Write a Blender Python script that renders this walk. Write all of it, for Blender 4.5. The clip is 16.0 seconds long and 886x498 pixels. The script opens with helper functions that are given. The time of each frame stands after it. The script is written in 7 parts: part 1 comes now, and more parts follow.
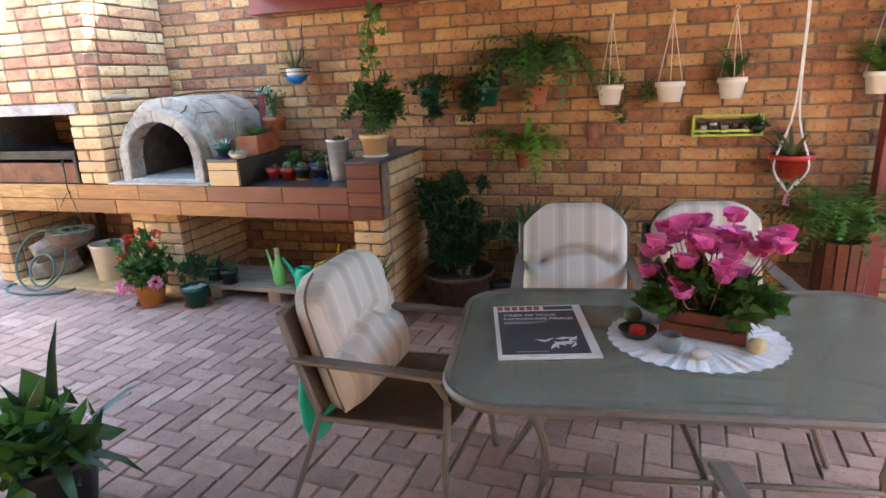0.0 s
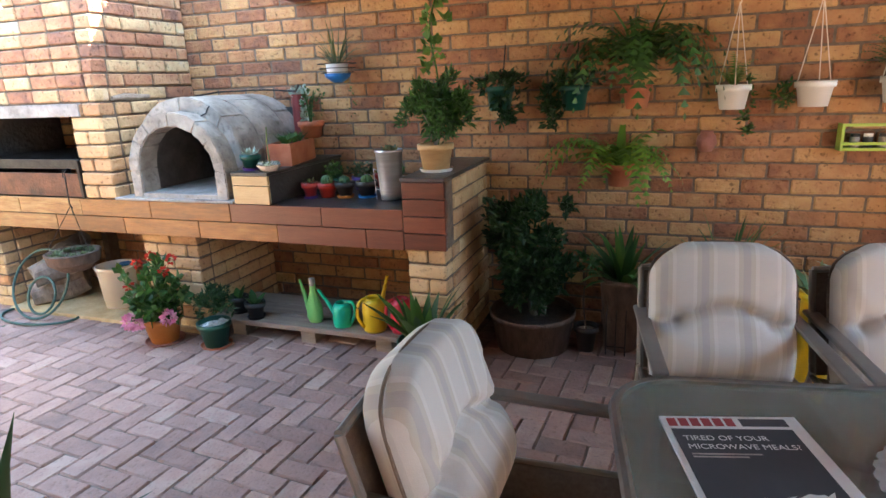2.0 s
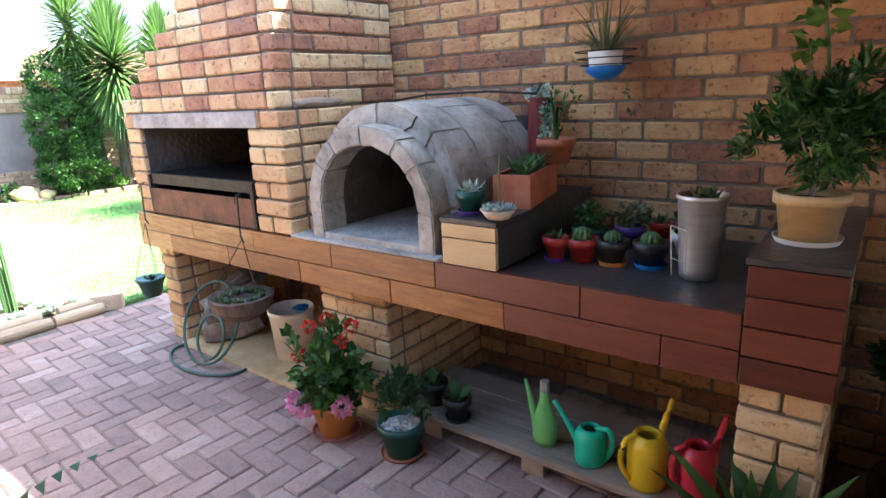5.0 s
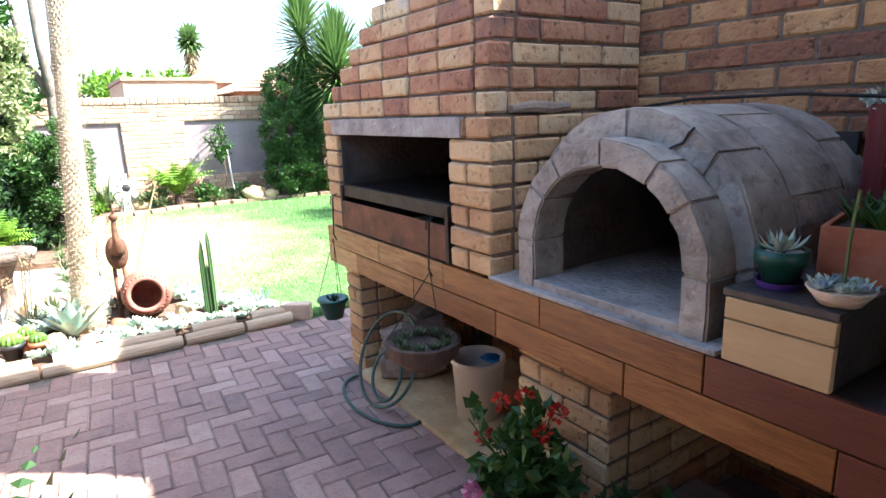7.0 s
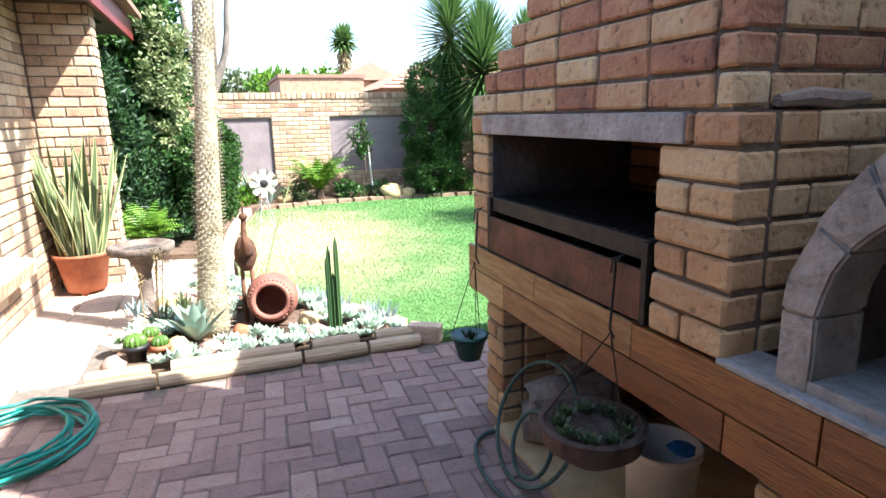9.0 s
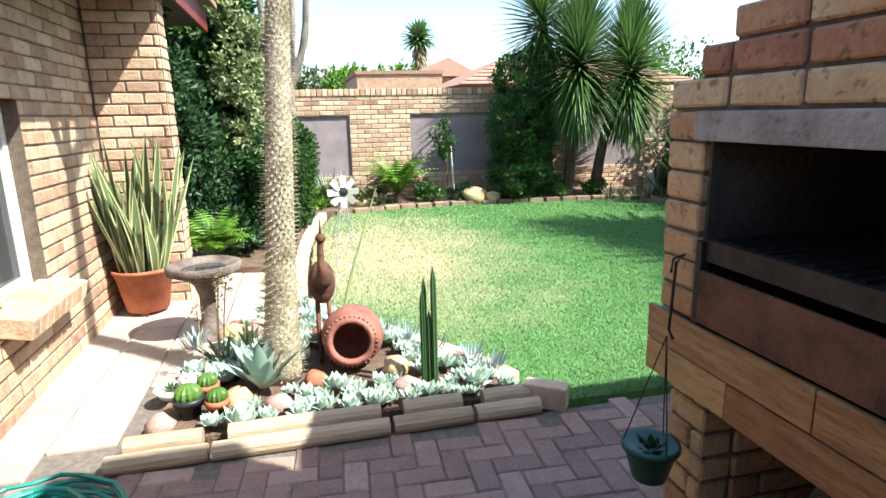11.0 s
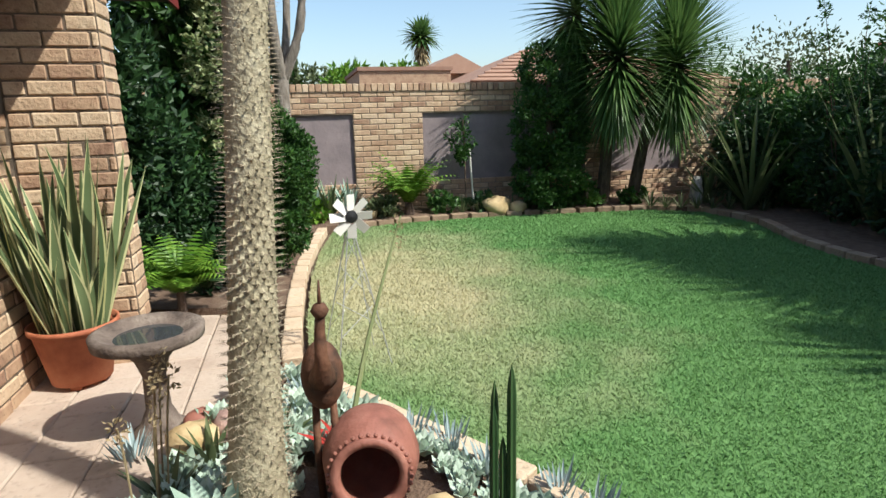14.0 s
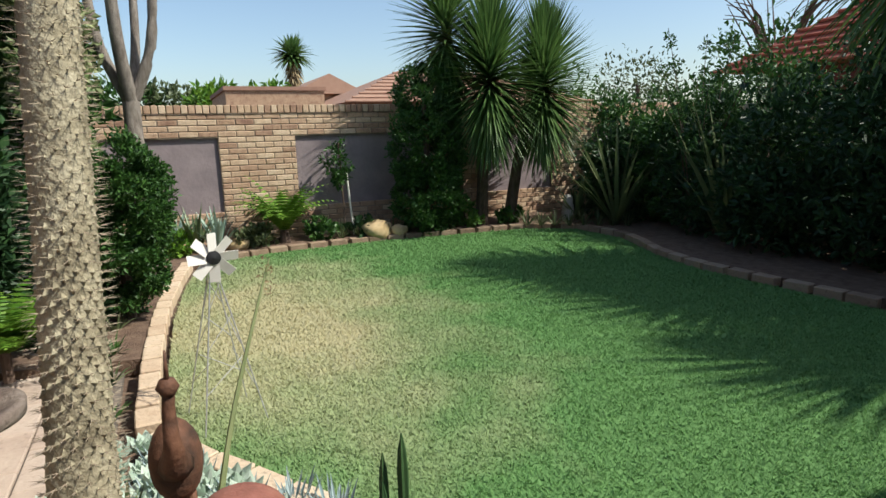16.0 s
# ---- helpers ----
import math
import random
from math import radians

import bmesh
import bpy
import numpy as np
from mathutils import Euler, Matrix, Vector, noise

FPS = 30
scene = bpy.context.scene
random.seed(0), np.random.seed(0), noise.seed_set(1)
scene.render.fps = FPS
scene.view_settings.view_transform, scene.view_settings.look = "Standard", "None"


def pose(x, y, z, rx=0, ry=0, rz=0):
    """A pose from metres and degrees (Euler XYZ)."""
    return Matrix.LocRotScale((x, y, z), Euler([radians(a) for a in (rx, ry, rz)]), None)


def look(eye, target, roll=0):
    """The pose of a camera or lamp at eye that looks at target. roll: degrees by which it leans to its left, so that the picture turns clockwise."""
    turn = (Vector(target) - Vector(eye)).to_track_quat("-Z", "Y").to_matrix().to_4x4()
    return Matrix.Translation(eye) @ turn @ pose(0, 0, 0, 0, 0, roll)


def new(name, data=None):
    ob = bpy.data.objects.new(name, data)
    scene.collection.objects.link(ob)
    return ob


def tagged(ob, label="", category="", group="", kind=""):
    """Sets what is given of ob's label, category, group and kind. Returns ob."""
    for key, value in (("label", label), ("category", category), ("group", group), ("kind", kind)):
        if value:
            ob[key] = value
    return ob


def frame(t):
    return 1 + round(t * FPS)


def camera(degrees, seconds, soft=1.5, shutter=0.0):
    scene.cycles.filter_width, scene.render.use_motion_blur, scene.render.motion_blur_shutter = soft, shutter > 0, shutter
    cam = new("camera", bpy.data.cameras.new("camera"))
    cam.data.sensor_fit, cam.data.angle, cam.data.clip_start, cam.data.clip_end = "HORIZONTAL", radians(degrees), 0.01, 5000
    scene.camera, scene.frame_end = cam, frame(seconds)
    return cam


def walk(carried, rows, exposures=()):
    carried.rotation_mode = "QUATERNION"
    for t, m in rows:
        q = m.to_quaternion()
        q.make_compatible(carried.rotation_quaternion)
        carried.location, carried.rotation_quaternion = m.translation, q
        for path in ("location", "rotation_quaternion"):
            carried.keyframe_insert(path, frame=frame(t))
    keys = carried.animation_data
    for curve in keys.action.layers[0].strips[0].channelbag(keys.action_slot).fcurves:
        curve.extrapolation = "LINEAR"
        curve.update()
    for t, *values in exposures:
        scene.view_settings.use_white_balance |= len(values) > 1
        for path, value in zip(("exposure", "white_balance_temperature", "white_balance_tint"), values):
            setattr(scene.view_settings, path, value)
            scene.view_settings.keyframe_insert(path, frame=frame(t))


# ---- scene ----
cam = camera(74.4, 16.0)
PATH = [
    (0, (-0.041, 0.116, 1.485), (-0.648, 1.938, 0.928), -2.7),
    (0.5, (-0.117, 0.279, 1.493), (-0.753, 2.091, 0.934), -2.7),
    (1, (-0.225, 0.4, 1.47), (-0.865, 2.213, 0.919), -2.6),
    (1.5, (-0.398, 0.574, 1.47), (-1.05, 2.384, 0.923), -2.5),
    (2, (-0.544, 0.727, 1.467), (-1.215, 2.531, 0.923), -2.4),
    (2.5, (-0.703, 0.917, 1.459), (-1.41, 2.711, 0.926), -2.4),
    (3, (-0.83, 1.11, 1.475), (-1.615, 2.872, 0.948), -2.4),
    (3.2, (-0.89, 1.183, 1.486), (-1.718, 2.924, 0.952), -2.4),
    (5.3, (-1.545, 1.788, 1.494), (-2.82, 3.244, 0.989), -2.8),
    (5.5, (-1.592, 1.844, 1.483), (-2.93, 3.246, 0.993), -2.7),
    (6, (-1.711, 1.925, 1.482), (-3.163, 3.214, 1.004), -2.5),
    (6.5, (-1.895, 2.03, 1.466), (-3.447, 3.203, 1.003), -2.3),
    (7, (-2.045, 2.111, 1.459), (-3.673, 3.181, 1.004), -2.0),
    (7.5, (-2.217, 2.196, 1.456), (-3.91, 3.161, 1.006), -1.8),
    (8, (-2.355, 2.276, 1.455), (-4.102, 3.14, 1.005), -1.6),
    (8.5, (-2.492, 2.317, 1.451), (-4.29, 3.07, 1.006), -1.4),
    (9, (-2.684, 2.33, 1.445), (-4.513, 3.005, 0.999), -1.2),
    (9.5, (-2.921, 2.331, 1.454), (-4.776, 2.93, 1.007), -1.0),
    (9.7, (-2.995, 2.327, 1.454), (-4.857, 2.905, 1.006), -0.8),
    (11.8, (-4.033, 2.344, 1.427), (-5.937, 2.76, 0.98), -1.6),
    (12, (-4.138, 2.335, 1.418), (-6.042, 2.753, 0.97), -1.4),
    (12.5, (-4.37, 2.35, 1.413), (-6.274, 2.766, 0.964), -1.4),
    (13, (-4.568, 2.37, 1.42), (-6.472, 2.789, 0.971), -1.3),
    (13.5, (-4.743, 2.388, 1.41), (-6.645, 2.816, 0.963), -1.3),
    (14, (-4.894, 2.387, 1.424), (-6.789, 2.843, 0.978), -1.4),
    (14.5, (-4.991, 2.402, 1.437), (-6.869, 2.926, 0.993), -1.3),
    (15, (-5.074, 2.415, 1.429), (-6.924, 3.037, 0.99), -1.5),
    (15.5, (-5.086, 2.436, 1.449), (-6.893, 3.177, 1.019), -1.5),
    (16, (-5.093, 2.466, 1.47), (-6.865, 3.304, 1.075), -1.6),
]
EXPO = [(0, 4.4, 6450, -2), (3, 4.3, 6450, -2), (5.5, 3.5, 6250, 7), (7, 2.8, 6150, 9), (9, 2.05, 6050, 8), (9.7, 1.85, 6050, 6), (12, 1.15, 6150, 4), (14, 0.5, 6300, 5), (16, 0.3, 6400, 6)]
walk(cam, [(t, look(eye, target, roll)) for t, eye, target, roll in PATH], EXPO)

# ---- daylight ----
SUN_EL, SUN_DIR = 50.0, Vector((0.60, 0.80))
world = bpy.data.worlds.new("world")
scene.world = world
world.use_nodes = True
wn = world.node_tree.nodes
sky = wn.new("ShaderNodeTexSky")
sky.sky_type, sky.sun_disc = "NISHITA", False
sky.sun_elevation = radians(SUN_EL)
sky.sun_rotation = math.atan2(SUN_DIR.x, SUN_DIR.y)
sky.air_density, sky.dust_density = 1.0, 1.5
world.node_tree.links.new(sky.outputs[0], wn["Background"].inputs[0])
wn["Background"].inputs[1].default_value = 0.14
sun = new("sun", bpy.data.lights.new("sun", "SUN"))
sun.data.energy, sun.data.angle, sun.data.color = 4.9, radians(0.53), (1.0, 0.95, 0.87)
e = math.cos(radians(SUN_EL))
sun.matrix_world = look(Vector((SUN_DIR.x * e, SUN_DIR.y * e, math.sin(radians(SUN_EL)))) * 30, (0, 0, 0))


# ---- materials ----
def material(name, colors, scale=8.0, rough=0.7, metal=0.0, bump=0.15, spots=0.0, vary=0.0, fine=6.0, stretch=(1, 1, 1), spec=0.4, trans=0.0, detail=6.0):
    """Noise-graded colour at two scales, with grain in the relief. vary: spread of value from piece to piece."""
    m = bpy.data.materials.new(name)
    m.use_nodes = True
    nt = m.node_tree
    n, l = nt.nodes, nt.links
    b = n["Principled BSDF"]
    co = n.new("ShaderNodeTexCoord")
    mp = n.new("ShaderNodeMapping")
    mp.inputs["Scale"].default_value = stretch
    l.new(co.outputs["Object"], mp.inputs[0])
    info = n.new("ShaderNodeObjectInfo")
    geo = n.new("ShaderNodeNewGeometry")
    add = n.new("ShaderNodeMath")
    l.new(info.outputs["Random"], add.inputs[0])
    l.new(geo.outputs["Random Per Island"], add.inputs[1])
    fr = n.new("ShaderNodeMath")
    fr.operation = "FRACT"
    l.new(add.outputs[0], fr.inputs[0])
    shift = n.new("ShaderNodeVectorMath")
    shift.operation = "ADD"
    mul = n.new("ShaderNodeMath")
    mul.operation = "MULTIPLY"
    mul.inputs[1].default_value = 37.0 if vary else 0.0
    l.new(fr.outputs[0], mul.inputs[0])
    l.new(mp.outputs[0], shift.inputs[0])
    l.new(mul.outputs[0], shift.inputs[1])
    n1 = n.new("ShaderNodeTexNoise")
    n1.inputs["Scale"].default_value, n1.inputs["Detail"].default_value = scale, detail
    n1.inputs["Roughness"].default_value = 0.6
    l.new(shift.outputs[0], n1.inputs["Vector"])
    f = n1.outputs["Fac"]
    if vary:
        mix = n.new("ShaderNodeMath")
        mix.operation = "MULTIPLY_ADD"
        l.new(fr.outputs[0], mix.inputs[0])
        mix.inputs[1].default_value = vary
        sc = n.new("ShaderNodeMath")
        sc.operation = "MULTIPLY_ADD"
        l.new(f, sc.inputs[0])
        sc.inputs[1].default_value = 1.0 - vary * 0.6
        sc.inputs[2].default_value = -vary * 0.2
        l.new(sc.outputs[0], mix.inputs[2])
        f = mix.outputs[0]
    ramp = n.new("ShaderNodeValToRGB")
    els = ramp.color_ramp.elements
    lo, hi = (0.3, 0.7) if not vary else (0.12, 0.92)
    while len(els) < len(colors):
        els.new(0.5)
    for i, c in enumerate(colors):
        els[i].position = lo + (hi - lo) * i / max(1, len(colors) - 1)
        els[i].color = (*c, 1)
    l.new(f, ramp.inputs[0])
    col = ramp.outputs[0]
    n2 = n.new("ShaderNodeTexNoise")
    n2.inputs["Scale"].default_value, n2.inputs["Detail"].default_value = scale * fine, 4.0
    l.new(shift.outputs[0], n2.inputs["Vector"])
    if spots:
        rs = n.new("ShaderNodeValToRGB")
        rs.color_ramp.elements[0].position, rs.color_ramp.elements[1].position = 0.30, 0.42
        rs.color_ramp.elements[0].color = (1 - spots,) * 3 + (1,)
        l.new(n2.outputs["Fac"], rs.inputs[0])
        mx = n.new("ShaderNodeMix")
        mx.data_type, mx.blend_type = "RGBA", "MULTIPLY"
        mx.inputs[0].default_value = 1.0
        l.new(col, mx.inputs[6])
        l.new(rs.outputs[0], mx.inputs[7])
        col = mx.outputs[2]
    l.new(col, b.inputs["Base Color"])
    b.inputs["Roughness"].default_value, b.inputs["Metallic"].default_value = rough, metal
    b.inputs["Specular IOR Level"].default_value = spec
    if bump:
        sm = n.new("ShaderNodeMath")
        l.new(n1.outputs["Fac"], sm.inputs[0])
        l.new(n2.outputs["Fac"], sm.inputs[1])
        bp = n.new("ShaderNodeBump")
        bp.inputs["Strength"].default_value, bp.inputs["Distance"].default_value = bump, 0.02
        l.new(sm.outputs[0], bp.inputs["Height"])
        l.new(bp.outputs[0], b.inputs["Normal"])
    if trans:
        tr = n.new("ShaderNodeBsdfTranslucent")
        l.new(col, tr.inputs[0])
        ms = n.new("ShaderNodeMixShader")
        ms.inputs[0].default_value = trans
        l.new(b.outputs[0], ms.inputs[1])
        l.new(tr.outputs[0], ms.inputs[2])
        l.new(ms.outputs[0], n["Material Output"].inputs[0])
    return m


def leafmat(name, dark, light, rough=0.45, trans=0.25):
    return material(name, [dark, light], scale=3.0, rough=rough, bump=0.05, vary=0.7, trans=trans, spec=0.35, detail=2.0)


M = {}
M["brick"] = material("clinker_brick", [(0.13, 0.065, 0.05), (0.26, 0.115, 0.06), (0.37, 0.185, 0.085), (0.45, 0.27, 0.12), (0.53, 0.37, 0.18)], scale=9, rough=0.85, bump=0.6, spots=0.55, vary=0.46, fine=5)
M["buff"] = material("buff_brick", [(0.36, 0.19, 0.10), (0.46, 0.28, 0.14), (0.55, 0.38, 0.20), (0.60, 0.44, 0.25)], scale=9, rough=0.85, bump=0.5, spots=0.4, vary=0.55, fine=5)
M["house"] = material("house_brick", [(0.23, 0.125, 0.085), (0.40, 0.26, 0.165), (0.53, 0.385, 0.255), (0.62, 0.49, 0.35)], scale=9, rough=0.85, bump=0.4, spots=0.3, vary=0.5, fine=5)
M["hood"] = material("weathered_hood_brick", [(0.16, 0.085, 0.065), (0.34, 0.16, 0.09), (0.46, 0.28, 0.15), (0.54, 0.40, 0.22), (0.47, 0.42, 0.34)], scale=8, rough=0.88, bump=0.55, spots=0.55, vary=0.5, fine=5)
# darker copy of the edging brick: the border's shade put into its colour
M["darkedge"] = material("shade_toned_edging_brick", [(0.16, 0.10, 0.065), (0.30, 0.21, 0.14), (0.38, 0.29, 0.2)], scale=7, rough=0.9, bump=0.4, spots=0.3, vary=0.4)
M["bathstone"] = material("brown_cast_stone", [(0.07, 0.052, 0.042), (0.14, 0.105, 0.085), (0.23, 0.185, 0.15)], scale=8, rough=0.9, bump=0.5, spots=0.3)
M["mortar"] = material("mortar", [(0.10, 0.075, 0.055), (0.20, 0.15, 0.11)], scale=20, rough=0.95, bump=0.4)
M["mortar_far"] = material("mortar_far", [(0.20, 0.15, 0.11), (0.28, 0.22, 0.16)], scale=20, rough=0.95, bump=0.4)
M["paver"] = material("clay_paver", [(0.17, 0.115, 0.10), (0.26, 0.165, 0.135), (0.33, 0.215, 0.175), (0.40, 0.30, 0.24)], scale=10, rough=0.8, bump=0.4, spots=0.25, vary=0.5, fine=6)
M["joint"] = material("sandy_joint", [(0.11, 0.09, 0.075), (0.20, 0.165, 0.135)], scale=30, rough=1, bump=0.4)
M["slab"] = material("sandstone_slab", [(0.32, 0.235, 0.18), (0.44, 0.345, 0.275), (0.52, 0.43, 0.355)], scale=5, rough=0.85, bump=0.3, spots=0.2, vary=0.3)
M["concrete"] = material("weathered_concrete", [(0.20, 0.18, 0.16), (0.33, 0.30, 0.27), (0.42, 0.39, 0.35)], scale=7, rough=0.9, bump=0.5, spots=0.3)
M["oven"] = material("cast_oven_concrete", [(0.16, 0.142, 0.12), (0.31, 0.28, 0.24), (0.44, 0.40, 0.34)], scale=6, rough=0.92, bump=0.6, spots=0.3)
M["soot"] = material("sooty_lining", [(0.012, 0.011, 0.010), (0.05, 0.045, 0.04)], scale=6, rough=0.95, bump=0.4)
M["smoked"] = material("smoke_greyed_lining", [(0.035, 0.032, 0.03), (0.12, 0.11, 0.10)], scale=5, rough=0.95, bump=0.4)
M["render"] = material("grey_render", [(0.20, 0.16, 0.165), (0.27, 0.22, 0.22)], scale=4, rough=0.9, bump=0.2)
M["plank"] = material("varnished_plank", [(0.04, 0.013, 0.005), (0.145, 0.048, 0.012), (0.27, 0.105, 0.025), (0.46, 0.26, 0.09)], scale=5, rough=0.32, bump=0.15, spots=0.25, vary=0.4, stretch=(1.2, 9, 9), fine=4)
M["wornplank"] = material("sun_bleached_plank", [(0.10, 0.04, 0.014), (0.25, 0.12, 0.042), (0.41, 0.26, 0.11), (0.52, 0.38, 0.20)], scale=5, rough=0.5, bump=0.2, spots=0.3, vary=0.35, stretch=(1.2, 9, 9), fine=4)
M["redplank"] = material("red_stained_plank", [(0.055, 0.017, 0.010), (0.12, 0.033, 0.018), (0.18, 0.055, 0.028)], scale=5, rough=0.35, bump=0.12, vary=0.4, stretch=(1.2, 9, 9), fine=4)
M["paleplank"] = material("bleached_plank", [(0.34, 0.20, 0.085), (0.48, 0.32, 0.15), (0.56, 0.40, 0.21)], scale=5, rough=0.5, bump=0.12, vary=0.35, stretch=(1.2, 9, 9), fine=4)
M["slate"] = material("dark_counter_slate", [(0.028, 0.026, 0.026), (0.06, 0.054, 0.05)], scale=6, rough=0.35, bump=0.2)
M["grey_wood"] = material("weathered_grey_timber", [(0.14, 0.105, 0.08), (0.28, 0.22, 0.17), (0.36, 0.30, 0.24)], scale=5, rough=0.85, bump=0.4, vary=0.3, stretch=(1, 7, 7))
M["pole"] = material("pale_timber_pole", [(0.26, 0.18, 0.11), (0.42, 0.32, 0.21), (0.52, 0.42, 0.30)], scale=6, rough=0.8, bump=0.35, vary=0.3, stretch=(6, 1, 6))
M["rust"] = material("rusted_steel", [(0.045, 0.028, 0.02), (0.13, 0.06, 0.035), (0.20, 0.09, 0.05)], scale=9, rough=0.75, metal=0.25, bump=0.3)
M["iron"] = material("black_iron", [(0.015, 0.014, 0.014), (0.05, 0.042, 0.038)], scale=14, rough=0.6, metal=0.5, bump=0.2)
M["fascia"] = material("oxblood_paint", [(0.13, 0.018, 0.018), (0.19, 0.032, 0.03)], scale=5, rough=0.45, bump=0.06)
M["ceiling"] = material("dark_roof_boards", [(0.06, 0.048, 0.038), (0.11, 0.088, 0.07)], scale=4, rough=0.7, bump=0.2, stretch=(1, 8, 1))
M["terra"] = material("terracotta", [(0.28, 0.08, 0.038), (0.39, 0.125, 0.06), (0.46, 0.18, 0.095)], scale=7, rough=0.75, bump=0.2)
M["clay"] = material("dark_clay", [(0.17, 0.065, 0.045), (0.27, 0.105, 0.075), (0.34, 0.15, 0.11)], scale=7, rough=0.65, bump=0.25)
M["orange"] = material("orange_pot", [(0.44, 0.16, 0.035), (0.56, 0.235, 0.055)], scale=5, rough=0.5, bump=0.08)
M["gpot"] = material("dark_green_plastic", [(0.008, 0.05, 0.035), (0.014, 0.085, 0.06)], scale=4, rough=0.35, bump=0.04)
M["wpot"] = material("white_plastic", [(0.62, 0.59, 0.53), (0.74, 0.71, 0.66)], scale=4, rough=0.45, bump=0.04)
M["blue"] = material("blue_plastic", [(0.015, 0.12, 0.42), (0.02, 0.17, 0.52)], scale=4, rough=0.35, bump=0.03)
M["purple"] = material("purple_plastic", [(0.06, 0.03, 0.16), (0.09, 0.04, 0.22)], scale=4, rough=0.4, bump=0.03)
M["black"] = material("black_plastic", [(0.012, 0.012, 0.013), (0.03, 0.03, 0.032)], scale=6, rough=0.45, bump=0.05)
M["redpot"] = material("red_glaze", [(0.30, 0.022, 0.018), (0.40, 0.04, 0.03)], scale=4, rough=0.3, bump=0.04)
M["lime"] = material("lime_plastic", [(0.16, 0.46, 0.13), (0.22, 0.56, 0.18)], scale=4, rough=0.4, bump=0.03, trans=0.25)
M["mint"] = material("mint_plastic", [(0.015, 0.36, 0.21), (0.03, 0.46, 0.29)], scale=4, rough=0.3, bump=0.03)
M["yellow"] = material("yellow_plastic", [(0.55, 0.36, 0.01), (0.66, 0.46, 0.02)], scale=4, rough=0.35, bump=0.03)
M["crimson"] = material("crimson_plastic", [(0.42, 0.015, 0.035), (0.52, 0.03, 0.055)], scale=4, rough=0.35, bump=0.03)
M["steel"] = material("brushed_steel", [(0.50, 0.50, 0.49), (0.66, 0.66, 0.65)], scale=5, rough=0.42, metal=0.7, bump=0.04, stretch=(1, 1, 12))
M["soil"] = material("potting_soil", [(0.03, 0.02, 0.014), (0.08, 0.055, 0.04)], scale=30, rough=1, bump=0.8)
M["earth"] = material("garden_soil", [(0.10, 0.06, 0.04), (0.19, 0.125, 0.085)], scale=12, rough=1, bump=0.8)
M["pebble"] = material("pale_pebble", [(0.42, 0.40, 0.37), (0.66, 0.63, 0.58)], scale=5, rough=0.7, bump=0.15, vary=0.5)
M["stone_p"] = material("pinkish_stone", [(0.30, 0.18, 0.15), (0.44, 0.30, 0.25)], scale=7, rough=0.85, bump=0.4)
M["stone_y"] = material("ochre_stone", [(0.36, 0.24, 0.10), (0.58, 0.45, 0.26)], scale=6, rough=0.85, bump=0.4)
M["kerb"] = material("cream_edging_brick", [(0.42, 0.29, 0.19), (0.56, 0.43, 0.30), (0.64, 0.52, 0.39)], scale=7, rough=0.85, bump=0.4, spots=0.3, vary=0.4)
M["hose"] = material("green_hose", [(0.01, 0.15, 0.115), (0.02, 0.24, 0.19)], scale=9, rough=0.45, bump=0.03)
M["hosedark"] = material("faded_hose", [(0.02, 0.055, 0.045), (0.045, 0.10, 0.085)], scale=9, rough=0.5, bump=0.03)
M["alum"] = material("taupe_frame_enamel", [(0.13, 0.115, 0.10), (0.19, 0.17, 0.15)], scale=6, rough=0.45, bump=0.04, metal=0.2)
M["sling"] = material("brown_mesh_sling", [(0.085, 0.06, 0.045), (0.13, 0.10, 0.075)], scale=60, rough=0.8, bump=0.25)
M["bark"] = material("grey_bark", [(0.13, 0.105, 0.085), (0.30, 0.26, 0.22)], scale=8, rough=0.95, bump=0.6, stretch=(3, 3, 1))
M["brownbark"] = material("brown_bark", [(0.055, 0.035, 0.025), (0.14, 0.095, 0.07)], scale=8, rough=0.95, bump=0.6, stretch=(3, 3, 1))
M["palmskin"] = material("spined_trunk_skin", [(0.18, 0.15, 0.095), (0.34, 0.295, 0.195), (0.45, 0.40, 0.28)], scale=9, rough=0.9, bump=0.6)
M["spine"] = material("dry_spine", [(0.20, 0.15, 0.10), (0.40, 0.33, 0.24)], scale=5, rough=0.7, bump=0.0, vary=0.5)
M["wire"] = material("twine", [(0.55, 0.45, 0.36), (0.68, 0.59, 0.50)], scale=30, rough=0.9, bump=0.2)
M["paper"] = material("newsprint", [(0.62, 0.61, 0.58), (0.70, 0.69, 0.66)], scale=4, rough=0.9, bump=0.03)
M["ink"] = material("dark_print", [(0.045, 0.047, 0.052), (0.065, 0.067, 0.072)], scale=4, rough=0.8, bump=0.0)
M["redink"] = material("red_print", [(0.27, 0.04, 0.045), (0.34, 0.06, 0.06)], scale=4, rough=0.8, bump=0.0)
M["lace"] = material("white_lace", [(0.62, 0.63, 0.65), (0.76, 0.77, 0.79)], scale=40, rough=0.9, bump=0.4)
M["rooftile"] = material("brown_roof_tile", [(0.24, 0.13, 0.09), (0.38, 0.24, 0.17)], scale=4, rough=0.85, bump=0.3, vary=0.4)
M["redtile"] = material("red_roof_tile", [(0.28, 0.07, 0.045), (0.42, 0.14, 0.09)], scale=4, rough=0.8, bump=0.3, vary=0.4)
M["leaf"] = leafmat("green_leaf", (0.018, 0.055, 0.012), (0.07, 0.16, 0.03))
M["darkleaf"] = leafmat("dark_leaf", (0.012, 0.036, 0.013), (0.045, 0.10, 0.03))
M["bright"] = leafmat("bright_leaf", (0.06, 0.16, 0.015), (0.19, 0.32, 0.04))
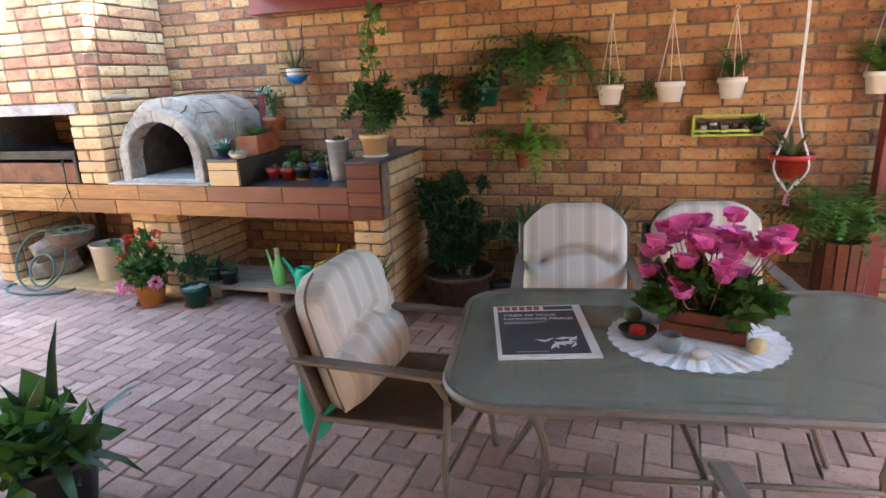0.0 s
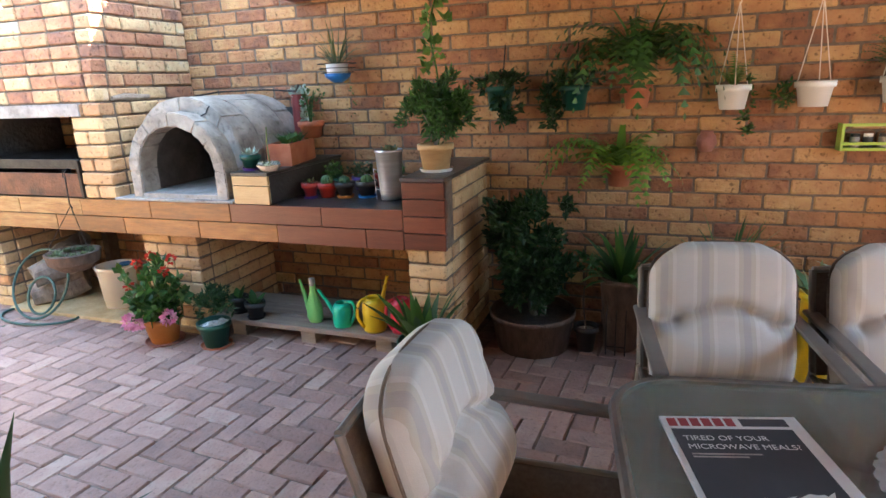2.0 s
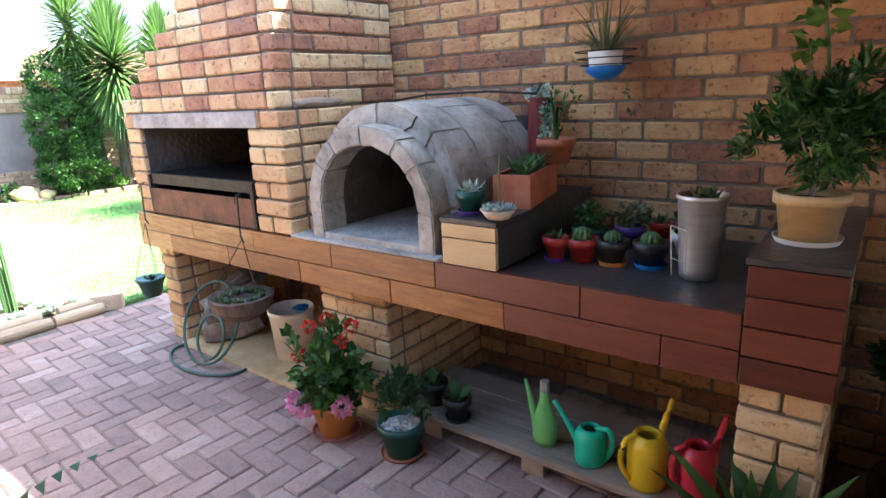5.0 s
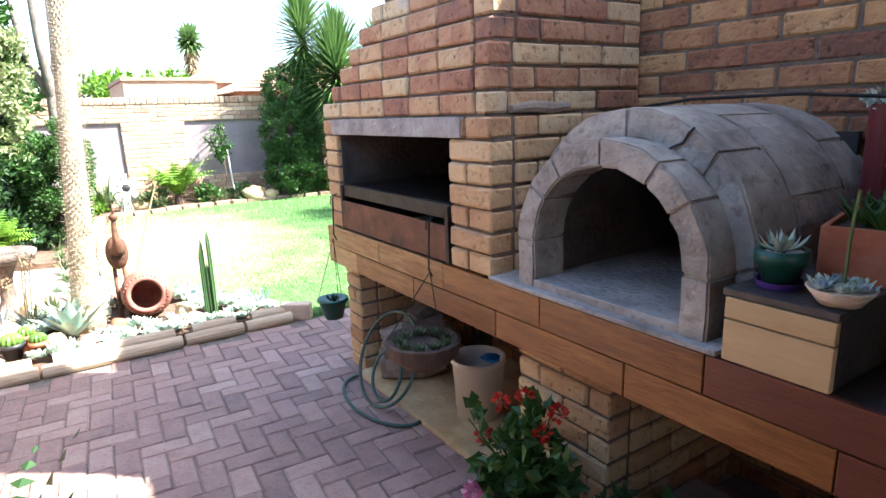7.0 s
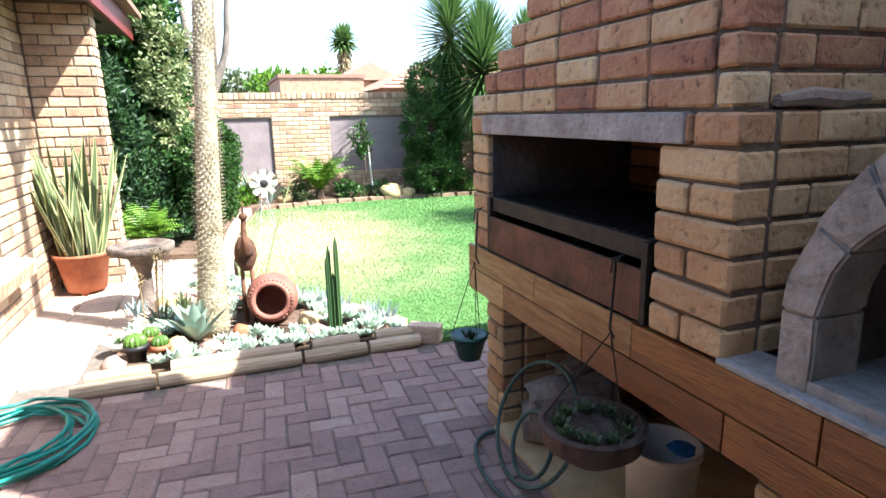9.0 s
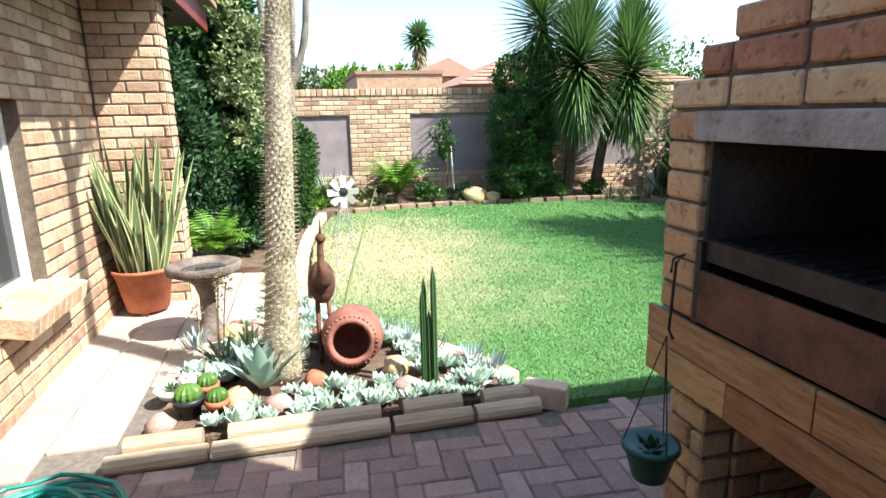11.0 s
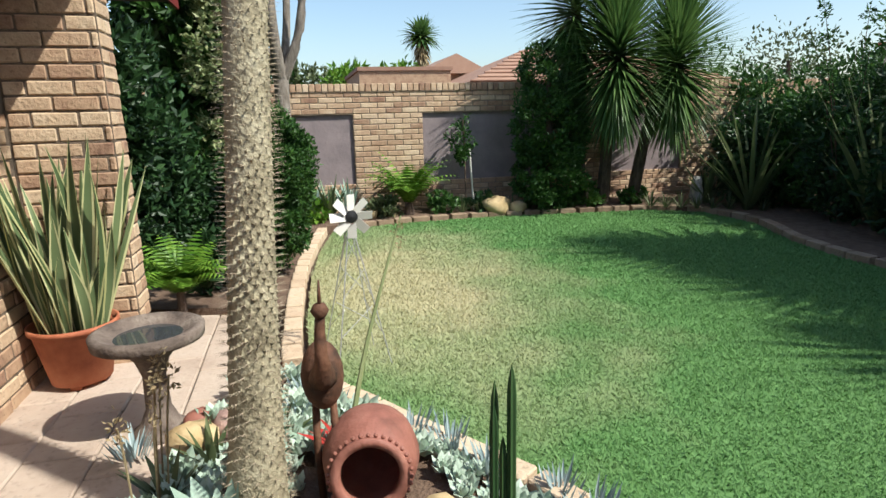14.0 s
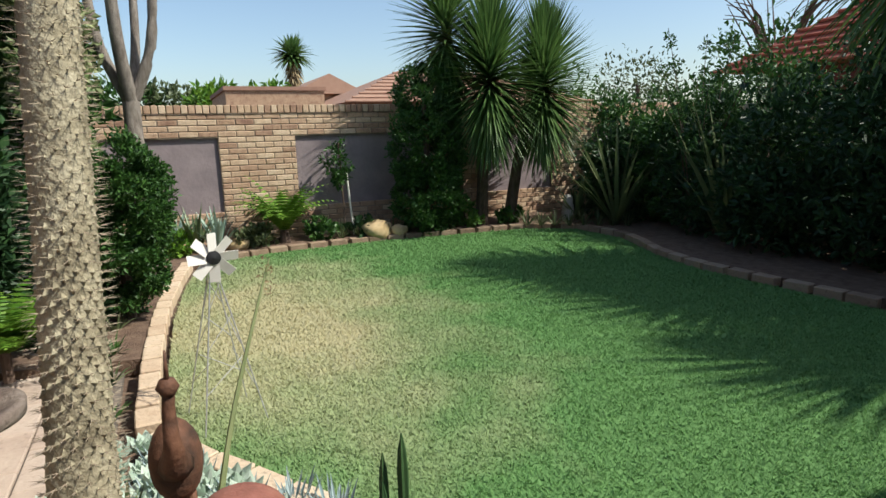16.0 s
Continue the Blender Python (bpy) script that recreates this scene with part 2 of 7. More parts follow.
M["fern"] = leafmat("fern_leaf", (0.05, 0.12, 0.02), (0.14, 0.25, 0.05))
M["cream"] = leafmat("variegated_leaf", (0.08, 0.14, 0.04), (0.42, 0.44, 0.22))
M["olive"] = leafmat("olive_leaf", (0.05, 0.075, 0.03), (0.15, 0.18, 0.08))
M["succ"] = leafmat("glaucous_leaf", (0.24, 0.33, 0.24), (0.52, 0.60, 0.50), rough=0.6, trans=0.1)
M["bluefin"] = leafmat("blue_chalk_leaf", (0.22, 0.30, 0.31), (0.42, 0.50, 0.50), rough=0.6, trans=0.1)
M["agave"] = leafmat("agave_leaf", (0.23, 0.32, 0.25), (0.38, 0.49, 0.40), rough=0.55, trans=0.1)
M["snake"] = leafmat("snake_plant_leaf", (0.05, 0.085, 0.035), (0.17, 0.22, 0.10), rough=0.4, trans=0.1)
M["margin"] = leafmat("snake_plant_margin", (0.42, 0.42, 0.19), (0.60, 0.58, 0.33), rough=0.4, trans=0.15)
M["cactus"] = leafmat("cactus_skin", (0.025, 0.065, 0.02), (0.06, 0.12, 0.04), rough=0.6, trans=0.0)
M["yucca"] = leafmat("yucca_leaf", (0.045, 0.10, 0.028), (0.15, 0.25, 0.07), rough=0.4)
M["pink"] = leafmat("magenta_petal", (0.62, 0.06, 0.32), (0.84, 0.28, 0.60), rough=0.5, trans=0.35)
M["palepink"] = leafmat("pale_pink_petal", (0.62, 0.20, 0.36), (0.82, 0.45, 0.56), rough=0.5, trans=0.3)
M["redfl"] = leafmat("scarlet_petal", (0.45, 0.02, 0.015), (0.62, 0.06, 0.03), rough=0.5, trans=0.3)
M["dry"] = leafmat("dry_leaf", (0.20, 0.14, 0.07), (0.42, 0.33, 0.19), rough=0.8, trans=0.15)


def lawn_material(vary=0.0):
    """Turf: green, with a worn straw-coloured area."""
    m = material("turf", [(0.11, 0.245, 0.07), (0.205, 0.385, 0.13)], scale=24, rough=0.8, bump=0.2, trans=0.3, vary=vary)
    nt = m.node_tree
    n, l = nt.nodes, nt.links
    geo = n.new("ShaderNodeNewGeometry")
    dist = n.new("ShaderNodeVectorMath")
    dist.operation = "DISTANCE"
    sc = n.new("ShaderNodeVectorMath")
    sc.operation = "MULTIPLY"
    sc.inputs[1].default_value = (0.62, 1.0, 0.0)
    l.new(geo.outputs["Position"], sc.inputs[0])
    l.new(sc.outputs[0], dist.inputs[0])
    dist.inputs[1].default_value = (-9.8 * 0.62, 3.1, 0)
    nz = n.new("ShaderNodeTexNoise")
    nz.inputs["Scale"].default_value, nz.inputs["Detail"].default_value = 1.6, 6
    l.new(geo.outputs["Position"], nz.inputs["Vector"])
    ma = n.new("ShaderNodeMath")
    ma.operation = "MULTIPLY_ADD"
    l.new(nz.outputs["Fac"], ma.inputs[0])
    ma.inputs[1].default_value = 1.9
    l.new(dist.outputs["Value"], ma.inputs[2])
    r = n.new("ShaderNodeValToRGB")
    r.color_ramp.elements[0].position, r.color_ramp.elements[1].position = 0.45, 0.95
    r.color_ramp.elements[0].color, r.color_ramp.elements[1].color = (1, 1, 1, 1), (0, 0, 0, 1)
    half = n.new("ShaderNodeMath")
    half.operation = "MULTIPLY"
    half.inputs[1].default_value = 0.335
    l.new(ma.outputs[0], half.inputs[0])
    l.new(half.outputs[0], r.inputs[0])
    b = n["Principled BSDF"]
    tl = n["Translucent BSDF"]
    old = b.inputs["Base Color"].links[0].from_socket
    mx = n.new("ShaderNodeMix")
    mx.data_type = "RGBA"
    l.new(r.outputs[0], mx.inputs[0])
    l.new(old, mx.inputs[6])
    mx.inputs[7].default_value = (0.55, 0.51, 0.31, 1)
    l.new(mx.outputs[2], b.inputs["Base Color"])
    l.new(mx.outputs[2], tl.inputs[0])
    return m


M["turf"] = lawn_material()
M["grassblade"] = lawn_material(0.42)
M["grassblade"].name = "turf_blade"


def cushion_material():
    """Striped outdoor fabric in oyster and taupe."""
    m = material("striped_fabric", [(0.5, 0.46, 0.42), (0.58, 0.54, 0.50)], scale=60, rough=0.9, bump=0.15)
    nt = m.node_tree
    n, l = nt.nodes, nt.links
    co = n.new("ShaderNodeTexCoord")
    sx = n.new("ShaderNodeSeparateXYZ")
    l.new(co.outputs["Object"], sx.inputs[0])
    fr = n.new("ShaderNodeMath")
    fr.operation = "PINGPONG"
    l.new(sx.outputs[0], fr.inputs[0])
    fr.inputs[1].default_value = 0.068
    r = n.new("ShaderNodeValToRGB")
    r.color_ramp.interpolation = "CONSTANT"
    e0 = r.color_ramp.elements
    e0[0].position, e0[0].color = 0.0, (0.42, 0.405, 0.38, 1)
    e0[1].position, e0[1].color = 0.42, (0.46, 0.445, 0.415, 1)
    k = e0.new(0.60)
    k.color = (0.39, 0.37, 0.325, 1)
    k = e0.new(0.82)
    k.color = (0.34, 0.325, 0.31, 1)
    dv = n.new("ShaderNodeMath")
    dv.operation = "DIVIDE"
    l.new(fr.outputs[0], dv.inputs[0])
    dv.inputs[1].default_value = 0.068
    l.new(dv.outputs[0], r.inputs[0])
    l.new(r.outputs[0], n["Principled BSDF"].inputs["Base Color"])
    return m


M["cushion"] = cushion_material()


def glass_material(name, tint, rough=0.05, alpha=0.35):
    m = bpy.data.materials.new(name)
    m.use_nodes = True
    n, l = m.node_tree.nodes, m.node_tree.links
    b = n["Principled BSDF"]
    b.inputs["Base Color"].default_value = (*tint, 1)
    b.inputs["Roughness"].default_value = rough
    tr = n.new("ShaderNodeBsdfTransparent")
    tr.inputs[0].default_value = (0.75, 0.78, 0.74, 1)
    mx = n.new("ShaderNodeMixShader")
    mx.inputs[0].default_value = alpha
    l.new(tr.outputs[0], mx.inputs[1])
    l.new(b.outputs[0], mx.inputs[2])
    l.new(mx.outputs[0], n["Material Output"].inputs[0])
    return m


M["tableglass"] = glass_material("obscured_table_glass", (0.22, 0.24, 0.20), rough=0.16, alpha=0.55)
M["pane"] = glass_material("window_glass", (0.05, 0.055, 0.06), rough=0.03, alpha=0.8)


# ---- building blocks ----
def thing(name, at=(0, 0, 0), label="", category="", group="", turn=0.0, kind=""):
    ob = new(name)
    ob.empty_display_size = 0.1
    ob.matrix_basis = pose(*at, 0, 0, turn)
    return tagged(ob, label, category, group, kind)


def mesh_of(name, verts, faces, mat, smooth=False):
    me = bpy.data.meshes.new(name)
    me.from_pydata([tuple(v) for v in verts], [], faces)
    me.materials.append(mat)
    if smooth:
        me.polygons.foreach_set("use_smooth", [True] * len(me.polygons))
    me.update()
    return me


def part(name, bm, mat, parent=None, label="", smooth=False):
    """Links a bmesh, or a (verts, faces) pair, as one mesh object under parent."""
    if isinstance(bm, tuple):
        me = mesh_of(name, bm[0], bm[1], mat, smooth)
    else:
        me = bpy.data.meshes.new(name)
        for f in bm.faces:
            f.smooth = smooth
        bmesh.ops.recalc_face_normals(bm, faces=bm.faces)
        bm.to_mesh(me)
        bm.free()
        me.materials.append(mat)
    ob = new(name, me)
    ob.parent = parent
    if label:
        tagged(ob, label)
    return ob


def box(bm, x0, x1, y0, y1, z0, z1, bevel=0.0, m=None):
    v = bmesh.ops.create_cube(bm, size=1.0)["verts"]
    bmesh.ops.scale(bm, vec=(x1 - x0, y1 - y0, z1 - z0), verts=v)
    bmesh.ops.translate(bm, vec=((x0 + x1) / 2, (y0 + y1) / 2, (z0 + z1) / 2), verts=v)
    if bevel:
        es = list({ed for q in v for ed in q.link_edges})
        r = bmesh.ops.bevel(bm, geom=es, offset=bevel, segments=2, affect="EDGES", profile=0.6)
        v = list({q for f in r["faces"] for q in f.verts} | {q for q in v if q.is_valid})
    if m is not None:
        bmesh.ops.transform(bm, matrix=m, verts=v)
    return bm


def boxes(*specs, bevel=0.0):
    bm = bmesh.new()
    for s in specs:
        box(bm, *s, bevel=bevel)
    return bm


def lathe(profile, seg=28, at=(0, 0, 0), m=None):
    """(verts, faces) turned round z from (radius, height) pairs."""
    vs, fs = [], []
    for r, z in profile:
        for k in range(seg):
            a = 2 * math.pi * k / seg
            vs.append(Vector((at[0] + r * math.cos(a), at[1] + r * math.sin(a), at[2] + z)))
    for i in range(len(profile) - 1):
        for k in range(seg):
            k2 = (k + 1) % seg
            fs.append((i * seg + k, i * seg + k2, (i + 1) * seg + k2, (i + 1) * seg + k))
    if m is not None:
        vs = [m @ v for v in vs]
    return vs, fs


def tube(path, radius, seg=8, closed=False):
    """(verts, faces) of a round rod along points; radius may be a list."""
    pts = [Vector(p) for p in path]
    n = len(pts)
    rad = radius if isinstance(radius, (list, tuple)) else [radius] * n
    vs, fs = [], []
    ref = Vector((0.13, 0.21, 1)).normalized()
    for i, p in enumerate(pts):
        a, b = pts[i - 1] if i or closed else p, pts[(i + 1) % n] if i < n - 1 or closed else p
        d = (b - a).normalized()
        u = d.cross(ref)
        if u.length < 0.1:
            u = d.cross(Vector((1, 0, 0)))
        u.normalize()
        w = d.cross(u)
        for k in range(seg):
            t = 2 * math.pi * k / seg
            vs.append(p + rad[i] * (math.cos(t) * u + math.sin(t) * w))
    for i in range(n if closed else n - 1):
        j = (i + 1) % n
        for k in range(seg):
            k2 = (k + 1) % seg
            fs.append((i * seg + k, i * seg + k2, j * seg + k2, j * seg + k))
    if not closed:
        fs.append(tuple(range(seg))[::-1])
        fs.append(tuple(range((n - 1) * seg, n * seg)))
    return vs, fs


def joined(*pairs):
    vs, fs = [], []
    for v, f in pairs:
        k = len(vs)
        vs += list(v)
        fs += [tuple(i + k for i in q) for q in f]
    return vs, fs


def curve_pts(pts, n=24, closed=False):
    """Catmull-Rom through points."""
    p = [Vector(q) for q in pts]
    out, m = [], len(p)
    spans = m if closed else m - 1
    for i in range(spans):
        if closed:
            a, b, c, d = p[i - 1], p[i], p[(i + 1) % m], p[(i + 2) % m]
        else:
            a, b, c, d = p[max(i - 1, 0)], p[i], p[i + 1], p[min(i + 2, m - 1)]
        k = max(2, n // spans)
        for j in range(k):
            t = j / k
            out.append(0.5 * (2 * b + (c - a) * t + (2 * a - 5 * b + 4 * c - d) * t * t + (3 * b - a - 3 * c + d) * t ** 3))
    if not closed:
        out.append(p[-1])
    return out


def blade(vs, fs, base, direction, length, width, droop=0.3, segs=4, fold=0.25, tip=0.02, belly=0.35):
    """A strap leaf that bends down under its weight; two quads across."""
    d = Vector(direction).normalized()
    p = Vector(base)
    side = d.cross(Vector((0, 0, 1)))
    if side.length < 0.05:
        side = Vector((math.cos(length * 99), math.sin(length * 99), 0))
    side.normalize()
    k0 = len(vs)
    step = length / segs
    for i in range(segs + 1):
        t = i / segs
        w = width * (0.55 + 0.45 * math.sin(min(1, t / max(belly, 0.01)) * math.pi / 2)) * (1 - max(0, (t - belly) / (1 - belly)) ** 1.6) + tip * width
        up = side.cross(d).normalized()
        vs.extend((p - side * w / 2 + up * fold * w / 2, p.copy(), p + side * w / 2 + up * fold * w / 2))
        p = p + d * step
        d = (d + Vector((0, 0, -droop / segs * (0.5 + t)))).normalized()
    for i in range(segs):
        a = k0 + 3 * i
        fs.append((a, a + 1, a + 4, a + 3))
        fs.append((a + 1, a + 2, a + 5, a + 4))


def rnd_dir(rng, up=0.0):
    while True:
        v = Vector((rng.uniform(-1, 1), rng.uniform(-1, 1), rng.uniform(-1, 1)))
        if 0.05 < v.length < 1:
            v.normalize()
            v.z += up
            return v.normalized()


def leaf(vs, fs, p, d, size, width=0.5, rng=random):
    """One small folded leaf of two triangles a side."""
    d = Vector(d).normalized()
    s = d.cross(rnd_dir(rng))
    if s.length < 0.05:
        s = d.orthogonal()
    s.normalize()
    n = s.cross(d)
    k = len(vs)
    p = Vector(p)
    vs.extend((p, p + d * size * 0.45 + s * size * width / 2 + n * size * 0.1, p + d * size - n * size * 0.08, p + d * size * 0.45 - s * size * width / 2 + n * size * 0.1))
    fs.append((k, k + 1, k + 2))
    fs.append((k, k + 2, k + 3))


def crown(seed, blobs, count, size, width=0.5, shell=0.55, up=0.3):
    """Leaves spread over uneven clumps; blobs: (x, y, z, rx, ry, rz)."""
    rng = random.Random(seed)
    vs, fs = [], []
    clumps = []
    for bx, by, bz, rx, ry, rz in blobs:
        for _ in range(max(30, int(130 * (rx * ry * rz) ** 0.34))):
            d = rnd_dir(rng)
            k = rng.uniform(shell, 1.08)
            c = Vector((bx + d.x * rx * k, by + d.y * ry * k, bz + d.z * rz * k))
            clumps.append((c, rng.uniform(0.16, 0.36) * (rx + ry + rz) / 3, d))
    for i in range(count):
        c, r, d = clumps[rng.randrange(len(clumps))]
        o = rnd_dir(rng) * r * rng.random() ** 0.5
        leaf(vs, fs, c + o, d * 0.7 + rnd_dir(rng, up), size * rng.uniform(0.6, 1.3), width, rng)
    return vs, fs


def rocks(bm, rng, at, r, flat=0.7):
    v = bmesh.ops.create_icosphere(bm, subdivisions=2, radius=1.0)["verts"]
    s = rng.uniform(0, 50)
    for q in v:
        k = 1 + 0.35 * noise.noise(q.co * 1.3 + Vector((s, s, s)))
        q.co = Vector((q.co.x * r * k * rng.uniform(0.98, 1.02), q.co.y * r * 0.85 * k, q.co.z * r * flat * k))
    a = Matrix.Rotation(rng.uniform(0, 6.3), 4, "Z")
    for q in v:
        q.co = a @ q.co + Vector(at)
    return bm


# ---- ground ----
def sheet(name, pts, z, mat, parent=None, label="", thick=0.0):
    vs = [Vector((x, y, z)) for x, y in pts]
    fs = [tuple(range(len(pts)))]
    if thick:
        n = len(pts)
        vs += [Vector((x, y, z - thick)) for x, y in pts]
        fs += [(i, i + n, (i + 1) % n + n, (i + 1) % n) for i in range(n)]
    return part(name, (vs, fs), mat, parent, label)


ground = tagged(sheet("ground", [(-400, -400), (400, -400), (400, 400), (-400, 400)], -0.05, M["earth"]), "bare brown garden earth reaching to the horizon", "ground", kind="structure")
LAWN = [(-6.14, 3.53), (-6.7, 3.24), (-7.4, 2.76), (-8.08, 2.36), (-9.0, 2.36), (-10.2, 2.42), (-11.3, 2.55), (-12.35, 2.75), (-12.6, 3.6), (-12.66, 4.8), (-12.5, 6.2), (-12.35, 7.3), (-11.9, 7.85), (-11.0, 7.9), (-10.0, 7.5), (-9.2, 7.35), (-8.0, 7.4), (-6.0, 7.6), (-3.0, 7.8), (-3.0, 4.75), (-6.1, 4.75)]
lawn = tagged(sheet("lawn", LAWN, 0.0, M["turf"], thick=0.05), "mown green lawn with a worn straw-coloured area", "lawn", kind="structure")
pave_floor = tagged(sheet("floor_patio", [(-6.06, -1.39), (4.6, -1.39), (4.6, 4.2), (-6.06, 4.2)], -0.006, M["joint"], thick=0.04), "mauve-brown clay pavers laid in herringbone on the patio", "paving", kind="structure")
path_floor = tagged(sheet("floor_path", [(-9.6, 0.2), (-6.062, 0.2), (-6.062, 1.46), (-6.8, 1.62), (-7.6, 1.95), (-8.2, 2.1), (-9.6, 2.1)], -0.004, M["joint"], thick=0.04), "pale sandstone slabs of the path beside the house", "path", kind="structure")
bed = tagged(sheet("garden_bed_soil", [(-6.2, 1.5), (-6.2, 3.42), (-6.7, 3.18), (-8.05, 2.3), (-7.6, 1.97), (-6.8, 1.64)], 0.04, M["earth"], thick=0.09), "brown soil of the succulent bed", "soil", kind="structure")
far_bed = tagged(sheet("border_soil", [(-13.4, 0.5), (-13.4, 11.5), (-3, 11.5), (-3, 7.9), (-8.0, 7.5), (-9.2, 7.45), (-10.0, 7.6), (-11.0, 8.0), (-11.95, 7.95), (-12.45, 7.3), (-12.6, 6.2), (-12.76, 4.8), (-12.7, 3.6), (-12.4, 2.65), (-11.3, 2.44), (-10.2, 2.3), (-9.2, 2.2), (-9.6, 0.5)], 0.07, M["earth"], thick=0.11), "dark soil of the planted borders", "soil", kind="structure")


# ---- brickwork ----
brick_cache = {}


def brick_shape(l, d, h, v=0):
    """Verts and faces of one brick, centred, with softened arrises all round."""
    rng = random.Random(int(l * 1000) * 7 + int(d * 1000) + v * 131)
    b = 0.007
    vs = []
    for sx in (-1, 1):
        for sy in (-1, 1):
            for sz in (-1, 1):
                j = [rng.uniform(-0.0022, 0.0022) for _ in range(3)]
                X, Y, Z = sx * l / 2, sy * d / 2, sz * h / 2
                vs += [Vector((X + j[0], Y - sy * b, Z - sz * b)), Vector((X - sx * b, Y + j[1], Z - sz * b)), Vector((X - sx * b, Y - sy * b, Z + j[2]))]
    c = lambda x, y, z, k: ((x > 0) * 4 + (y > 0) * 2 + (z > 0)) * 3 + k
    S = ((-1, -1), (1, -1), (1, 1), (-1, 1))
    fs = []
    for s in (-1, 1):
        o = 1 if s > 0 else -1
        fs.append(tuple(c(s, a, b2, 0) for a, b2 in S)[::o])
        fs.append(tuple(c(a, s, b2, 1) for a, b2 in S)[::-o])
        fs.append(tuple(c(a, b2, s, 2) for a, b2 in S)[::o])
    for s in (-1, 1):
        for t in (-1, 1):
            fs.append((c(s, t, -1, 0), c(s, t, 1, 0), c(s, t, 1, 1), c(s, t, -1, 1)))
            fs.append((c(s, -1, t, 0), c(s, 1, t, 0), c(s, 1, t, 2), c(s, -1, t, 2)))
            fs.append((c(-1, s, t, 1), c(1, s, t, 1), c(1, s, t, 2), c(-1, s, t, 2)))
            for w in (-1, 1):
                fs.append((c(s, t, w, 0), c(s, t, w, 1), c(s, t, w, 2)))
    return vs, fs


def brick_mesh(l, d, h, v, mat, name="brick"):
    key = (round(l, 3), round(d, 3), round(h, 3), v, mat.name)
    if key not in brick_cache:
        vs, fs = brick_shape(l, d, h, v)
        bm = bmesh.new()
        q = [bm.verts.new(p) for p in vs]
        for f in fs:
            bm.faces.new([q[i] for i in f])
        bmesh.ops.recalc_face_normals(bm, faces=bm.faces)
        me = bpy.data.meshes.new(name)
        bm.to_mesh(me)
        bm.free()
        me.materials.append(mat)
        brick_cache[key] = me
    return brick_cache[key]


def lay(parent, bricks, mat, single, name="brick", rest="brickwork"):
    """bricks: (matrix, l, d, h). Those for which single(place) holds become objects of their own, at most 300; the rest one joined part."""
    rng = random.Random(len(bricks))
    V, Fq, count = [], [], 0
    for m, l, d, h in bricks:
        v = rng.randrange(3)
        if count < 300 and single(m.translation):
            ob = new(name, brick_mesh(l, d, h, v, mat, name))
            ob.parent, ob.matrix_basis = parent, m
            count += 1
        else:
            me = brick_mesh(l, d, h, v, mat, name)
            k = len(V)
            V += [m @ q.co for q in me.vertices]
            Fq += [tuple(i + k for i in p.vertices) for p in me.polygons]
    if V:
        tagged(part(rest, (V, Fq), mat, parent), kind="stuff")


def facing(x0, y0, angle, width, z0, z1, seed=0, course=0.083, length=0.232, joint=0.010, depth=0.06, holes=(), proud=0.007, flip=False):
    """Stretcher bond over a wall face that starts at (x0, y0), runs at angle, its outer side to the right of the run."""
    rng = random.Random(seed)
    base = pose(x0, y0, 0, 0, 0, angle)
    out = []
    rows = int(round((z1 - z0) / course))
    for r in range(rows):
        zc = z0 + (r + 0.5) * course
        u = -length * (0.5 if (r + flip) % 2 else 0.0)
        while u < width - 0.01:
            a, b = max(u, 0), min(u + length, width)
            u += length
            spans = [(a, b)]
            for h0, h1, g0, g1 in holes:
                if g0 < zc < g1:
                    cut = []
                    for p, q in spans:
                        if q <= h0 or p >= h1:
                            cut.append((p, q))
                        else:
                            if p < h0:
                                cut.append((p, h0))
                            if q > h1:
                                cut.append((h1, q))
                    spans = cut
            for p, q in spans:
                if q - p < 0.035:
                    continue
                m = base @ pose((p + q) / 2, depth / 2 - proud + rng.uniform(-0.0025, 0.0025), zc, rng.uniform(-0.5, 0.5), rng.uniform(-0.35, 0.35), rng.uniform(-0.5, 0.5))
                out.append((m, round(q - p - joint, 3), depth, course - joint))
    return out


# ---- back wall of the patio ----
wall_north = tagged(part("wall_north", boxes((-4.75, 4.6, 4.203, 4.50, -0.05, 2.78)), M["mortar"]), "clinker brick wall behind the patio, buff to red-brown", "wall", kind="structure")
# long plain roof behind it
tagged(part("roof_north", boxes((-4.80, 2.5, 4.18, 8.0, 2.78, 2.90), bevel=0.01), M["ceiling"]), "dark flat roof edge above the brick wall", "roof", kind="structure")
tagged(part("wall_outbuilding", boxes((-4.72, -4.5, 4.52, 7.9, -0.05, 2.77)), M["house"]), "brick side wall of the outbuilding", "wall", kind="structure")

# ---- patio roof, beams and closing walls ----
tagged(part("ceiling", boxes((-2.55, 2.5, -1.39, 4.19, 2.30, 2.42)), M["ceiling"]), "dark boarded underside of the patio roof", "ceiling", kind="structure")
beam = tagged(part("beam_wall", boxes((-2.78, 2.4, 4.09, 4.19, 2.005, 2.28), bevel=0.006), M["fascia"]), "oxblood-painted wall beam of the patio roof", "beam", kind="structure")
tagged(part("beam_edge", boxes((-2.66, -2.56, -1.39, 4.08, 2.10, 2.30), bevel=0.006), M["fascia"]), "oxblood-painted edge beam of the patio roof", "beam", kind="structure")
# added out of view; distance and height control the light entering from the east
tagged(part("wall_east", boxes((4.6, 4.8, -1.6, 4.5, -0.05, 2.02)), M["house"]), "unseen brick wall added to set light from the east", "wall", kind="structure")
# invented wall behind the camera, placed near to block fill light
tagged(part("wall_south", boxes((-6.0, 4.6, -1.6, -1.4, -0.05, 2.60)), M["house"]), "unseen brick wall added to cut light from the south", "wall", kind="structure")
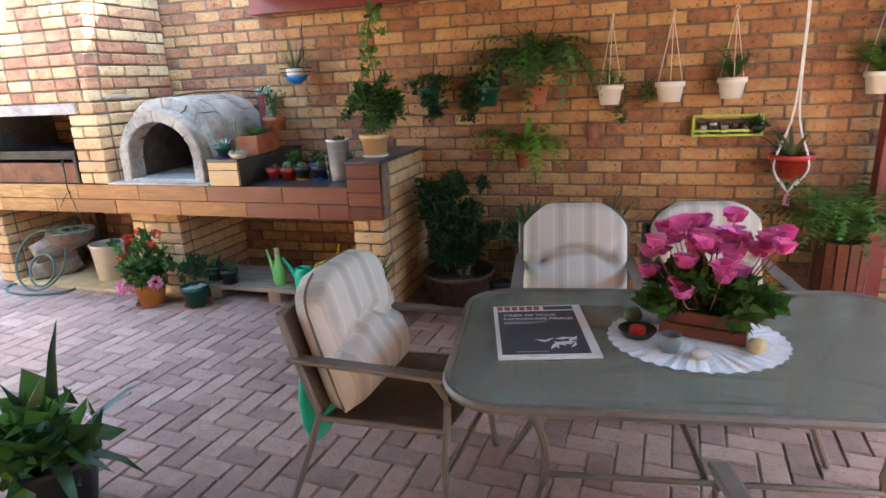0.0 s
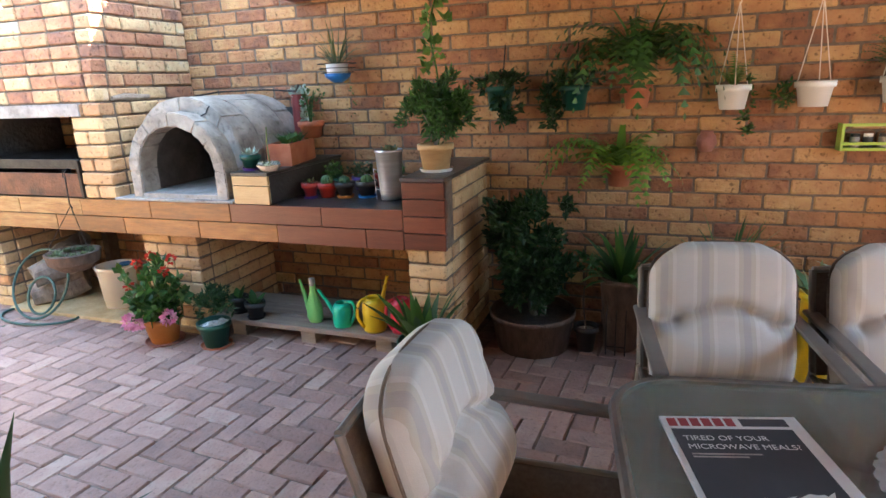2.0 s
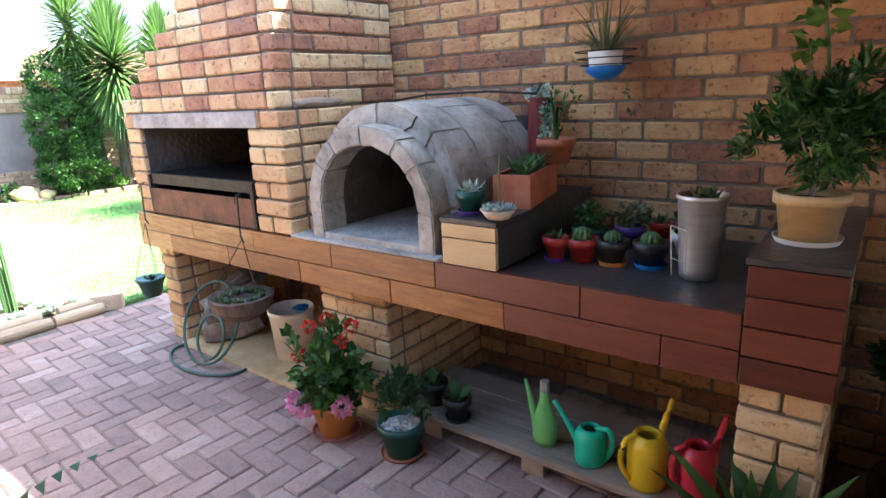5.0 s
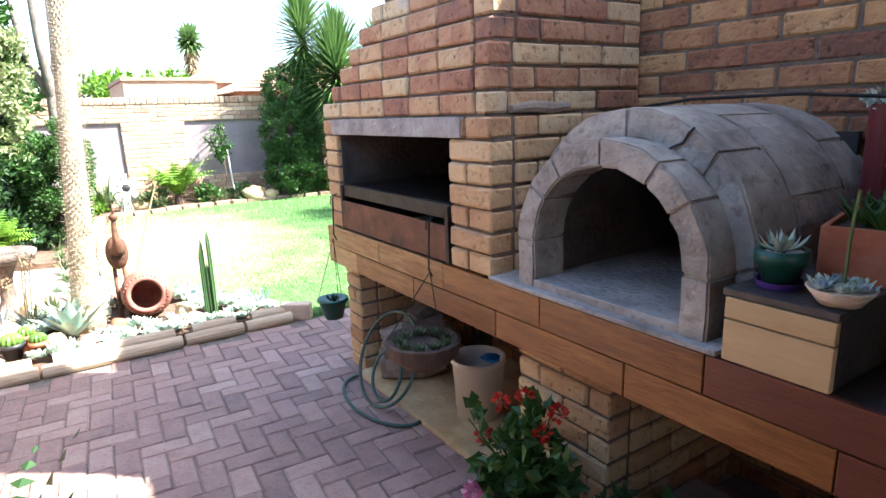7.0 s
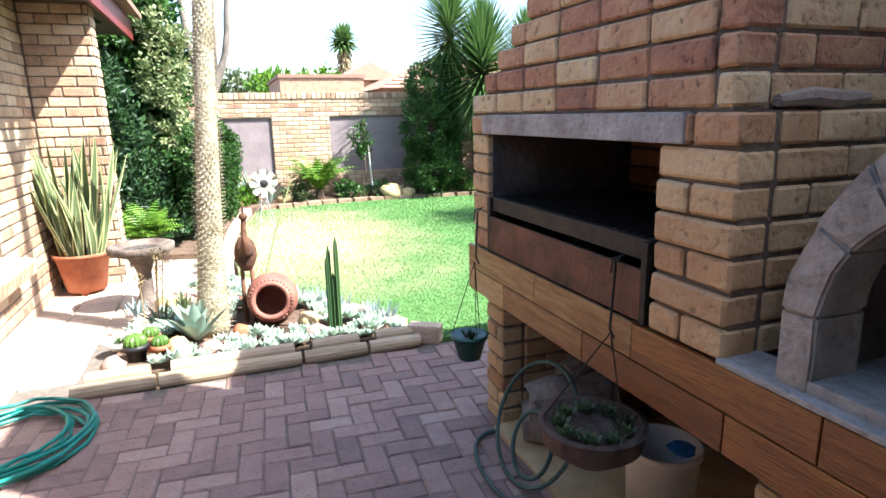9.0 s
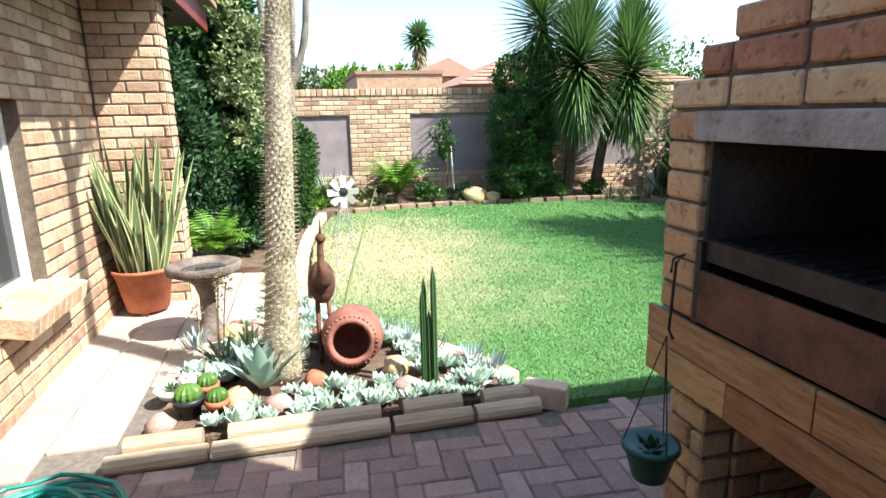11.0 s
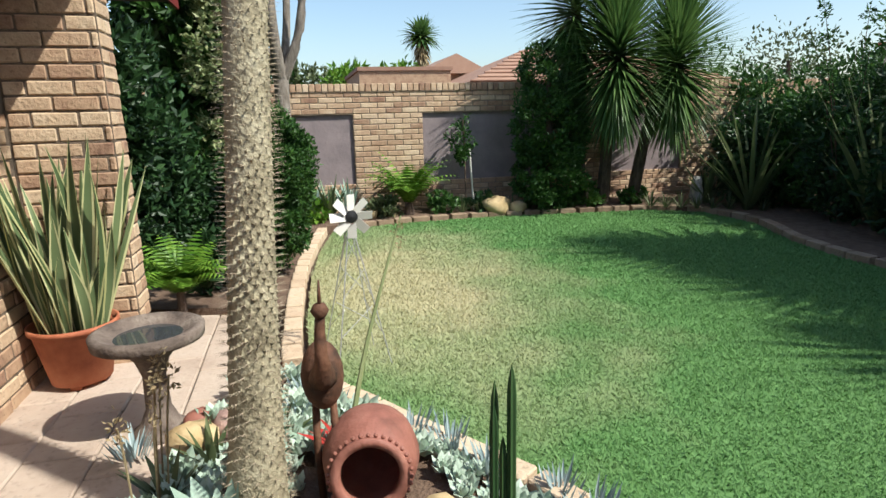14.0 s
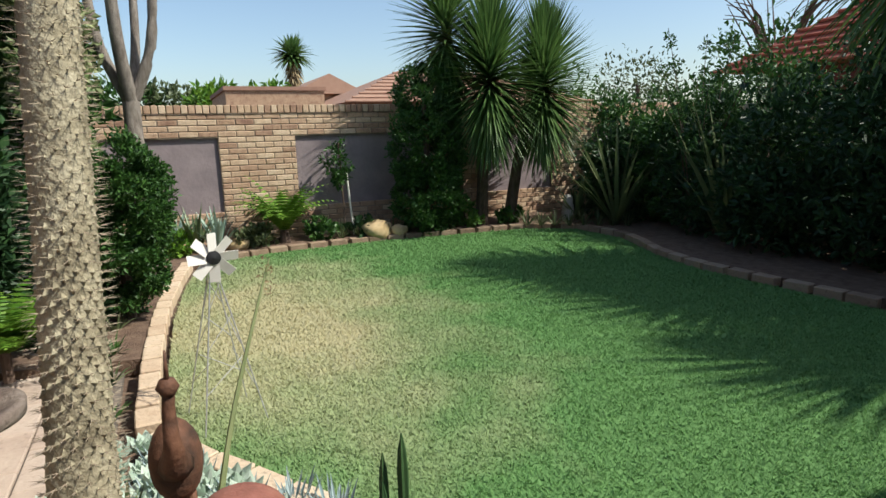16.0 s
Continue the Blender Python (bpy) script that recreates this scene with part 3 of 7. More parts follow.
# never in view: added piece that keeps south-west light off the patio
tagged(part("wall_return", boxes((-6.2, -6.0, -1.6, 0.88, -0.05, 2.6)), M["house"]), "unseen brick wall added to close off south-west light", "wall", kind="structure")
# made-up roof that stops sun on the south wall bouncing under the worktop
tagged(part("roof_veranda", boxes((-6.6, -2.67, -1.39, 0.15, 2.45, 2.56)), M["ceiling"]), "unseen dark boarded roof added to shade the south wall", "roof", kind="structure")
post = tagged(part("post", boxes((1.28, 1.38, 3.98, 4.08, 0.0, 2.30), bevel=0.006), M["fascia"]), "oxblood-painted roof post against the wall", "post", kind="structure")

# ---- house beside the path ----
HW = [(-7.30, -6.75, 0.56, 1.60)]
house_wall = tagged(part("wall_house", boxes((-9.6, -7.30, 0.60, 0.877, -0.05, 2.6), (-6.75, -6.2, 0.60, 0.877, -0.05, 2.6), (-7.30, -6.75, 0.60, 0.877, -0.05, 0.56), (-7.30, -6.75, 0.60, 0.877, 1.60, 2.6)), M["mortar"]), "sunlit buff brick house wall beside the path", "wall", kind="structure")
pier = tagged(part("wall_pier", boxes((-8.79, -8.558, 0.88, 1.392, -0.05, 2.6)), M["mortar"]), "projecting brick pier of the house", "wall", kind="structure")
win = tagged(part("window_1", boxes((-7.30, -7.25, 0.72, 0.80, 0.56, 1.60), (-6.80, -6.75, 0.72, 0.80, 0.56, 1.60), (-7.25, -6.80, 0.72, 0.80, 1.55, 1.60), (-7.25, -6.80, 0.72, 0.80, 0.56, 0.61), bevel=0.004), M["wpot"]), "white-framed window in the house wall", "window", kind="structure")
part("pane", boxes((-7.25, -6.80, 0.755, 0.765, 0.61, 1.55)), M["pane"], win, "dark window glass")
part("backing", boxes((-7.30, -6.75, 0.61, 0.63, 0.56, 1.60)), M["black"], win)
sill_bricks = [(pose(-7.36 + 0.085 * i, 0.93, 0.50, -12, 0, 0), 0.075, 0.22, 0.11) for i in range(9)]
sill = tagged(part("window_sill", boxes((-7.40, -6.65, 0.878, 0.90, 0.44, 0.54)), M["mortar"]), "sloping brick sill under the house window", "sill", kind="structure")

# house eave: soffit, fascia and roof plane
eave = thing("house_roof", (0, 0, 0), "house eave with oxblood fascia and dark soffit", "roof", kind="structure")
part("soffit", boxes((-10.6, -6.0, 0.3, 1.46, 2.42, 2.46)), M["ceiling"], eave)
part("fascia", boxes((-10.6, -6.0, 1.46, 1.49, 2.36, 2.60), bevel=0.004), M["fascia"], eave, "oxblood-painted fascia board")
rv, rf = joined(([Vector((-10.65, 1.6, 2.60)), Vector((-5.95, 1.6, 2.60)), Vector((-5.95, -3.0, 4.2)), Vector((-10.65, -3.0, 4.2)), Vector((-10.65, 1.6, 2.66)), Vector((-5.95, 1.6, 2.66)), Vector((-5.95, -3.0, 4.28)), Vector((-10.65, -3.0, 4.28))], [(0, 1, 2, 3), (4, 5, 6, 7), (0, 1, 5, 4), (1, 2, 6, 5), (2, 3, 7, 6), (3, 0, 4, 7)]))
part("roof_slope", (rv, rf), M["rooftile"], eave)

# ---- far garden wall with rendered panels ----
FX = -13.4
PANEL_Y = (0.0, 1.3, 3.17, 4.18, 6.2, 7.19, 8.50, 9.4, 11.2, 12.0)
FILL = [(FX - 0.051, FX - 0.008, PANEL_Y[i], PANEL_Y[i + 1], 0.45, 1.465) for i in range(0, 10, 2)]
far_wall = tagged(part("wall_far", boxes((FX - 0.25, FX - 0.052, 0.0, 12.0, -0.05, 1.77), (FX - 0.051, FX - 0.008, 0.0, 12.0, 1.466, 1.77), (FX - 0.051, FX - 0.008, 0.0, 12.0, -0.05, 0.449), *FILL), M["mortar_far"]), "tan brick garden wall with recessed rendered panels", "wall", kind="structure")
PANELS = [(1.3, 3.17, 0.45, 1.465), (4.18, 6.2, 0.45, 1.465), (7.19, 8.50, 0.45, 1.465), (9.4, 11.2, 0.45, 1.465)]
for y0, y1, z0, z1 in PANELS:
    part("rendered_panel", boxes((FX - 0.0515, FX - 0.045, y0 + 0.004, y1 - 0.004, z0 + 0.003, z1 - 0.003)), M["render"], far_wall, "grey-mauve rendered panel")
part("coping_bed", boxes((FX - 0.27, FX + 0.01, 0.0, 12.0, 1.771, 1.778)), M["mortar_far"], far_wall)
tagged(part("wall_right", boxes((-13.4, 3.0, 11.6, 11.8, -0.05, 1.8)), M["house"]), "brick boundary wall behind the shrubs", "wall", kind="structure")

# ---- barbecue counter with chimney ----
braai = thing("barbecue_fireplace", (0, 0, 0), "built-in brick barbecue with corbelled chimney and sooty firebox", "fireplace")
BR = []


def brick_block(x0, x1, y0, y1, z0, z1, seed, faces="flr", course=0.0825, tk=0.106):
    """Lays the outer bricks of a pillar or course block; f: the side to the patio, l and r: its ends."""
    rng = random.Random(seed)
    rows = max(1, int(round((z1 - z0) / course)))
    ch = (z1 - z0) / rows
    for r in range(rows):
        zc = z0 + (r + 0.5) * ch
        odd = (r + seed) % 2
        if "f" in faces:
            w = x1 - x0
            u, first = 0.0, True
            while u < w - 0.02:
                l = 0.116 if (first and odd) else 0.228
                first = False
                e = min(u + l, w)
                if w - e < 0.06:
                    e = w
                m = pose(x0 + (u + e) / 2, y0 + tk / 2 + rng.uniform(-0.004, 0.004), zc, rng.uniform(-0.8, 0.8), rng.uniform(-0.5, 0.5), rng.uniform(-0.9, 0.9))
                BR.append((m, round(e - u - 0.010, 3), tk, round(ch - 0.011, 4)))
                u = e
        for side, xs in (("l", x0 + tk / 2), ("r", x1 - tk / 2)):
            if side in faces:
                a = y0 + tk + (0.004 if odd else 0.004)
                u, first = a, True
                while u < y1 - 0.02:
                    l = 0.116 if (first and odd) else 0.228
                    first = False
                    e = min(u + l, y1)
                    m = pose(xs + rng.uniform(-0.003, 0.003), (u + e) / 2, zc, 0, rng.uniform(-0.5, 0.5), 90 + rng.uniform(-0.6, 0.6))
                    BR.append((m, round(max(0.03, e - u - 0.010), 3), tk, round(ch - 0.011, 4)))
                    u = e


cores = []
brick_block(-3.91, -3.645, 3.372, 4.19, 0.865, 1.445, 1, "fr")
cores.append((-3.90, -3.655, 3.387, 4.19, 0.865, 1.442))
brick_block(-5.11, -4.95, 3.375, 4.19, 0.865, 1.445, 2, "fl")
cores.append((-5.10, -4.96, 3.387, 4.19, 0.865, 1.442))
z, k = 1.447, 0
while z < 3.3:
    xl = -5.11 if k == 0 else min(-4.42, -5.11 + 0.10 * k)
    yf = 3.375 + 0.012 * min(k, 8)
    brick_block(xl, -3.68, yf, 4.19, z, z + 0.083, 10 + k, "flr")
    cores.append((xl + 0.012, -3.692, yf + 0.012, 4.19, z - 0.004, z + 0.078))
    z += 0.083
    k += 1
brick_block(-5.13, -4.95, 3.45, 4.19, 0.0, 0.655, 40, "flr")
brick_block(-3.60, -3.16, 3.45, 4.19, 0.0, 0.655, 41, "flr")
brick_block(-1.74, -1.52, 3.40, 4.19, 0.0, 0.655, 42, "flr")
brick_block(-1.70, -1.52, 3.44, 4.19, 0.66, 1.0, 43, "r")
for b in ((-5.12, -4.96, 3.462, 4.19, 0, 0.65), (-3.59, -3.17, 3.462, 4.19, 0, 0.65), (-1.73, -1.53, 3.412, 4.19, 0, 0.65), (-1.69, -1.532, 3.45, 4.19, 0.65, 1.0)):
    cores.append(b)
cores.append((-4.95, -4.70, 4.10, 4.202, 0.0, 0.65))
for b in cores:
    part("mortar_core", boxes(b), M["mortar"], braai)
part("lintel", boxes((-4.98, -3.815, 3.362, 3.46, 1.366, 1.442), bevel=0.005), M["concrete"], braai, "pale concrete lintel over the firebox")
part("firebox_lining", boxes((-4.96, -3.90, 4.10, 4.19, 0.87, 1.44)), M["smoked"], braai, "soot-blackened firebox lining")
part("firebox_side", boxes((-4.955, -4.945, 3.40, 4.1, 0.87, 1.44)), M["smoked"], braai)
part("firebox_side", boxes((-3.915, -3.905, 3.40, 4.1, 0.87, 1.44)), M["smoked"], braai)
part("firebox_roof", boxes((-4.94, -3.92, 3.47, 4.09, 1.40, 1.44)), M["soot"], braai)
facebricks = facing(-4.94, 4.088, 0, 0.19, 0.03, 0.65, seed=4) + facing(-4.93, 4.09, 0, 1.0, 0.87, 1.44, seed=5)
grill = thing("barbecue_grill", (0, 0, 0), "rusty steel barbecue grate with ash drawer front", "grill")
part("shelf_plate", boxes((-4.93, -3.925, 3.40, 4.05, 1.075, 1.10), (-4.93, -3.925, 3.385, 3.41, 1.045, 1.105), bevel=0.003), M["iron"], grill, "black iron grid tray")
for i in range(24):
    part("bar", boxes((-4.91 + i * 0.042, -4.904 + i * 0.042, 3.412, 4.04, 1.1005, 1.108)), M["iron"], grill)
part("drawer_front", boxes((-4.93, -3.94, 3.372, 3.385, 0.872, 1.02), bevel=0.003), M["rust"], grill, "rust-brown steel ash drawer front")
for x in (-4.935, -3.935):
    part("upright", boxes((x - 0.012, x + 0.012, 3.372, 3.41, 0.866, 1.10), bevel=0.002), M["iron"], grill)
for x in (-4.99, -4.02):
    part("hook", tube([(x, 3.33, 1.00), (x, 3.335, 1.04), (x, 3.37, 1.05), (x, 3.345, 1.03), (x, 3.335, 0.83), (x, 3.35, 0.80)], 0.0045, 6), M["iron"], grill)

# counter: planked front, dark top, raised boxes
counter = thing("worktop", (0, 0, 0), "planked barbecue worktop with dark slate surface", "worktop")
part("top", boxes((-5.12, -1.745, 3.385, 4.195, 0.66, 0.858), bevel=0.004), M["slate"], counter, "dark slate worktop")
tops, lows = [-5.14, -4.52, -3.96, -3.39, -2.805, -2.21, -1.735], [-5.14, -4.78, -4.20, -3.62, -3.045, -2.50, -1.95, -1.735]
for row, (za, zb) in ((tops, (0.757, 0.862)), (lows, (0.652, 0.753))):
    for a, b in zip(row[:-1], row[1:]):
        mt = M["wornplank"] if b < -3.9 else M["plank"] if b < -2.4 else M["redplank"]
        part("plank", boxes((a + 0.002, b - 0.002, 3.362 + random.uniform(0, 0.003), 3.384, za, zb), bevel=0.003), mt, counter)
part("hearth_strip", boxes((-3.66, -2.78, 3.364, 3.50, 0.863, 0.878), bevel=0.004), M["concrete"], counter, "mortar strip before the oven")
step = thing("raised_plank_step", (-2.65, 3.37, 0.86), "raised step of pale planks with a dark top", "step")
part("plank", boxes((-0.118, 0.118, 0.0, 0.02, 0.004, 0.105), bevel=0.003), M["paleplank"], step)
part("plank", boxes((-0.118, 0.118, 0.0, 0.02, 0.109, 0.160), bevel=0.003), M["paleplank"], step)
part("side_board", boxes((0.10, 0.118, 0.021, 0.81, 0.004, 0.160), bevel=0.003), M["slate"], step, "dark side board")
part("top_board", boxes((-0.125, 0.122, 0.0, 0.82, 0.162, 0.180), bevel=0.003), M["slate"], step, "dark weathered top board")
redend = thing("red_plank_end_box", (-1.62, 3.362, 0.655), "red-stained plank end box of the worktop", "box")
for i in range(4):
    part("plank", boxes((-0.113, 0.113, 0.0, 0.03, 0.003 + 0.088 * i, 0.086 + 0.088 * i), bevel=0.003), M["redplank"], redend)
part("top_board", boxes((-0.12, 0.115, -0.004, 0.83, 0.353, 0.372), bevel=0.003), M["slate"], redend, "dark top board")

# ---- pizza oven ----
oven = thing("pizza_oven", (-3.175, 3.40, 0.86), "cracked grey concrete arched pizza oven", "oven")


def arch_profile(hw, spring, rise, n=16):
    pts = [(-hw, 0.0), (-hw * 1.0, spring * 0.5)]
    for i in range(n + 1):
        a = math.pi - math.pi * i / n
        pts.append((hw * math.cos(a), spring + rise * math.sin(a)))
    return pts + [(hw, spring * 0.5), (hw, 0.0)]


def arch_shell(outer, inner, y0, y1, jitter=0.0):
    """Closed arch band between two profiles, extruded from y0 to y1."""
    n = len(outer)
    rng = random.Random(n)
    vs = []
    for y in (y0, y1):
        for prof in (outer, inner):
            for x, z in prof:
                vs.append(Vector((x + rng.uniform(-jitter, jitter), y + rng.uniform(-jitter, jitter), z + rng.uniform(-jitter, jitter) * (z > 0.01))))
    fs = []
    for i in range(n - 1):
        fs += [(i, i + 1, n + i + 1, n + i), (2 * n + i, 3 * n + i, 3 * n + i + 1, 2 * n + i + 1), (i, 2 * n + i, 2 * n + i + 1, i + 1), (n + i, n + i + 1, 3 * n + i + 1, 3 * n + i)]
    fs += [(0, n, 3 * n, 2 * n), (n - 1, 3 * n - 1, 4 * n - 1, 2 * n - 1)]
    return vs, fs


def arch_stones(prof_o, prof_i, y0, y1, cuts, parent, mat, name="arch_stone"):
    for a, b in zip(cuts[:-1], cuts[1:]):
        o, i = prof_o[a:b + 1], prof_i[a:b + 1]
        bm = bmesh.new()
        v, f = arch_shell(o, i, y0, y1, 0.003)
        q = [bm.verts.new(p) for p in v]
        for t in f:
            try:
                bm.faces.new([q[j] for j in t])
            except ValueError:
                pass
        bmesh.ops.recalc_face_normals(bm, faces=bm.faces)
        c = sum((p.co for p in bm.verts), Vector()) / len(bm.verts)
        for p in bm.verts:
            p.co = c + (p.co - c) * 0.997
        bmesh.ops.bevel(bm, geom=[ed for ed in bm.edges if ed.calc_face_angle(0) > 0.9], offset=0.006, segments=2, affect="EDGES")
        part(name, bm, mat, parent)


in_o, in_i = arch_profile(0.352, 0.18, 0.335), arch_profile(0.272, 0.18, 0.255)
big_o, big_i = arch_profile(0.405, 0.20, 0.395), arch_profile(0.348, 0.18, 0.33)
arch_stones(in_o, in_i, -0.01, 0.13, [0, 2, 5, 7, 10, 13, 15, 18, 20], oven, M["oven"])
arch_stones(big_o, big_i, 0.10, 0.30, [0, 2, 6, 10, 14, 18, 20], oven, M["oven"])
arch_stones(big_o, big_i, 0.301, 0.60, [0, 4, 8, 12, 16, 20], oven, M["oven"])
arch_stones(big_o, big_i, 0.601, 0.79, [0, 3, 9, 14, 20], oven, M["oven"])
lin_o, lin_i = arch_profile(0.33, 0.18, 0.32), arch_profile(0.30, 0.18, 0.28)
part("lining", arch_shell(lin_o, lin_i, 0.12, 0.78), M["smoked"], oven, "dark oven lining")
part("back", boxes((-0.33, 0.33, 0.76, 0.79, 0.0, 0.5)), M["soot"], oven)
part("oven_floor", boxes((-0.34, 0.34, -0.005, 0.78, 0.004, 0.045), bevel=0.004), M["concrete"], oven, "ash-dusted oven floor")
part("crack", tube([(0.13, 0.094, 0.475), (0.16, 0.094, 0.49), (0.185, 0.098, 0.50), (0.20, 0.098, 0.525), (0.215, 0.10, 0.54)], 0.004, 5), M["black"], oven, "dark crack in the concrete")
rod = thing("iron_poker", (0, 0, 0), "twisted iron rod lying on the oven against the wall", "poker")
part("shaft", tube([(-3.62, 3.98, 1.44), (-3.3, 3.99, 1.475), (-2.95, 4.0, 1.478), (-2.72, 4.02, 1.46), (-2.70, 4.03, 1.50)], 0.006, 6), M["iron"], rod)
wlog = thing("driftwood_piece", (-3.662, 3.62, 1.462), "grey weathered driftwood stick on the chimney ledge", "wood")
part("stick", tube([(0, -0.14, 0.0), (0.006, -0.05, 0.008), (-0.004, 0.05, 0.0), (0.004, 0.14, 0.006)], [0.014, 0.022, 0.024, 0.012], 8), M["grey_wood"], wlog)


# ---- pots and plants: makers ----
def pot_profile(r, h, taper=0.72, rim=0.022, lip=0.008):
    """Outside, rim and inside of a pot wall."""
    t = 0.9 * h
    return [(0.001, 0), (r * taper, 0), (r * (taper + (1 - taper) * 0.86), h - rim * 1.4), (r + lip, h - rim * 1.35), (r + lip, h), (r - 0.004, h), (r - 0.008, h - rim * 2), (r * 0.9, t - 0.02), (0.001, t - 0.02)]


def potted(name, at, r, h, mat, label, soil="soil", saucer=None, taper=0.72, group="", turn=0.0):
    ob = thing(name, at, label, "plant pot", group, turn)
    z0 = 0.0
    if saucer:
        part("saucer", lathe([(0.001, 0), (r * 0.92, 0), (r * 1.02, 0.016), (r * 0.98, 0.016), (r * 0.88, 0.006), (0.001, 0.006)]), saucer, ob, smooth=False)
        z0 = 0.007
    pr = pot_profile(r, h, taper)
    part("pot", lathe([(a, b + z0) for a, b in pr[:6]] + [(pr[6][0], pr[6][1] + z0), (pr[7][0], h * 0.80 + z0)]), mat, ob, smooth=True)
    part("soil", lathe([(0.001, h * 0.83 + z0), (r * 0.92, h * 0.82 + z0)]), M[soil], ob)
    ob["top"] = h * 0.83 + z0
    return ob


def strap_plant(ob, seed, n, length, width, z, mat, spread=0.6, droop=0.9, segs=4, name="leaves", r=0.02, label=""):
    rng = random.Random(seed)
    vs, fs = [], []
    for i in range(n):
        a = i * 2.399 + rng.uniform(-0.3, 0.3)
        s = rng.uniform(0.15, 1.0) * spread
        d = Vector((math.cos(a) * s, math.sin(a) * s, 1.0 - 0.4 * s))
        blade(vs, fs, (r * math.cos(a), r * math.sin(a), z), d, length * rng.uniform(0.6, 1.1), width, droop * rng.uniform(0.5, 1.3), segs)
    return part(name, (vs, fs), mat, ob, label, smooth=True)


def bushy(ob, seed, blobs, n, size, mat, width=0.5, name="foliage", label="", shell=0.4):
    return part(name, crown(seed, blobs, n, size, width, shell), mat, ob, label)


def stems(ob, seed, n, h, r, z0, mat, spread=0.4, name="stems"):
    rng = random.Random(seed)
    t = []
    for i in range(n):
        a = rng.uniform(0, 6.28)
        s = rng.uniform(0.1, spread)
        t.append(tube(curve_pts([(0, 0, z0), (math.cos(a) * s * h * 0.4, math.sin(a) * s * h * 0.4, z0 + h * 0.5), (math.cos(a) * s * h, math.sin(a) * s * h, z0 + h * rng.uniform(0.7, 1))], 6), [r, r, r * 0.9, r * 0.8, r * 0.7, r * 0.5, r * 0.4][:7], 5))
    return part(name, joined(*t), mat, ob)


def fern_fronds(ob, seed, n, length, z, mat, droop=1.2, leafw=0.05, spread=0.9, name="fronds"):
    """Arching fronds with rows of leaflets."""
    rng = random.Random(seed)
    vs, fs = [], []
    for i in range(n):
        a = i * 2.399 + rng.uniform(-0.4, 0.4)
        s = rng.uniform(0.3, 1) * spread
        d = Vector((math.cos(a) * s, math.sin(a) * s, 1.05)).normalized()
        L = length * rng.uniform(0.55, 1.1)
        p = Vector((0, 0, z))
        steps = 14
        for k in range(steps):
            t = k / steps
            p = p + d * L / steps
            d = (d + Vector((0, 0, -droop / steps * (0.6 + t)))).normalized()
            sd = d.cross(Vector((0, 0, 1))).normalized()
            w = leafw * math.sin(math.pi * min(1, 0.15 + t * 0.9)) + 0.006
            for sg in (-1, 1):
                q = len(vs)
                tip = p + sd * sg * w + d * w * 0.35 - Vector((0, 0, w * 0.3))
                vs.extend((p - d * L / steps * 0.3, p + d * L / steps * 0.35, tip))
                fs.append((q, q + 1, q + 2))
        blade(vs, fs, (0, 0, z), Vector((math.cos(a) * s, math.sin(a) * s, 1.05)), L, 0.004, droop, 6)
    return part(name, (vs, fs), mat, ob)


def rosette(seed, n, r, w, mat_name="rosette", rise=0.9, thick=0.25):
    """Mesh of a plump succulent rosette."""
    rng = random.Random(seed)
    vs, fs = [], []
    for i in range(n):
        t = i / n
        a = i * 2.39996
        L = r * (0.35 + 0.65 * t ** 0.7) * rng.uniform(0.9, 1.1)
        el = (1.35 - 1.05 * t) * rise
        d = Vector((math.cos(a) * math.cos(el), math.sin(a) * math.cos(el), math.sin(el)))
        sd = Vector((-math.sin(a), math.cos(a), 0))
        up = sd.cross(d) * -1
        k = len(vs)
        b = Vector((0, 0, r * 0.12)) + d * r * 0.04
        ww = w * (0.5 + 0.5 * t)
        vs.extend((b, b + d * L * 0.6 + sd * ww, b + d * L + up * L * 0.18, b + d * L * 0.6 - sd * ww, b + d * L * 0.55 - up * ww * 2 * thick, b + d * L * 0.6 + up * ww * 0.25))
        fs += [(k, k + 1, k + 5), (k + 1, k + 2, k + 5), (k + 2, k + 3, k + 5), (k + 3, k, k + 5), (k, k + 4, k + 1), (k + 1, k + 4, k + 2), (k + 2, k + 4, k + 3), (k + 3, k + 4, k)]
    return vs, fs


def pebbles(ob, seed, n, r, z, size=0.018):
    rng = random.Random(seed)
    bm = bmesh.new()
    for i in range(n):
        a, k = rng.uniform(0, 6.28), r * rng.random() ** 0.5
        v = bmesh.ops.create_icosphere(bm, subdivisions=1, radius=size * rng.uniform(0.7, 1.2))["verts"]
        bmesh.ops.scale(bm, vec=(1, rng.uniform(0.6, 1), 0.6), verts=v)
        bmesh.ops.translate(bm, vec=(k * math.cos(a), k * math.sin(a), z), verts=v)
    tagged(part("pebbles", bm, M["pebble"], ob, smooth=True), "pale pebbles", kind="stuff")


# ---- dining table ----
TA = 9.0
table = thing("patio_table", (0.17, 1.94, 0), "glass-topped patio table with rounded corners and taupe metal frame", "table", turn=TA)


def rounded(hx, hy, r, n=7):
    out = []
    for cx, cy, a0 in ((hx - r, hy - r, 0), (-hx + r, hy - r, 90), (-hx + r, -hy + r, 180), (hx - r, -hy + r, 270)):
        for i in range(n + 1):
            a = radians(a0 + 90 * i / n)
            out.append((cx + r * math.cos(a), cy + r * math.sin(a)))
    return out


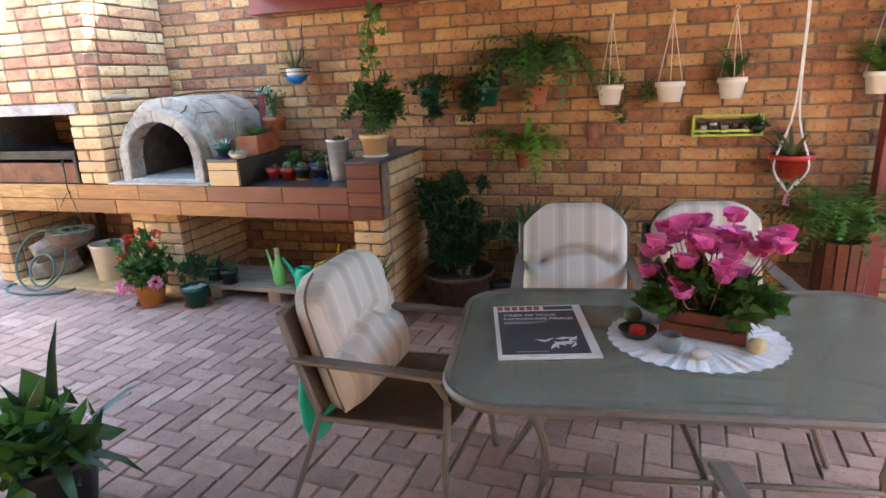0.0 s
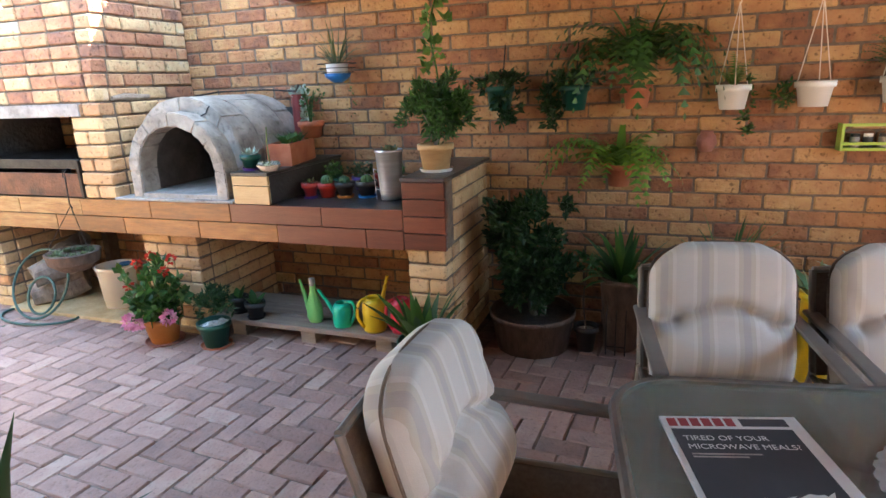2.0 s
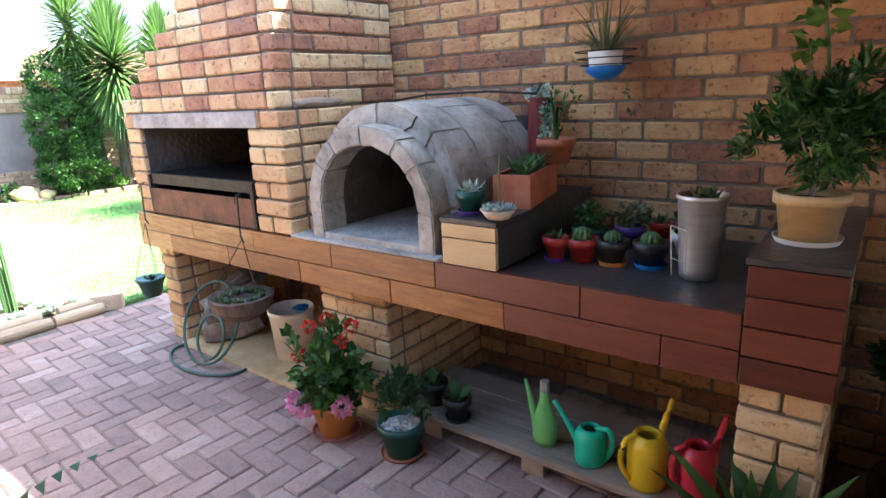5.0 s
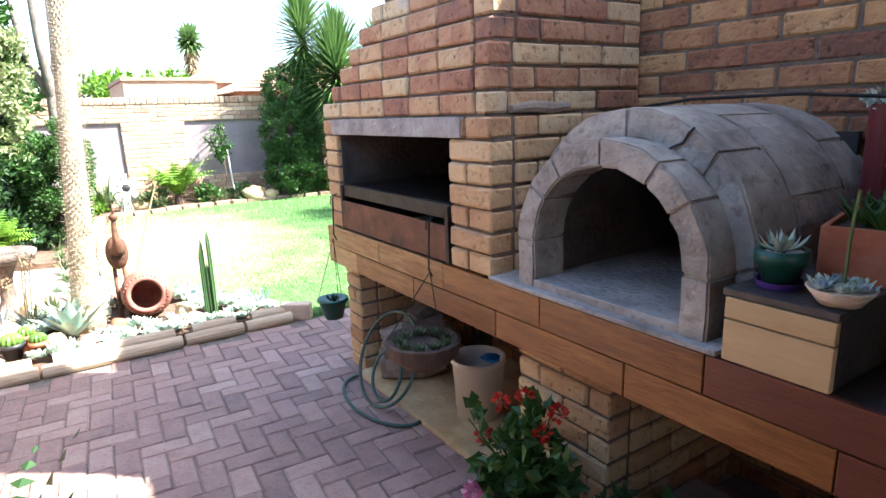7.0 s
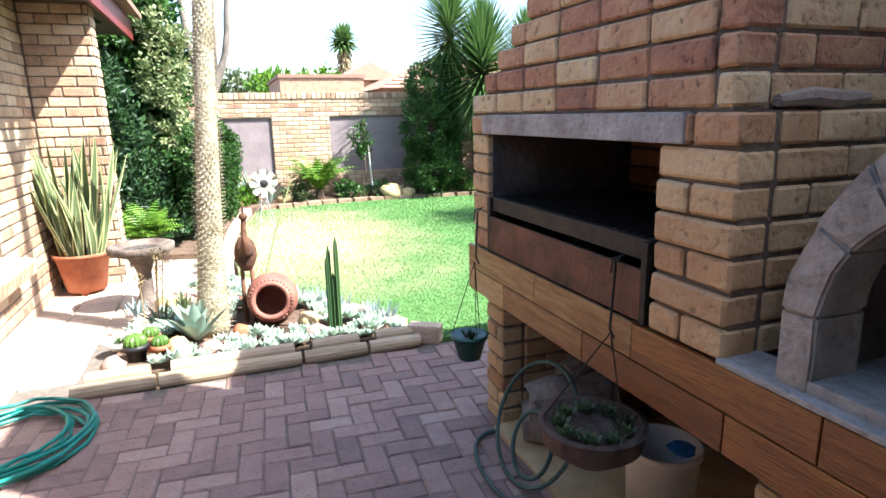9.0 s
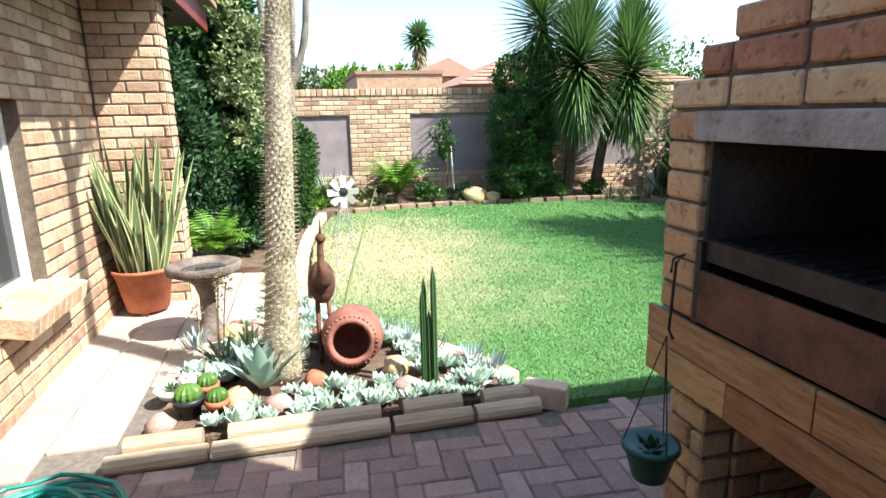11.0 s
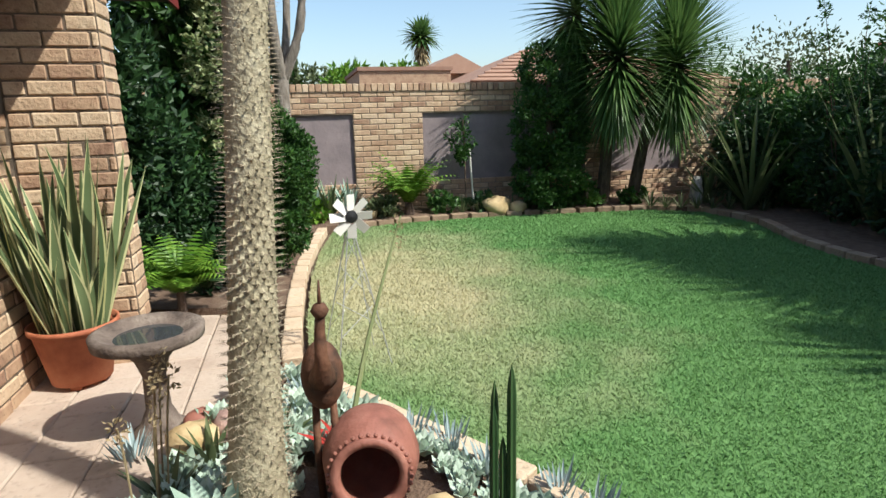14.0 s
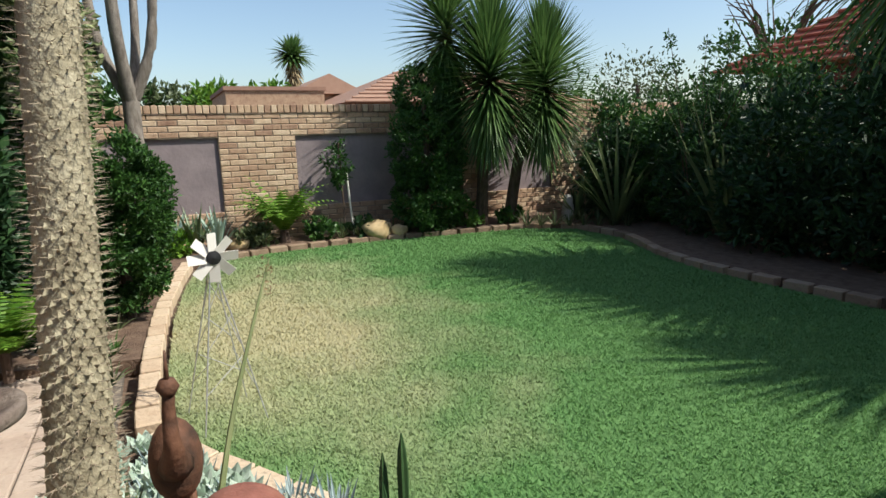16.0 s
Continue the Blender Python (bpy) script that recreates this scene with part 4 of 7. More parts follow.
RT = rounded(0.74, 0.43, 0.17)
gv = [Vector((x, y, 0.660)) for x, y in RT] + [Vector((x, y, 0.670)) for x, y in RT]
nR = len(RT)
part("glass_top", (gv, [tuple(range(nR))[::-1], tuple(range(nR, 2 * nR))] + [(i, (i + 1) % nR, nR + (i + 1) % nR, nR + i) for i in range(nR)]), M["tableglass"], table, "obscured greenish glass")
part("rim", tube([(x * 1.008, y * 1.012, 0.660) for x, y in RT], 0.0155, 8, closed=True), M["alum"], table, "rounded metal rim")
for sx in (-1, 1):
    for sy in (-1, 1):
        part("leg", tube(curve_pts([(sx * 0.60, sy * 0.30, 0.645), (sx * 0.50, sy * 0.24, 0.52), (sx * 0.47, sy * 0.23, 0.30), (sx * 0.60, sy * 0.32, 0.0)], 12), 0.014, 8), M["alum"], table)
for sy in (-1, 1):
    part("stretcher", tube([(-0.47, sy * 0.23, 0.32), (0.47, sy * 0.23, 0.32)], 0.010, 8), M["alum"], table)
    part("cross_bar", tube([(-0.60, sy * 0.30, 0.645), (0.60, -sy * 0.30, 0.645)], 0.010, 8), M["alum"], table)
part("stretcher", tube([(0, -0.23, 0.32), (0, 0.23, 0.32)], 0.010, 8), M["alum"], table)


# ---- chairs ----
def cushion_mesh(w, h, t):
    """Tufted back pad: a pillowed slab, pinched along a curve where the lumbar roll bulges."""
    nx, nz = 26, 30
    vs, fs = [], []
    for side in (-1, 1):
        for j in range(nz + 1):
            for i in range(nx + 1):
                u, v = i / nx * 2 - 1, j / nz
                top = h * (0.965 + 0.035 * (1 - abs(u) ** 3))
                edge = (1 - abs(u) ** 8) * (1 - abs(2 * v - 1) ** 10)
                bulge = max(edge, 0) ** 0.4
                dep = t / 2 * bulge
                if side < 0:
                    lum = 0.42 + 0.12 * (1 - (u / 0.62) ** 2) if abs(u) < 0.62 else 0.42
                    d = v - lum
                    dep += 0.035 * bulge * (math.exp(-((v - 0.22) / 0.16) ** 2) * (1 - 0.5 * u * u)) - 0.045 * bulge * math.exp(-(d / 0.035) ** 2)
                    for cu in (-0.62, 0.62):
                        dep -= 0.03 * bulge * math.exp(-((u - cu) / 0.09) ** 2 - ((v - 0.44) / 0.07) ** 2)
                        dep -= 0.012 * bulge * math.exp(-((u - cu - (v - 0.44) * 1.1 * (1 if cu > 0 else -1)) / 0.06) ** 2) * (v > 0.44)
                k = max(0.0, (v - 0.72) / 0.28)
                half = w / 2 * (1 - 0.03 * abs(2 * v - 1) ** 6) * (1 - 0.16 * k ** 3.0)
                sag = 0.05 * max(0.0, abs(u) - 0.55) ** 2 / 0.2 * k
                vs.append(Vector((u * half, side * dep, v * top - sag)))
    n = (nx + 1) * (nz + 1)
    for s in range(2):
        for j in range(nz):
            for i in range(nx):
                a = s * n + j * (nx + 1) + i
                q = (a, a + 1, a + nx + 2, a + nx + 1)
                fs.append(q if s == 0 else q[::-1])
    return vs, fs


def outdoor_chair(at, turn, label, cushion=True):
    """Faces its own -y."""
    ch = thing("patio_chair", at, label, "chair", "chairs round the patio table", turn)
    for sx in (-1, 1):
        x = sx * 0.265
        part("back_post", tube(curve_pts([(x, 0.20, 0.38), (x, 0.27, 0.58), (x, 0.32, 0.75)], 8), 0.0125, 8), M["alum"], ch)
        part("front_leg", tube(curve_pts([(x, -0.28, 0.0), (x, -0.25, 0.25), (x, -0.27, 0.50), (x, -0.22, 0.585)], 12), 0.0125, 8), M["alum"], ch)
        part("rear_leg", tube(curve_pts([(x, 0.36, 0.0), (x, 0.27, 0.22), (x, 0.20, 0.40)], 8), 0.0125, 8), M["alum"], ch)
        part("armrest", boxes((x - 0.026, x + 0.026, -0.27, 0.30, 0.585, 0.602), bevel=0.008), M["alum"], ch)
        part("seat_rail", tube([(x, -0.26, 0.40), (x, 0.20, 0.375)], 0.011, 8), M["alum"], ch)
    part("stretcher", tube([(-0.265, -0.252, 0.22), (0.265, -0.252, 0.22)], 0.009, 8), M["alum"], ch)
    part("top_rail", tube(curve_pts([(-0.265, 0.32, 0.75), (0, 0.33, 0.765), (0.265, 0.32, 0.75)], 10), 0.0125, 8), M["alum"], ch)
    sv = []
    for j in range(9):
        for i in range(9):
            u, v = i / 8 * 2 - 1, j / 8
            sv.append(Vector((u * 0.262, -0.26 + v * 0.46, 0.40 - 0.025 * v - 0.03 * (1 - u * u))))
    part("seat", (sv, [(j * 9 + i, j * 9 + i + 1, j * 9 + i + 10, j * 9 + i + 9) for j in range(8) for i in range(8)]), M["sling"], ch, "brown mesh sling seat", smooth=True)
    bv = []
    for j in range(9):
        for i in range(9):
            u, v = i / 8 * 2 - 1, j / 8
            bv.append(Vector((u * 0.262, 0.20 + 0.115 * v + 0.02 * (1 - u * u), 0.38 + 0.36 * v)))
    part("backrest", (bv, [(j * 9 + i, j * 9 + i + 1, j * 9 + i + 10, j * 9 + i + 9) for j in range(8) for i in range(8)]), M["sling"], ch, "brown mesh sling back", smooth=True)
    return ch


def back_cushion(at, turn, tilt=-16, label="striped oyster back cushion with lumbar roll and tufts"):
    cu = thing("back_cushion", at, label, "cushion", "striped chair cushions", turn)
    pd = part("pad", cushion_mesh(0.50, 0.50, 0.15), M["cushion"], cu, smooth=True)
    pd.matrix_basis = pose(0, 0, 0, tilt, 0, 0)
    pip = tube(curve_pts([(-0.243, 0, 0.01), (-0.25, 0, 0.22), (-0.246, 0, 0.38), (-0.215, 0, 0.445), (-0.14, 0, 0.485), (0, 0, 0.50), (0.14, 0, 0.485), (0.215, 0, 0.445), (0.246, 0, 0.38), (0.25, 0, 0.22), (0.243, 0, 0.01)], 40), 0.005, 6)
    pp = part("piping", pip, M["sling"], cu)
    pp.matrix_basis = pose(0, 0, 0, tilt, 0, 0)
    return cu


def seated(at, turn):
    m = pose(*at, 0, 0, turn)
    p = m @ Vector((0, 0.115, 0.395))
    back_cushion(p, turn)


for (cx, cy, rz, lab) in ((-0.825, 1.93, 88, "taupe metal patio chair at the table's end with a striped cushion"), (-0.27, 2.74, 8, "taupe metal patio chair behind the table with a striped cushion"), (0.33, 2.84, 8, "taupe metal patio chair behind the table with a striped cushion"), (0.50, 1.22, 194, "taupe metal patio chair tucked under the glass table edge")):
    outdoor_chair((cx, cy, 0), rz, lab)
    if cy > 1.5:
        seated((cx, cy, 0), rz)
seatpad = thing("seat_cushion", (0.50, 1.22, 0.405), "striped seat cushion on the tucked-in chair", "cushion", turn=194)
part("pad", boxes((-0.24, 0.24, -0.24, 0.20, 0.0, 0.06), bevel=0.025), M["cushion"], seatpad, smooth=True)
bag = thing("green_bag", (-1.12, 1.80, 0.22), "green plastic bag hanging behind the chair back", "bag")
part("sack", lathe([(0.02, 0.0), (0.05, 0.01), (0.075, 0.08), (0.08, 0.18), (0.06, 0.30), (0.02, 0.40), (0.012, 0.44)], 14, m=Matrix.Diagonal((0.6, 1.3, 1, 1))), M["mint"], bag, smooth=True)

# ---- on the table ----
paper = thing("newspaper", (-0.302, 1.902, 0.671), "folded newspaper with a dark advertising front page", "newspaper", turn=15)
part("pages", boxes((-0.155, 0.155, -0.205, 0.205, 0.0, 0.008), bevel=0.002), M["paper"], paper)
part("advert_panel", boxes((-0.142, 0.125, -0.185, 0.150, 0.0085, 0.0092)), M["ink"], paper, "dark grey printed panel")
part("masthead", boxes(*[(-0.142 + 0.026 * i, -0.122 + 0.026 * i, 0.162, 0.194, 0.0085, 0.0092) for i in range(6)]), M["redink"], paper, "red masthead lettering")
part("masthead_box", boxes((0.022, 0.125, 0.162, 0.192, 0.0085, 0.0092)), M["ink"], paper)


def lettering(name, text, size, mat, parent, at):
    cu = bpy.data.curves.new(name, "FONT")
    cu.body, cu.size, cu.extrude = text, size, 0.0002
    tmp = bpy.data.objects.new(name, cu)
    me = bpy.data.meshes.new_from_object(tmp)
    bpy.data.objects.remove(tmp)
    me.materials.append(mat)
    ob = new(name, me)
    ob.parent, ob.matrix_basis = parent, pose(*at)


lettering("headline", "TIRED OF YOUR", 0.025, M["paper"], paper, (-0.125, 0.105, 0.0096))
lettering("headline", "MICROWAVE MEALS?", 0.025, M["paper"], paper, (-0.125, 0.073, 0.0096))
part("small_print", boxes((-0.125, 0.02, 0.052, 0.057, 0.0094, 0.0097), (-0.125, -0.01, 0.042, 0.047, 0.0094, 0.0097), (-0.10, 0.0, -0.172, -0.166, 0.0094, 0.0097)), M["concrete"], paper)
rg = random.Random(4)
hv, hf = [], []
for i in range(14):
    leaf(hv, hf, (0.05 + rg.uniform(-0.04, 0.04), -0.09 + rg.uniform(-0.025, 0.02), 0.0097), (rg.uniform(-1, 1), rg.uniform(-0.6, 0.2), 0), 0.05, 0.4, rg)
hv = [Vector((p.x, p.y, 0.0097 + 0.0001 * (i % 9))) for i, p in enumerate(hv)]
part("printed_emblem", (hv, hf), M["paper"], paper, "pale printed emblem")
doily = thing("lace_doily", (0.17, 1.945, 0.671), "white crocheted doily under the flower box", "doily", turn=TA)
dv, df = [Vector((0, 0, 0.002))], []
for i in range(120):
    a = 2 * math.pi * i / 120
    k = 1 + 0.035 * abs(math.sin(a * 18))
    dv.append(Vector((0.26 * k * math.cos(a), 0.225 * k * math.sin(a), 0.002 + 0.003 * math.sin(a * 36))))
part("lace", (dv, [(0, i, i % 120 + 1) for i in range(1, 121)]), M["lace"], doily)
fbox = thing("flower_box", (0.20, 2.0, 0.675), "small slatted wooden box planted with magenta cyclamen", "planter", turn=-14)
for i in range(2):
    for sy in (-1, 1):
        part("slat", boxes((-0.125, 0.125, sy * 0.075 - 0.006, sy * 0.075 + 0.006, 0.004 + 0.045 * i, 0.042 + 0.045 * i), bevel=0.003), M["redplank"], fbox)
    for sx in (-1, 1):
        part("slat", boxes((sx * 0.119 - 0.006, sx * 0.119 + 0.006, -0.068, 0.068, 0.004 + 0.045 * i, 0.042 + 0.045 * i), bevel=0.003), M["redplank"], fbox)
part("soil", boxes((-0.112, 0.112, -0.068, 0.068, 0.004, 0.075)), M["soil"], fbox)
bushy(fbox, 31, [(0, 0, 0.13, 0.16, 0.12, 0.07)], 800, 0.055, M["leaf"], 0.85)
rg = random.Random(8)
st, pv, pf = [], [], []
for i in range(44):
    a, k = rg.uniform(0, 6.28), rg.uniform(0.02, 0.19)
    top = Vector((k * math.cos(a) * 1.1, k * math.sin(a) * 0.8, 0.34 - 0.5 * k * k * 10 * 0.3 + rg.uniform(-0.10, 0.02) - (0.12 if i % 5 == 0 else 0)))
    st.append(tube(curve_pts([(top.x * 0.3, top.y * 0.3, 0.09), (top.x * 0.75, top.y * 0.75, top.z * 0.72), top], 6), 0.0022, 5))
    for j in range(6):
        b = j * 1.047 + rg.uniform(-0.3, 0.3)
        d = Vector((math.cos(b) * 0.55, math.sin(b) * 0.55, rg.uniform(0.3, 1.0)))
        blade(pv, pf, top, d, rg.uniform(0.04, 0.058), 0.052, 0.3, 4, 0.4, tip=0.25, belly=0.7)
part("flower_stems", joined(*st), M["clay"], fbox)
part("cyclamen_flowers", (pv, pf), M["pink"], fbox, "magenta cyclamen petals", smooth=True)
tray = thing("ashtray", (-0.005, 1.93, 0.676), "dark round dish with a red candle", "dish")
part("dish", lathe([(0.001, 0), (0.045, 0), (0.06, 0.02), (0.055, 0.02), (0.04, 0.006), (0.001, 0.006)]), M["black"], tray, smooth=True)
part("candle", lathe([(0.001, 0.024), (0.024, 0.024), (0.026, 0.006)]), M["redfl"], tray)
cup = thing("small_cup", (0.09, 1.83, 0.675), "small grey-blue glazed cup", "cup")
part("body", lathe([(0.001, 0), (0.022, 0), (0.03, 0.03), (0.03, 0.055), (0.026, 0.055), (0.024, 0.01), (0.001, 0.01)]), material("bluegrey_glaze", [(0.10, 0.14, 0.16), (0.18, 0.23, 0.25)], rough=0.3, bump=0.03), cup, smooth=True)
for nm, at, r, mt, lb in (("table_stone", (0.17, 1.80, 0.688), 0.028, "pebble", "pale smooth stone on the doily"), ("table_stone", (0.33, 1.88, 0.691), 0.032, "stone_y", "brown smooth stone on the doily"), ("table_stone", (-0.02, 2.05, 0.693), 0.036, "olive", "round olive-coloured gourd on the doily")):
    so = thing(nm, at, lb, "stone")
    part("stone", rocks(bmesh.new(), random.Random(r), (0, 0, 0), r), M[mt], so, smooth=True)
tissue = thing("paper_napkin", (0.06, 2.11, 0.679), "crumpled white paper napkin on the doily", "napkin")
nv = [Vector((0.06 * (i - 3) / 3, 0.05 * (j - 3) / 3, 0.012 + 0.02 * noise.noise(Vector((i * 0.7, j * 0.7, 3))))) for j in range(7) for i in range(7)]
part("sheet", (nv, [(j * 7 + i, j * 7 + i + 1, j * 7 + i + 8, j * 7 + i + 7) for j in range(6) for i in range(6)]), M["lace"], tissue)

# ---- plants hung on the wall ----
def hung_pot(x, z, mat, label, r=0.075, y=4.08, hook=1.815, cords=True, h=0.12):
    ob = potted("hanging_pot", (x, y, z), r, h, mat, label, taper=0.78, group="pots hung on the brick wall")
    if cords:
        for k in range(3):
            a = k * 2.09 + 0.5
            part("cord", tube([(r * math.cos(a), r * math.sin(a), h), (0, 0.04, hook - z - 0.02)], 0.0028, 5), M["wire"], ob)
        part("hook", tube(curve_pts([(0, 0.04, hook - z - 0.03), (0.01, 0.03, hook - z), (0, 0.06, hook - z + 0.012), (0, 0.118, hook - z)], 8), 0.004, 5), M["wire"], ob)
    return ob


h1 = hung_pot(-0.20, 1.285, M["wpot"], "white plastic hanging pot with trailing fern")
fern_fronds(h1, 41, 16, 0.20, 0.11, M["fern"], 1.6, 0.022)
bushy(h1, 42, [(0.07, 0.0, 0.0, 0.03, 0.03, 0.13)], 160, 0.03, M["leaf"])
h2 = hung_pot(0.155, 1.29, M["wpot"], "white plastic hanging pot, almost bare", r=0.08)
bushy(h2, 44, [(-0.13, 0.0, 0.06, 0.05, 0.04, 0.08)], 120, 0.03, M["leaf"])
h3 = hung_pot(0.50, 1.30, M["wpot"], "white plastic hanging pot with spilling greenery")
fern_fronds(h3, 46, 30, 0.26, 0.11, M["leaf"], 1.7, 0.02)
h4 = hung_pot(1.25, 1.30, M["wpot"], "white plastic hanging pot with dense fern")
fern_fronds(h4, 47, 46, 0.30, 0.11, M["fern"], 1.5, 0.03)
for x, y, z, seed in ((-1.40, 4.06, 1.31, 51), (-0.985, 4.06, 1.30, 52)):
    g = hung_pot(x, z, M["gpot"], "dark green wall pot with dense dark trailing foliage", cords=False, y=y, h=0.13)
    part("wall_bracket", tube([(0, 0.06, 0.12), (0, 0.12, 0.30), (0.0, 0.14, 0.36)], 0.004, 5), M["iron"], g)
    bushy(g, seed, [(0, -0.02, 0.15, 0.15, 0.09, 0.055), (-0.10 if seed == 52 else 0.05, -0.05, 0.02, 0.06, 0.04, 0.10)], 520, 0.042, M["darkleaf"])
wf = hung_pot(-0.735, 0.885, M["terra"], "terracotta wall pot with an arching bright fern", cords=False, y=4.08, r=0.07)
fern_fronds(wf, 53, 34, 0.56, 0.10, M["bright"], 2.8, 0.055, spread=1.5)
strap_plant(wf, 153, 12, 0.34, 0.05, 0.10, M["bright"], 1.1, 2.2, name="broad_fronds")
wf2 = hung_pot(-0.66, 1.30, M["terra"], "terracotta wall pot with a large drooping staghorn plant", cords=False, y=4.08, r=0.07)
fern_fronds(wf2, 54, 70, 0.74, 0.20, M["leaf"], 3.8, 0.06, spread=1.1)
strap_plant(wf2, 55, 16, 0.42, 0.03, 0.2, M["leaf"], 1.0, 2.0)
jug = thing("clay_wall_pot", (-0.30, 4.15, 1.06), "small dark clay ball pot on the wall", "pot")
part("body", lathe([(0.001, 0), (0.03, 0.005), (0.052, 0.045), (0.045, 0.085), (0.03, 0.10), (0.034, 0.112), (0.026, 0.112), (0.02, 0.1)]), M["clay"], jug, smooth=True)
gs = thing("spice_shelf", (0.50, 4.195, 1.07), "lime-green slatted wall shelf holding small jars", "shelf")
limep = material("lime_paint", [(0.30, 0.42, 0.06), (0.42, 0.55, 0.10)], scale=6, rough=0.5, bump=0.1)
for b in ((-0.20, 0.20, -0.085, 0.0, 0.0, 0.014), (-0.20, -0.186, -0.085, 0.0, 0.014, 0.13), (0.186, 0.20, -0.085, 0.0, 0.014, 0.13), (-0.20, 0.20, -0.085, -0.07, 0.118, 0.132), (-0.20, 0.20, -0.085, -0.075, 0.028, 0.042)):
    part("slat", boxes(b, bevel=0.002), limep, gs)
for i, x in enumerate((-0.13, -0.075, -0.01, 0.05, 0.11)):
    j = thing("glass_jar", (0.50 + x, 4.155, 1.084), "small jar with a dark lid on the green shelf", "jar", "jars on the wall shelf")
    part("body", lathe([(0.001, 0), (0.022, 0), (0.022, 0.05), (0.001, 0.052)], 14), M["black" if i % 2 else "concrete"], j)
    part("lid", lathe([(0.001, 0.068), (0.02, 0.066), (0.02, 0.052)], 14), M["wpot" if i == 1 else "black"], j)
shp = potted("shelf_plant", (0.665, 4.10, 1.09), 0.03, 0.05, M["black"], "small trailing plant on the end of the green shelf")
bushy(shp, 58, [(0, -0.01, 0.05, 0.05, 0.03, 0.05)], 150, 0.025, M["leaf"])
rp = potted("macrame_pot", (0.845, 4.02, 0.835), 0.115, 0.14, M["redpot"], "round red glazed pot in a white rope hanger", taper=0.6)
strap_plant(rp, 59, 22, 0.24, 0.028, 0.11, M["olive"], 1.0, 1.3)
for k in range(4):
    a = k * 1.571 + 0.6
    pts = [(0.0, 0, -0.09), (0.10 * math.cos(a), 0.10 * math.sin(a), 0.02), (0.118 * math.cos(a), 0.118 * math.sin(a), 0.12), (0.014 * math.cos(a), 0.014 * math.sin(a), 0.42), (0.008 * math.cos(a), 0.008 * math.sin(a), 1.20)]
    part("rope", tube(curve_pts(pts, 20), 0.006, 5), M["lace"], rp)
part("tassel", lathe([(0.002, -0.09), (0.014, -0.10), (0.02, -0.17), (0.001, -0.18)], 10), M["palepink"], rp, "pale rope tassel")
bk = thing("wood_plant_stand", (1.13, 3.90, 0.0), "reddish wooden tub stand with overflowing fern", "plant stand")
for k in range(14):
    a = 2 * math.pi * k / 14
    part("stave", boxes((-0.026, 0.026, -0.008, 0.008, 0, 0.50), bevel=0.003), M["redplank"], bk).matrix_basis = pose(0.13 * math.cos(a), 0.13 * math.sin(a), 0, 0, 0, math.degrees(a) + 90)
part("soil", lathe([(0.001, 0.47), (0.125, 0.47)]), M["soil"], bk)
fern_fronds(bk, 61, 120, 0.62, 0.47, M["fern"], 1.9, 0.045, spread=1.1)

# ---- floor plants by the wall ----
bp = potted("large_clay_tub", (-1.16, 3.80, 0), 0.235, 0.22, M["brownbark"], "wide dark tub with a dense dark-leaved shrub", taper=0.86)
part("trunk", joined(tube(curve_pts([(0.02, 0, 0.15), (-0.03, 0.02, 0.35), (0.02, -0.01, 0.55)], 8), 0.02, 7), tube(curve_pts([(0.05, 0, 0.15), (0.08, 0.02, 0.35), (0.05, -0.01, 0.6)], 8), 0.016, 7)), M["bark"], bp)
bushy(bp, 63, [(-0.02, 0.0, 0.66, 0.24, 0.21, 0.26), (0.02, 0, 0.42, 0.2, 0.17, 0.14)], 5200, 0.05, M["darkleaf"], 0.5)
sp2 = potted("grey_pot", (-0.68, 3.9, 0), 0.125, 0.42, M["brownbark"], "tall dark pot with a dark strap-leaved plant")
strap_plant(sp2, 64, 44, 0.38, 0.045, 0.36, M["leaf"], 1.1, 1.1)
bot = potted("dark_glass_planter", (-0.86, 3.80, 0), 0.06, 0.15, M["black"], "small dark jar planter with a thin cutting", soil="pebble")
part("cutting", tube(curve_pts([(0, 0, 0.12), (-0.02, 0.02, 0.3), (0.0, 0.0, 0.48)], 6), 0.005, 5), M["brownbark"], bot)
bushy(bot, 65, [(0, 0, 0.50, 0.06, 0.05, 0.05)], 50, 0.05, M["leaf"])
rk = thing("wire_rack", (-0.70, 3.82, 0), "black bent-wire plant rack standing on the floor", "rack")
for i in range(3):
    part("hoop", tube(curve_pts([(-0.05 + 0.05 * i, -0.05, 0.0), (-0.05 + 0.05 * i, -0.05, 0.22), (-0.05 + 0.05 * i, 0.05, 0.26), (-0.05 + 0.05 * i, 0.08, 0.0)], 12), 0.004, 5), M["iron"], rk)
part("tie", tube([(-0.05, -0.05, 0.05), (0.05, -0.05, 0.05)], 0.004, 5), M["iron"], rk)
dr = potted("terracotta_pot_behind_chairs", (-0.18, 3.85, 0), 0.10, 0.46, M["terra"], "tall terracotta pot with a spiky dracaena behind the chairs")
strap_plant(dr, 66, 60, 0.36, 0.016, 0.44, M["leaf"], 1.1, 0.9)
strap_plant(dr, 67, 12, 0.22, 0.06, 0.40, M["cream"], 1.2, 1.6, name="pale_leaves")
yb = potted("yellow_label_pot", (0.17, 3.55, 0), 0.075, 0.52, M["yellow"], "yellow tub pot with trailing variegated leaves", taper=0.85)
strap_plant(yb, 68, 20, 0.26, 0.05, 0.45, M["cream"], 1.2, 1.5)
gy = potted("grey_leaf_pot", (0.50, 3.75, 0), 0.12, 0.45, M["clay"], "clay pot with broad grey-green leaves")
strap_plant(gy, 69, 20, 0.36, 0.07, 0.40, M["agave"], 1.0, 1.1)

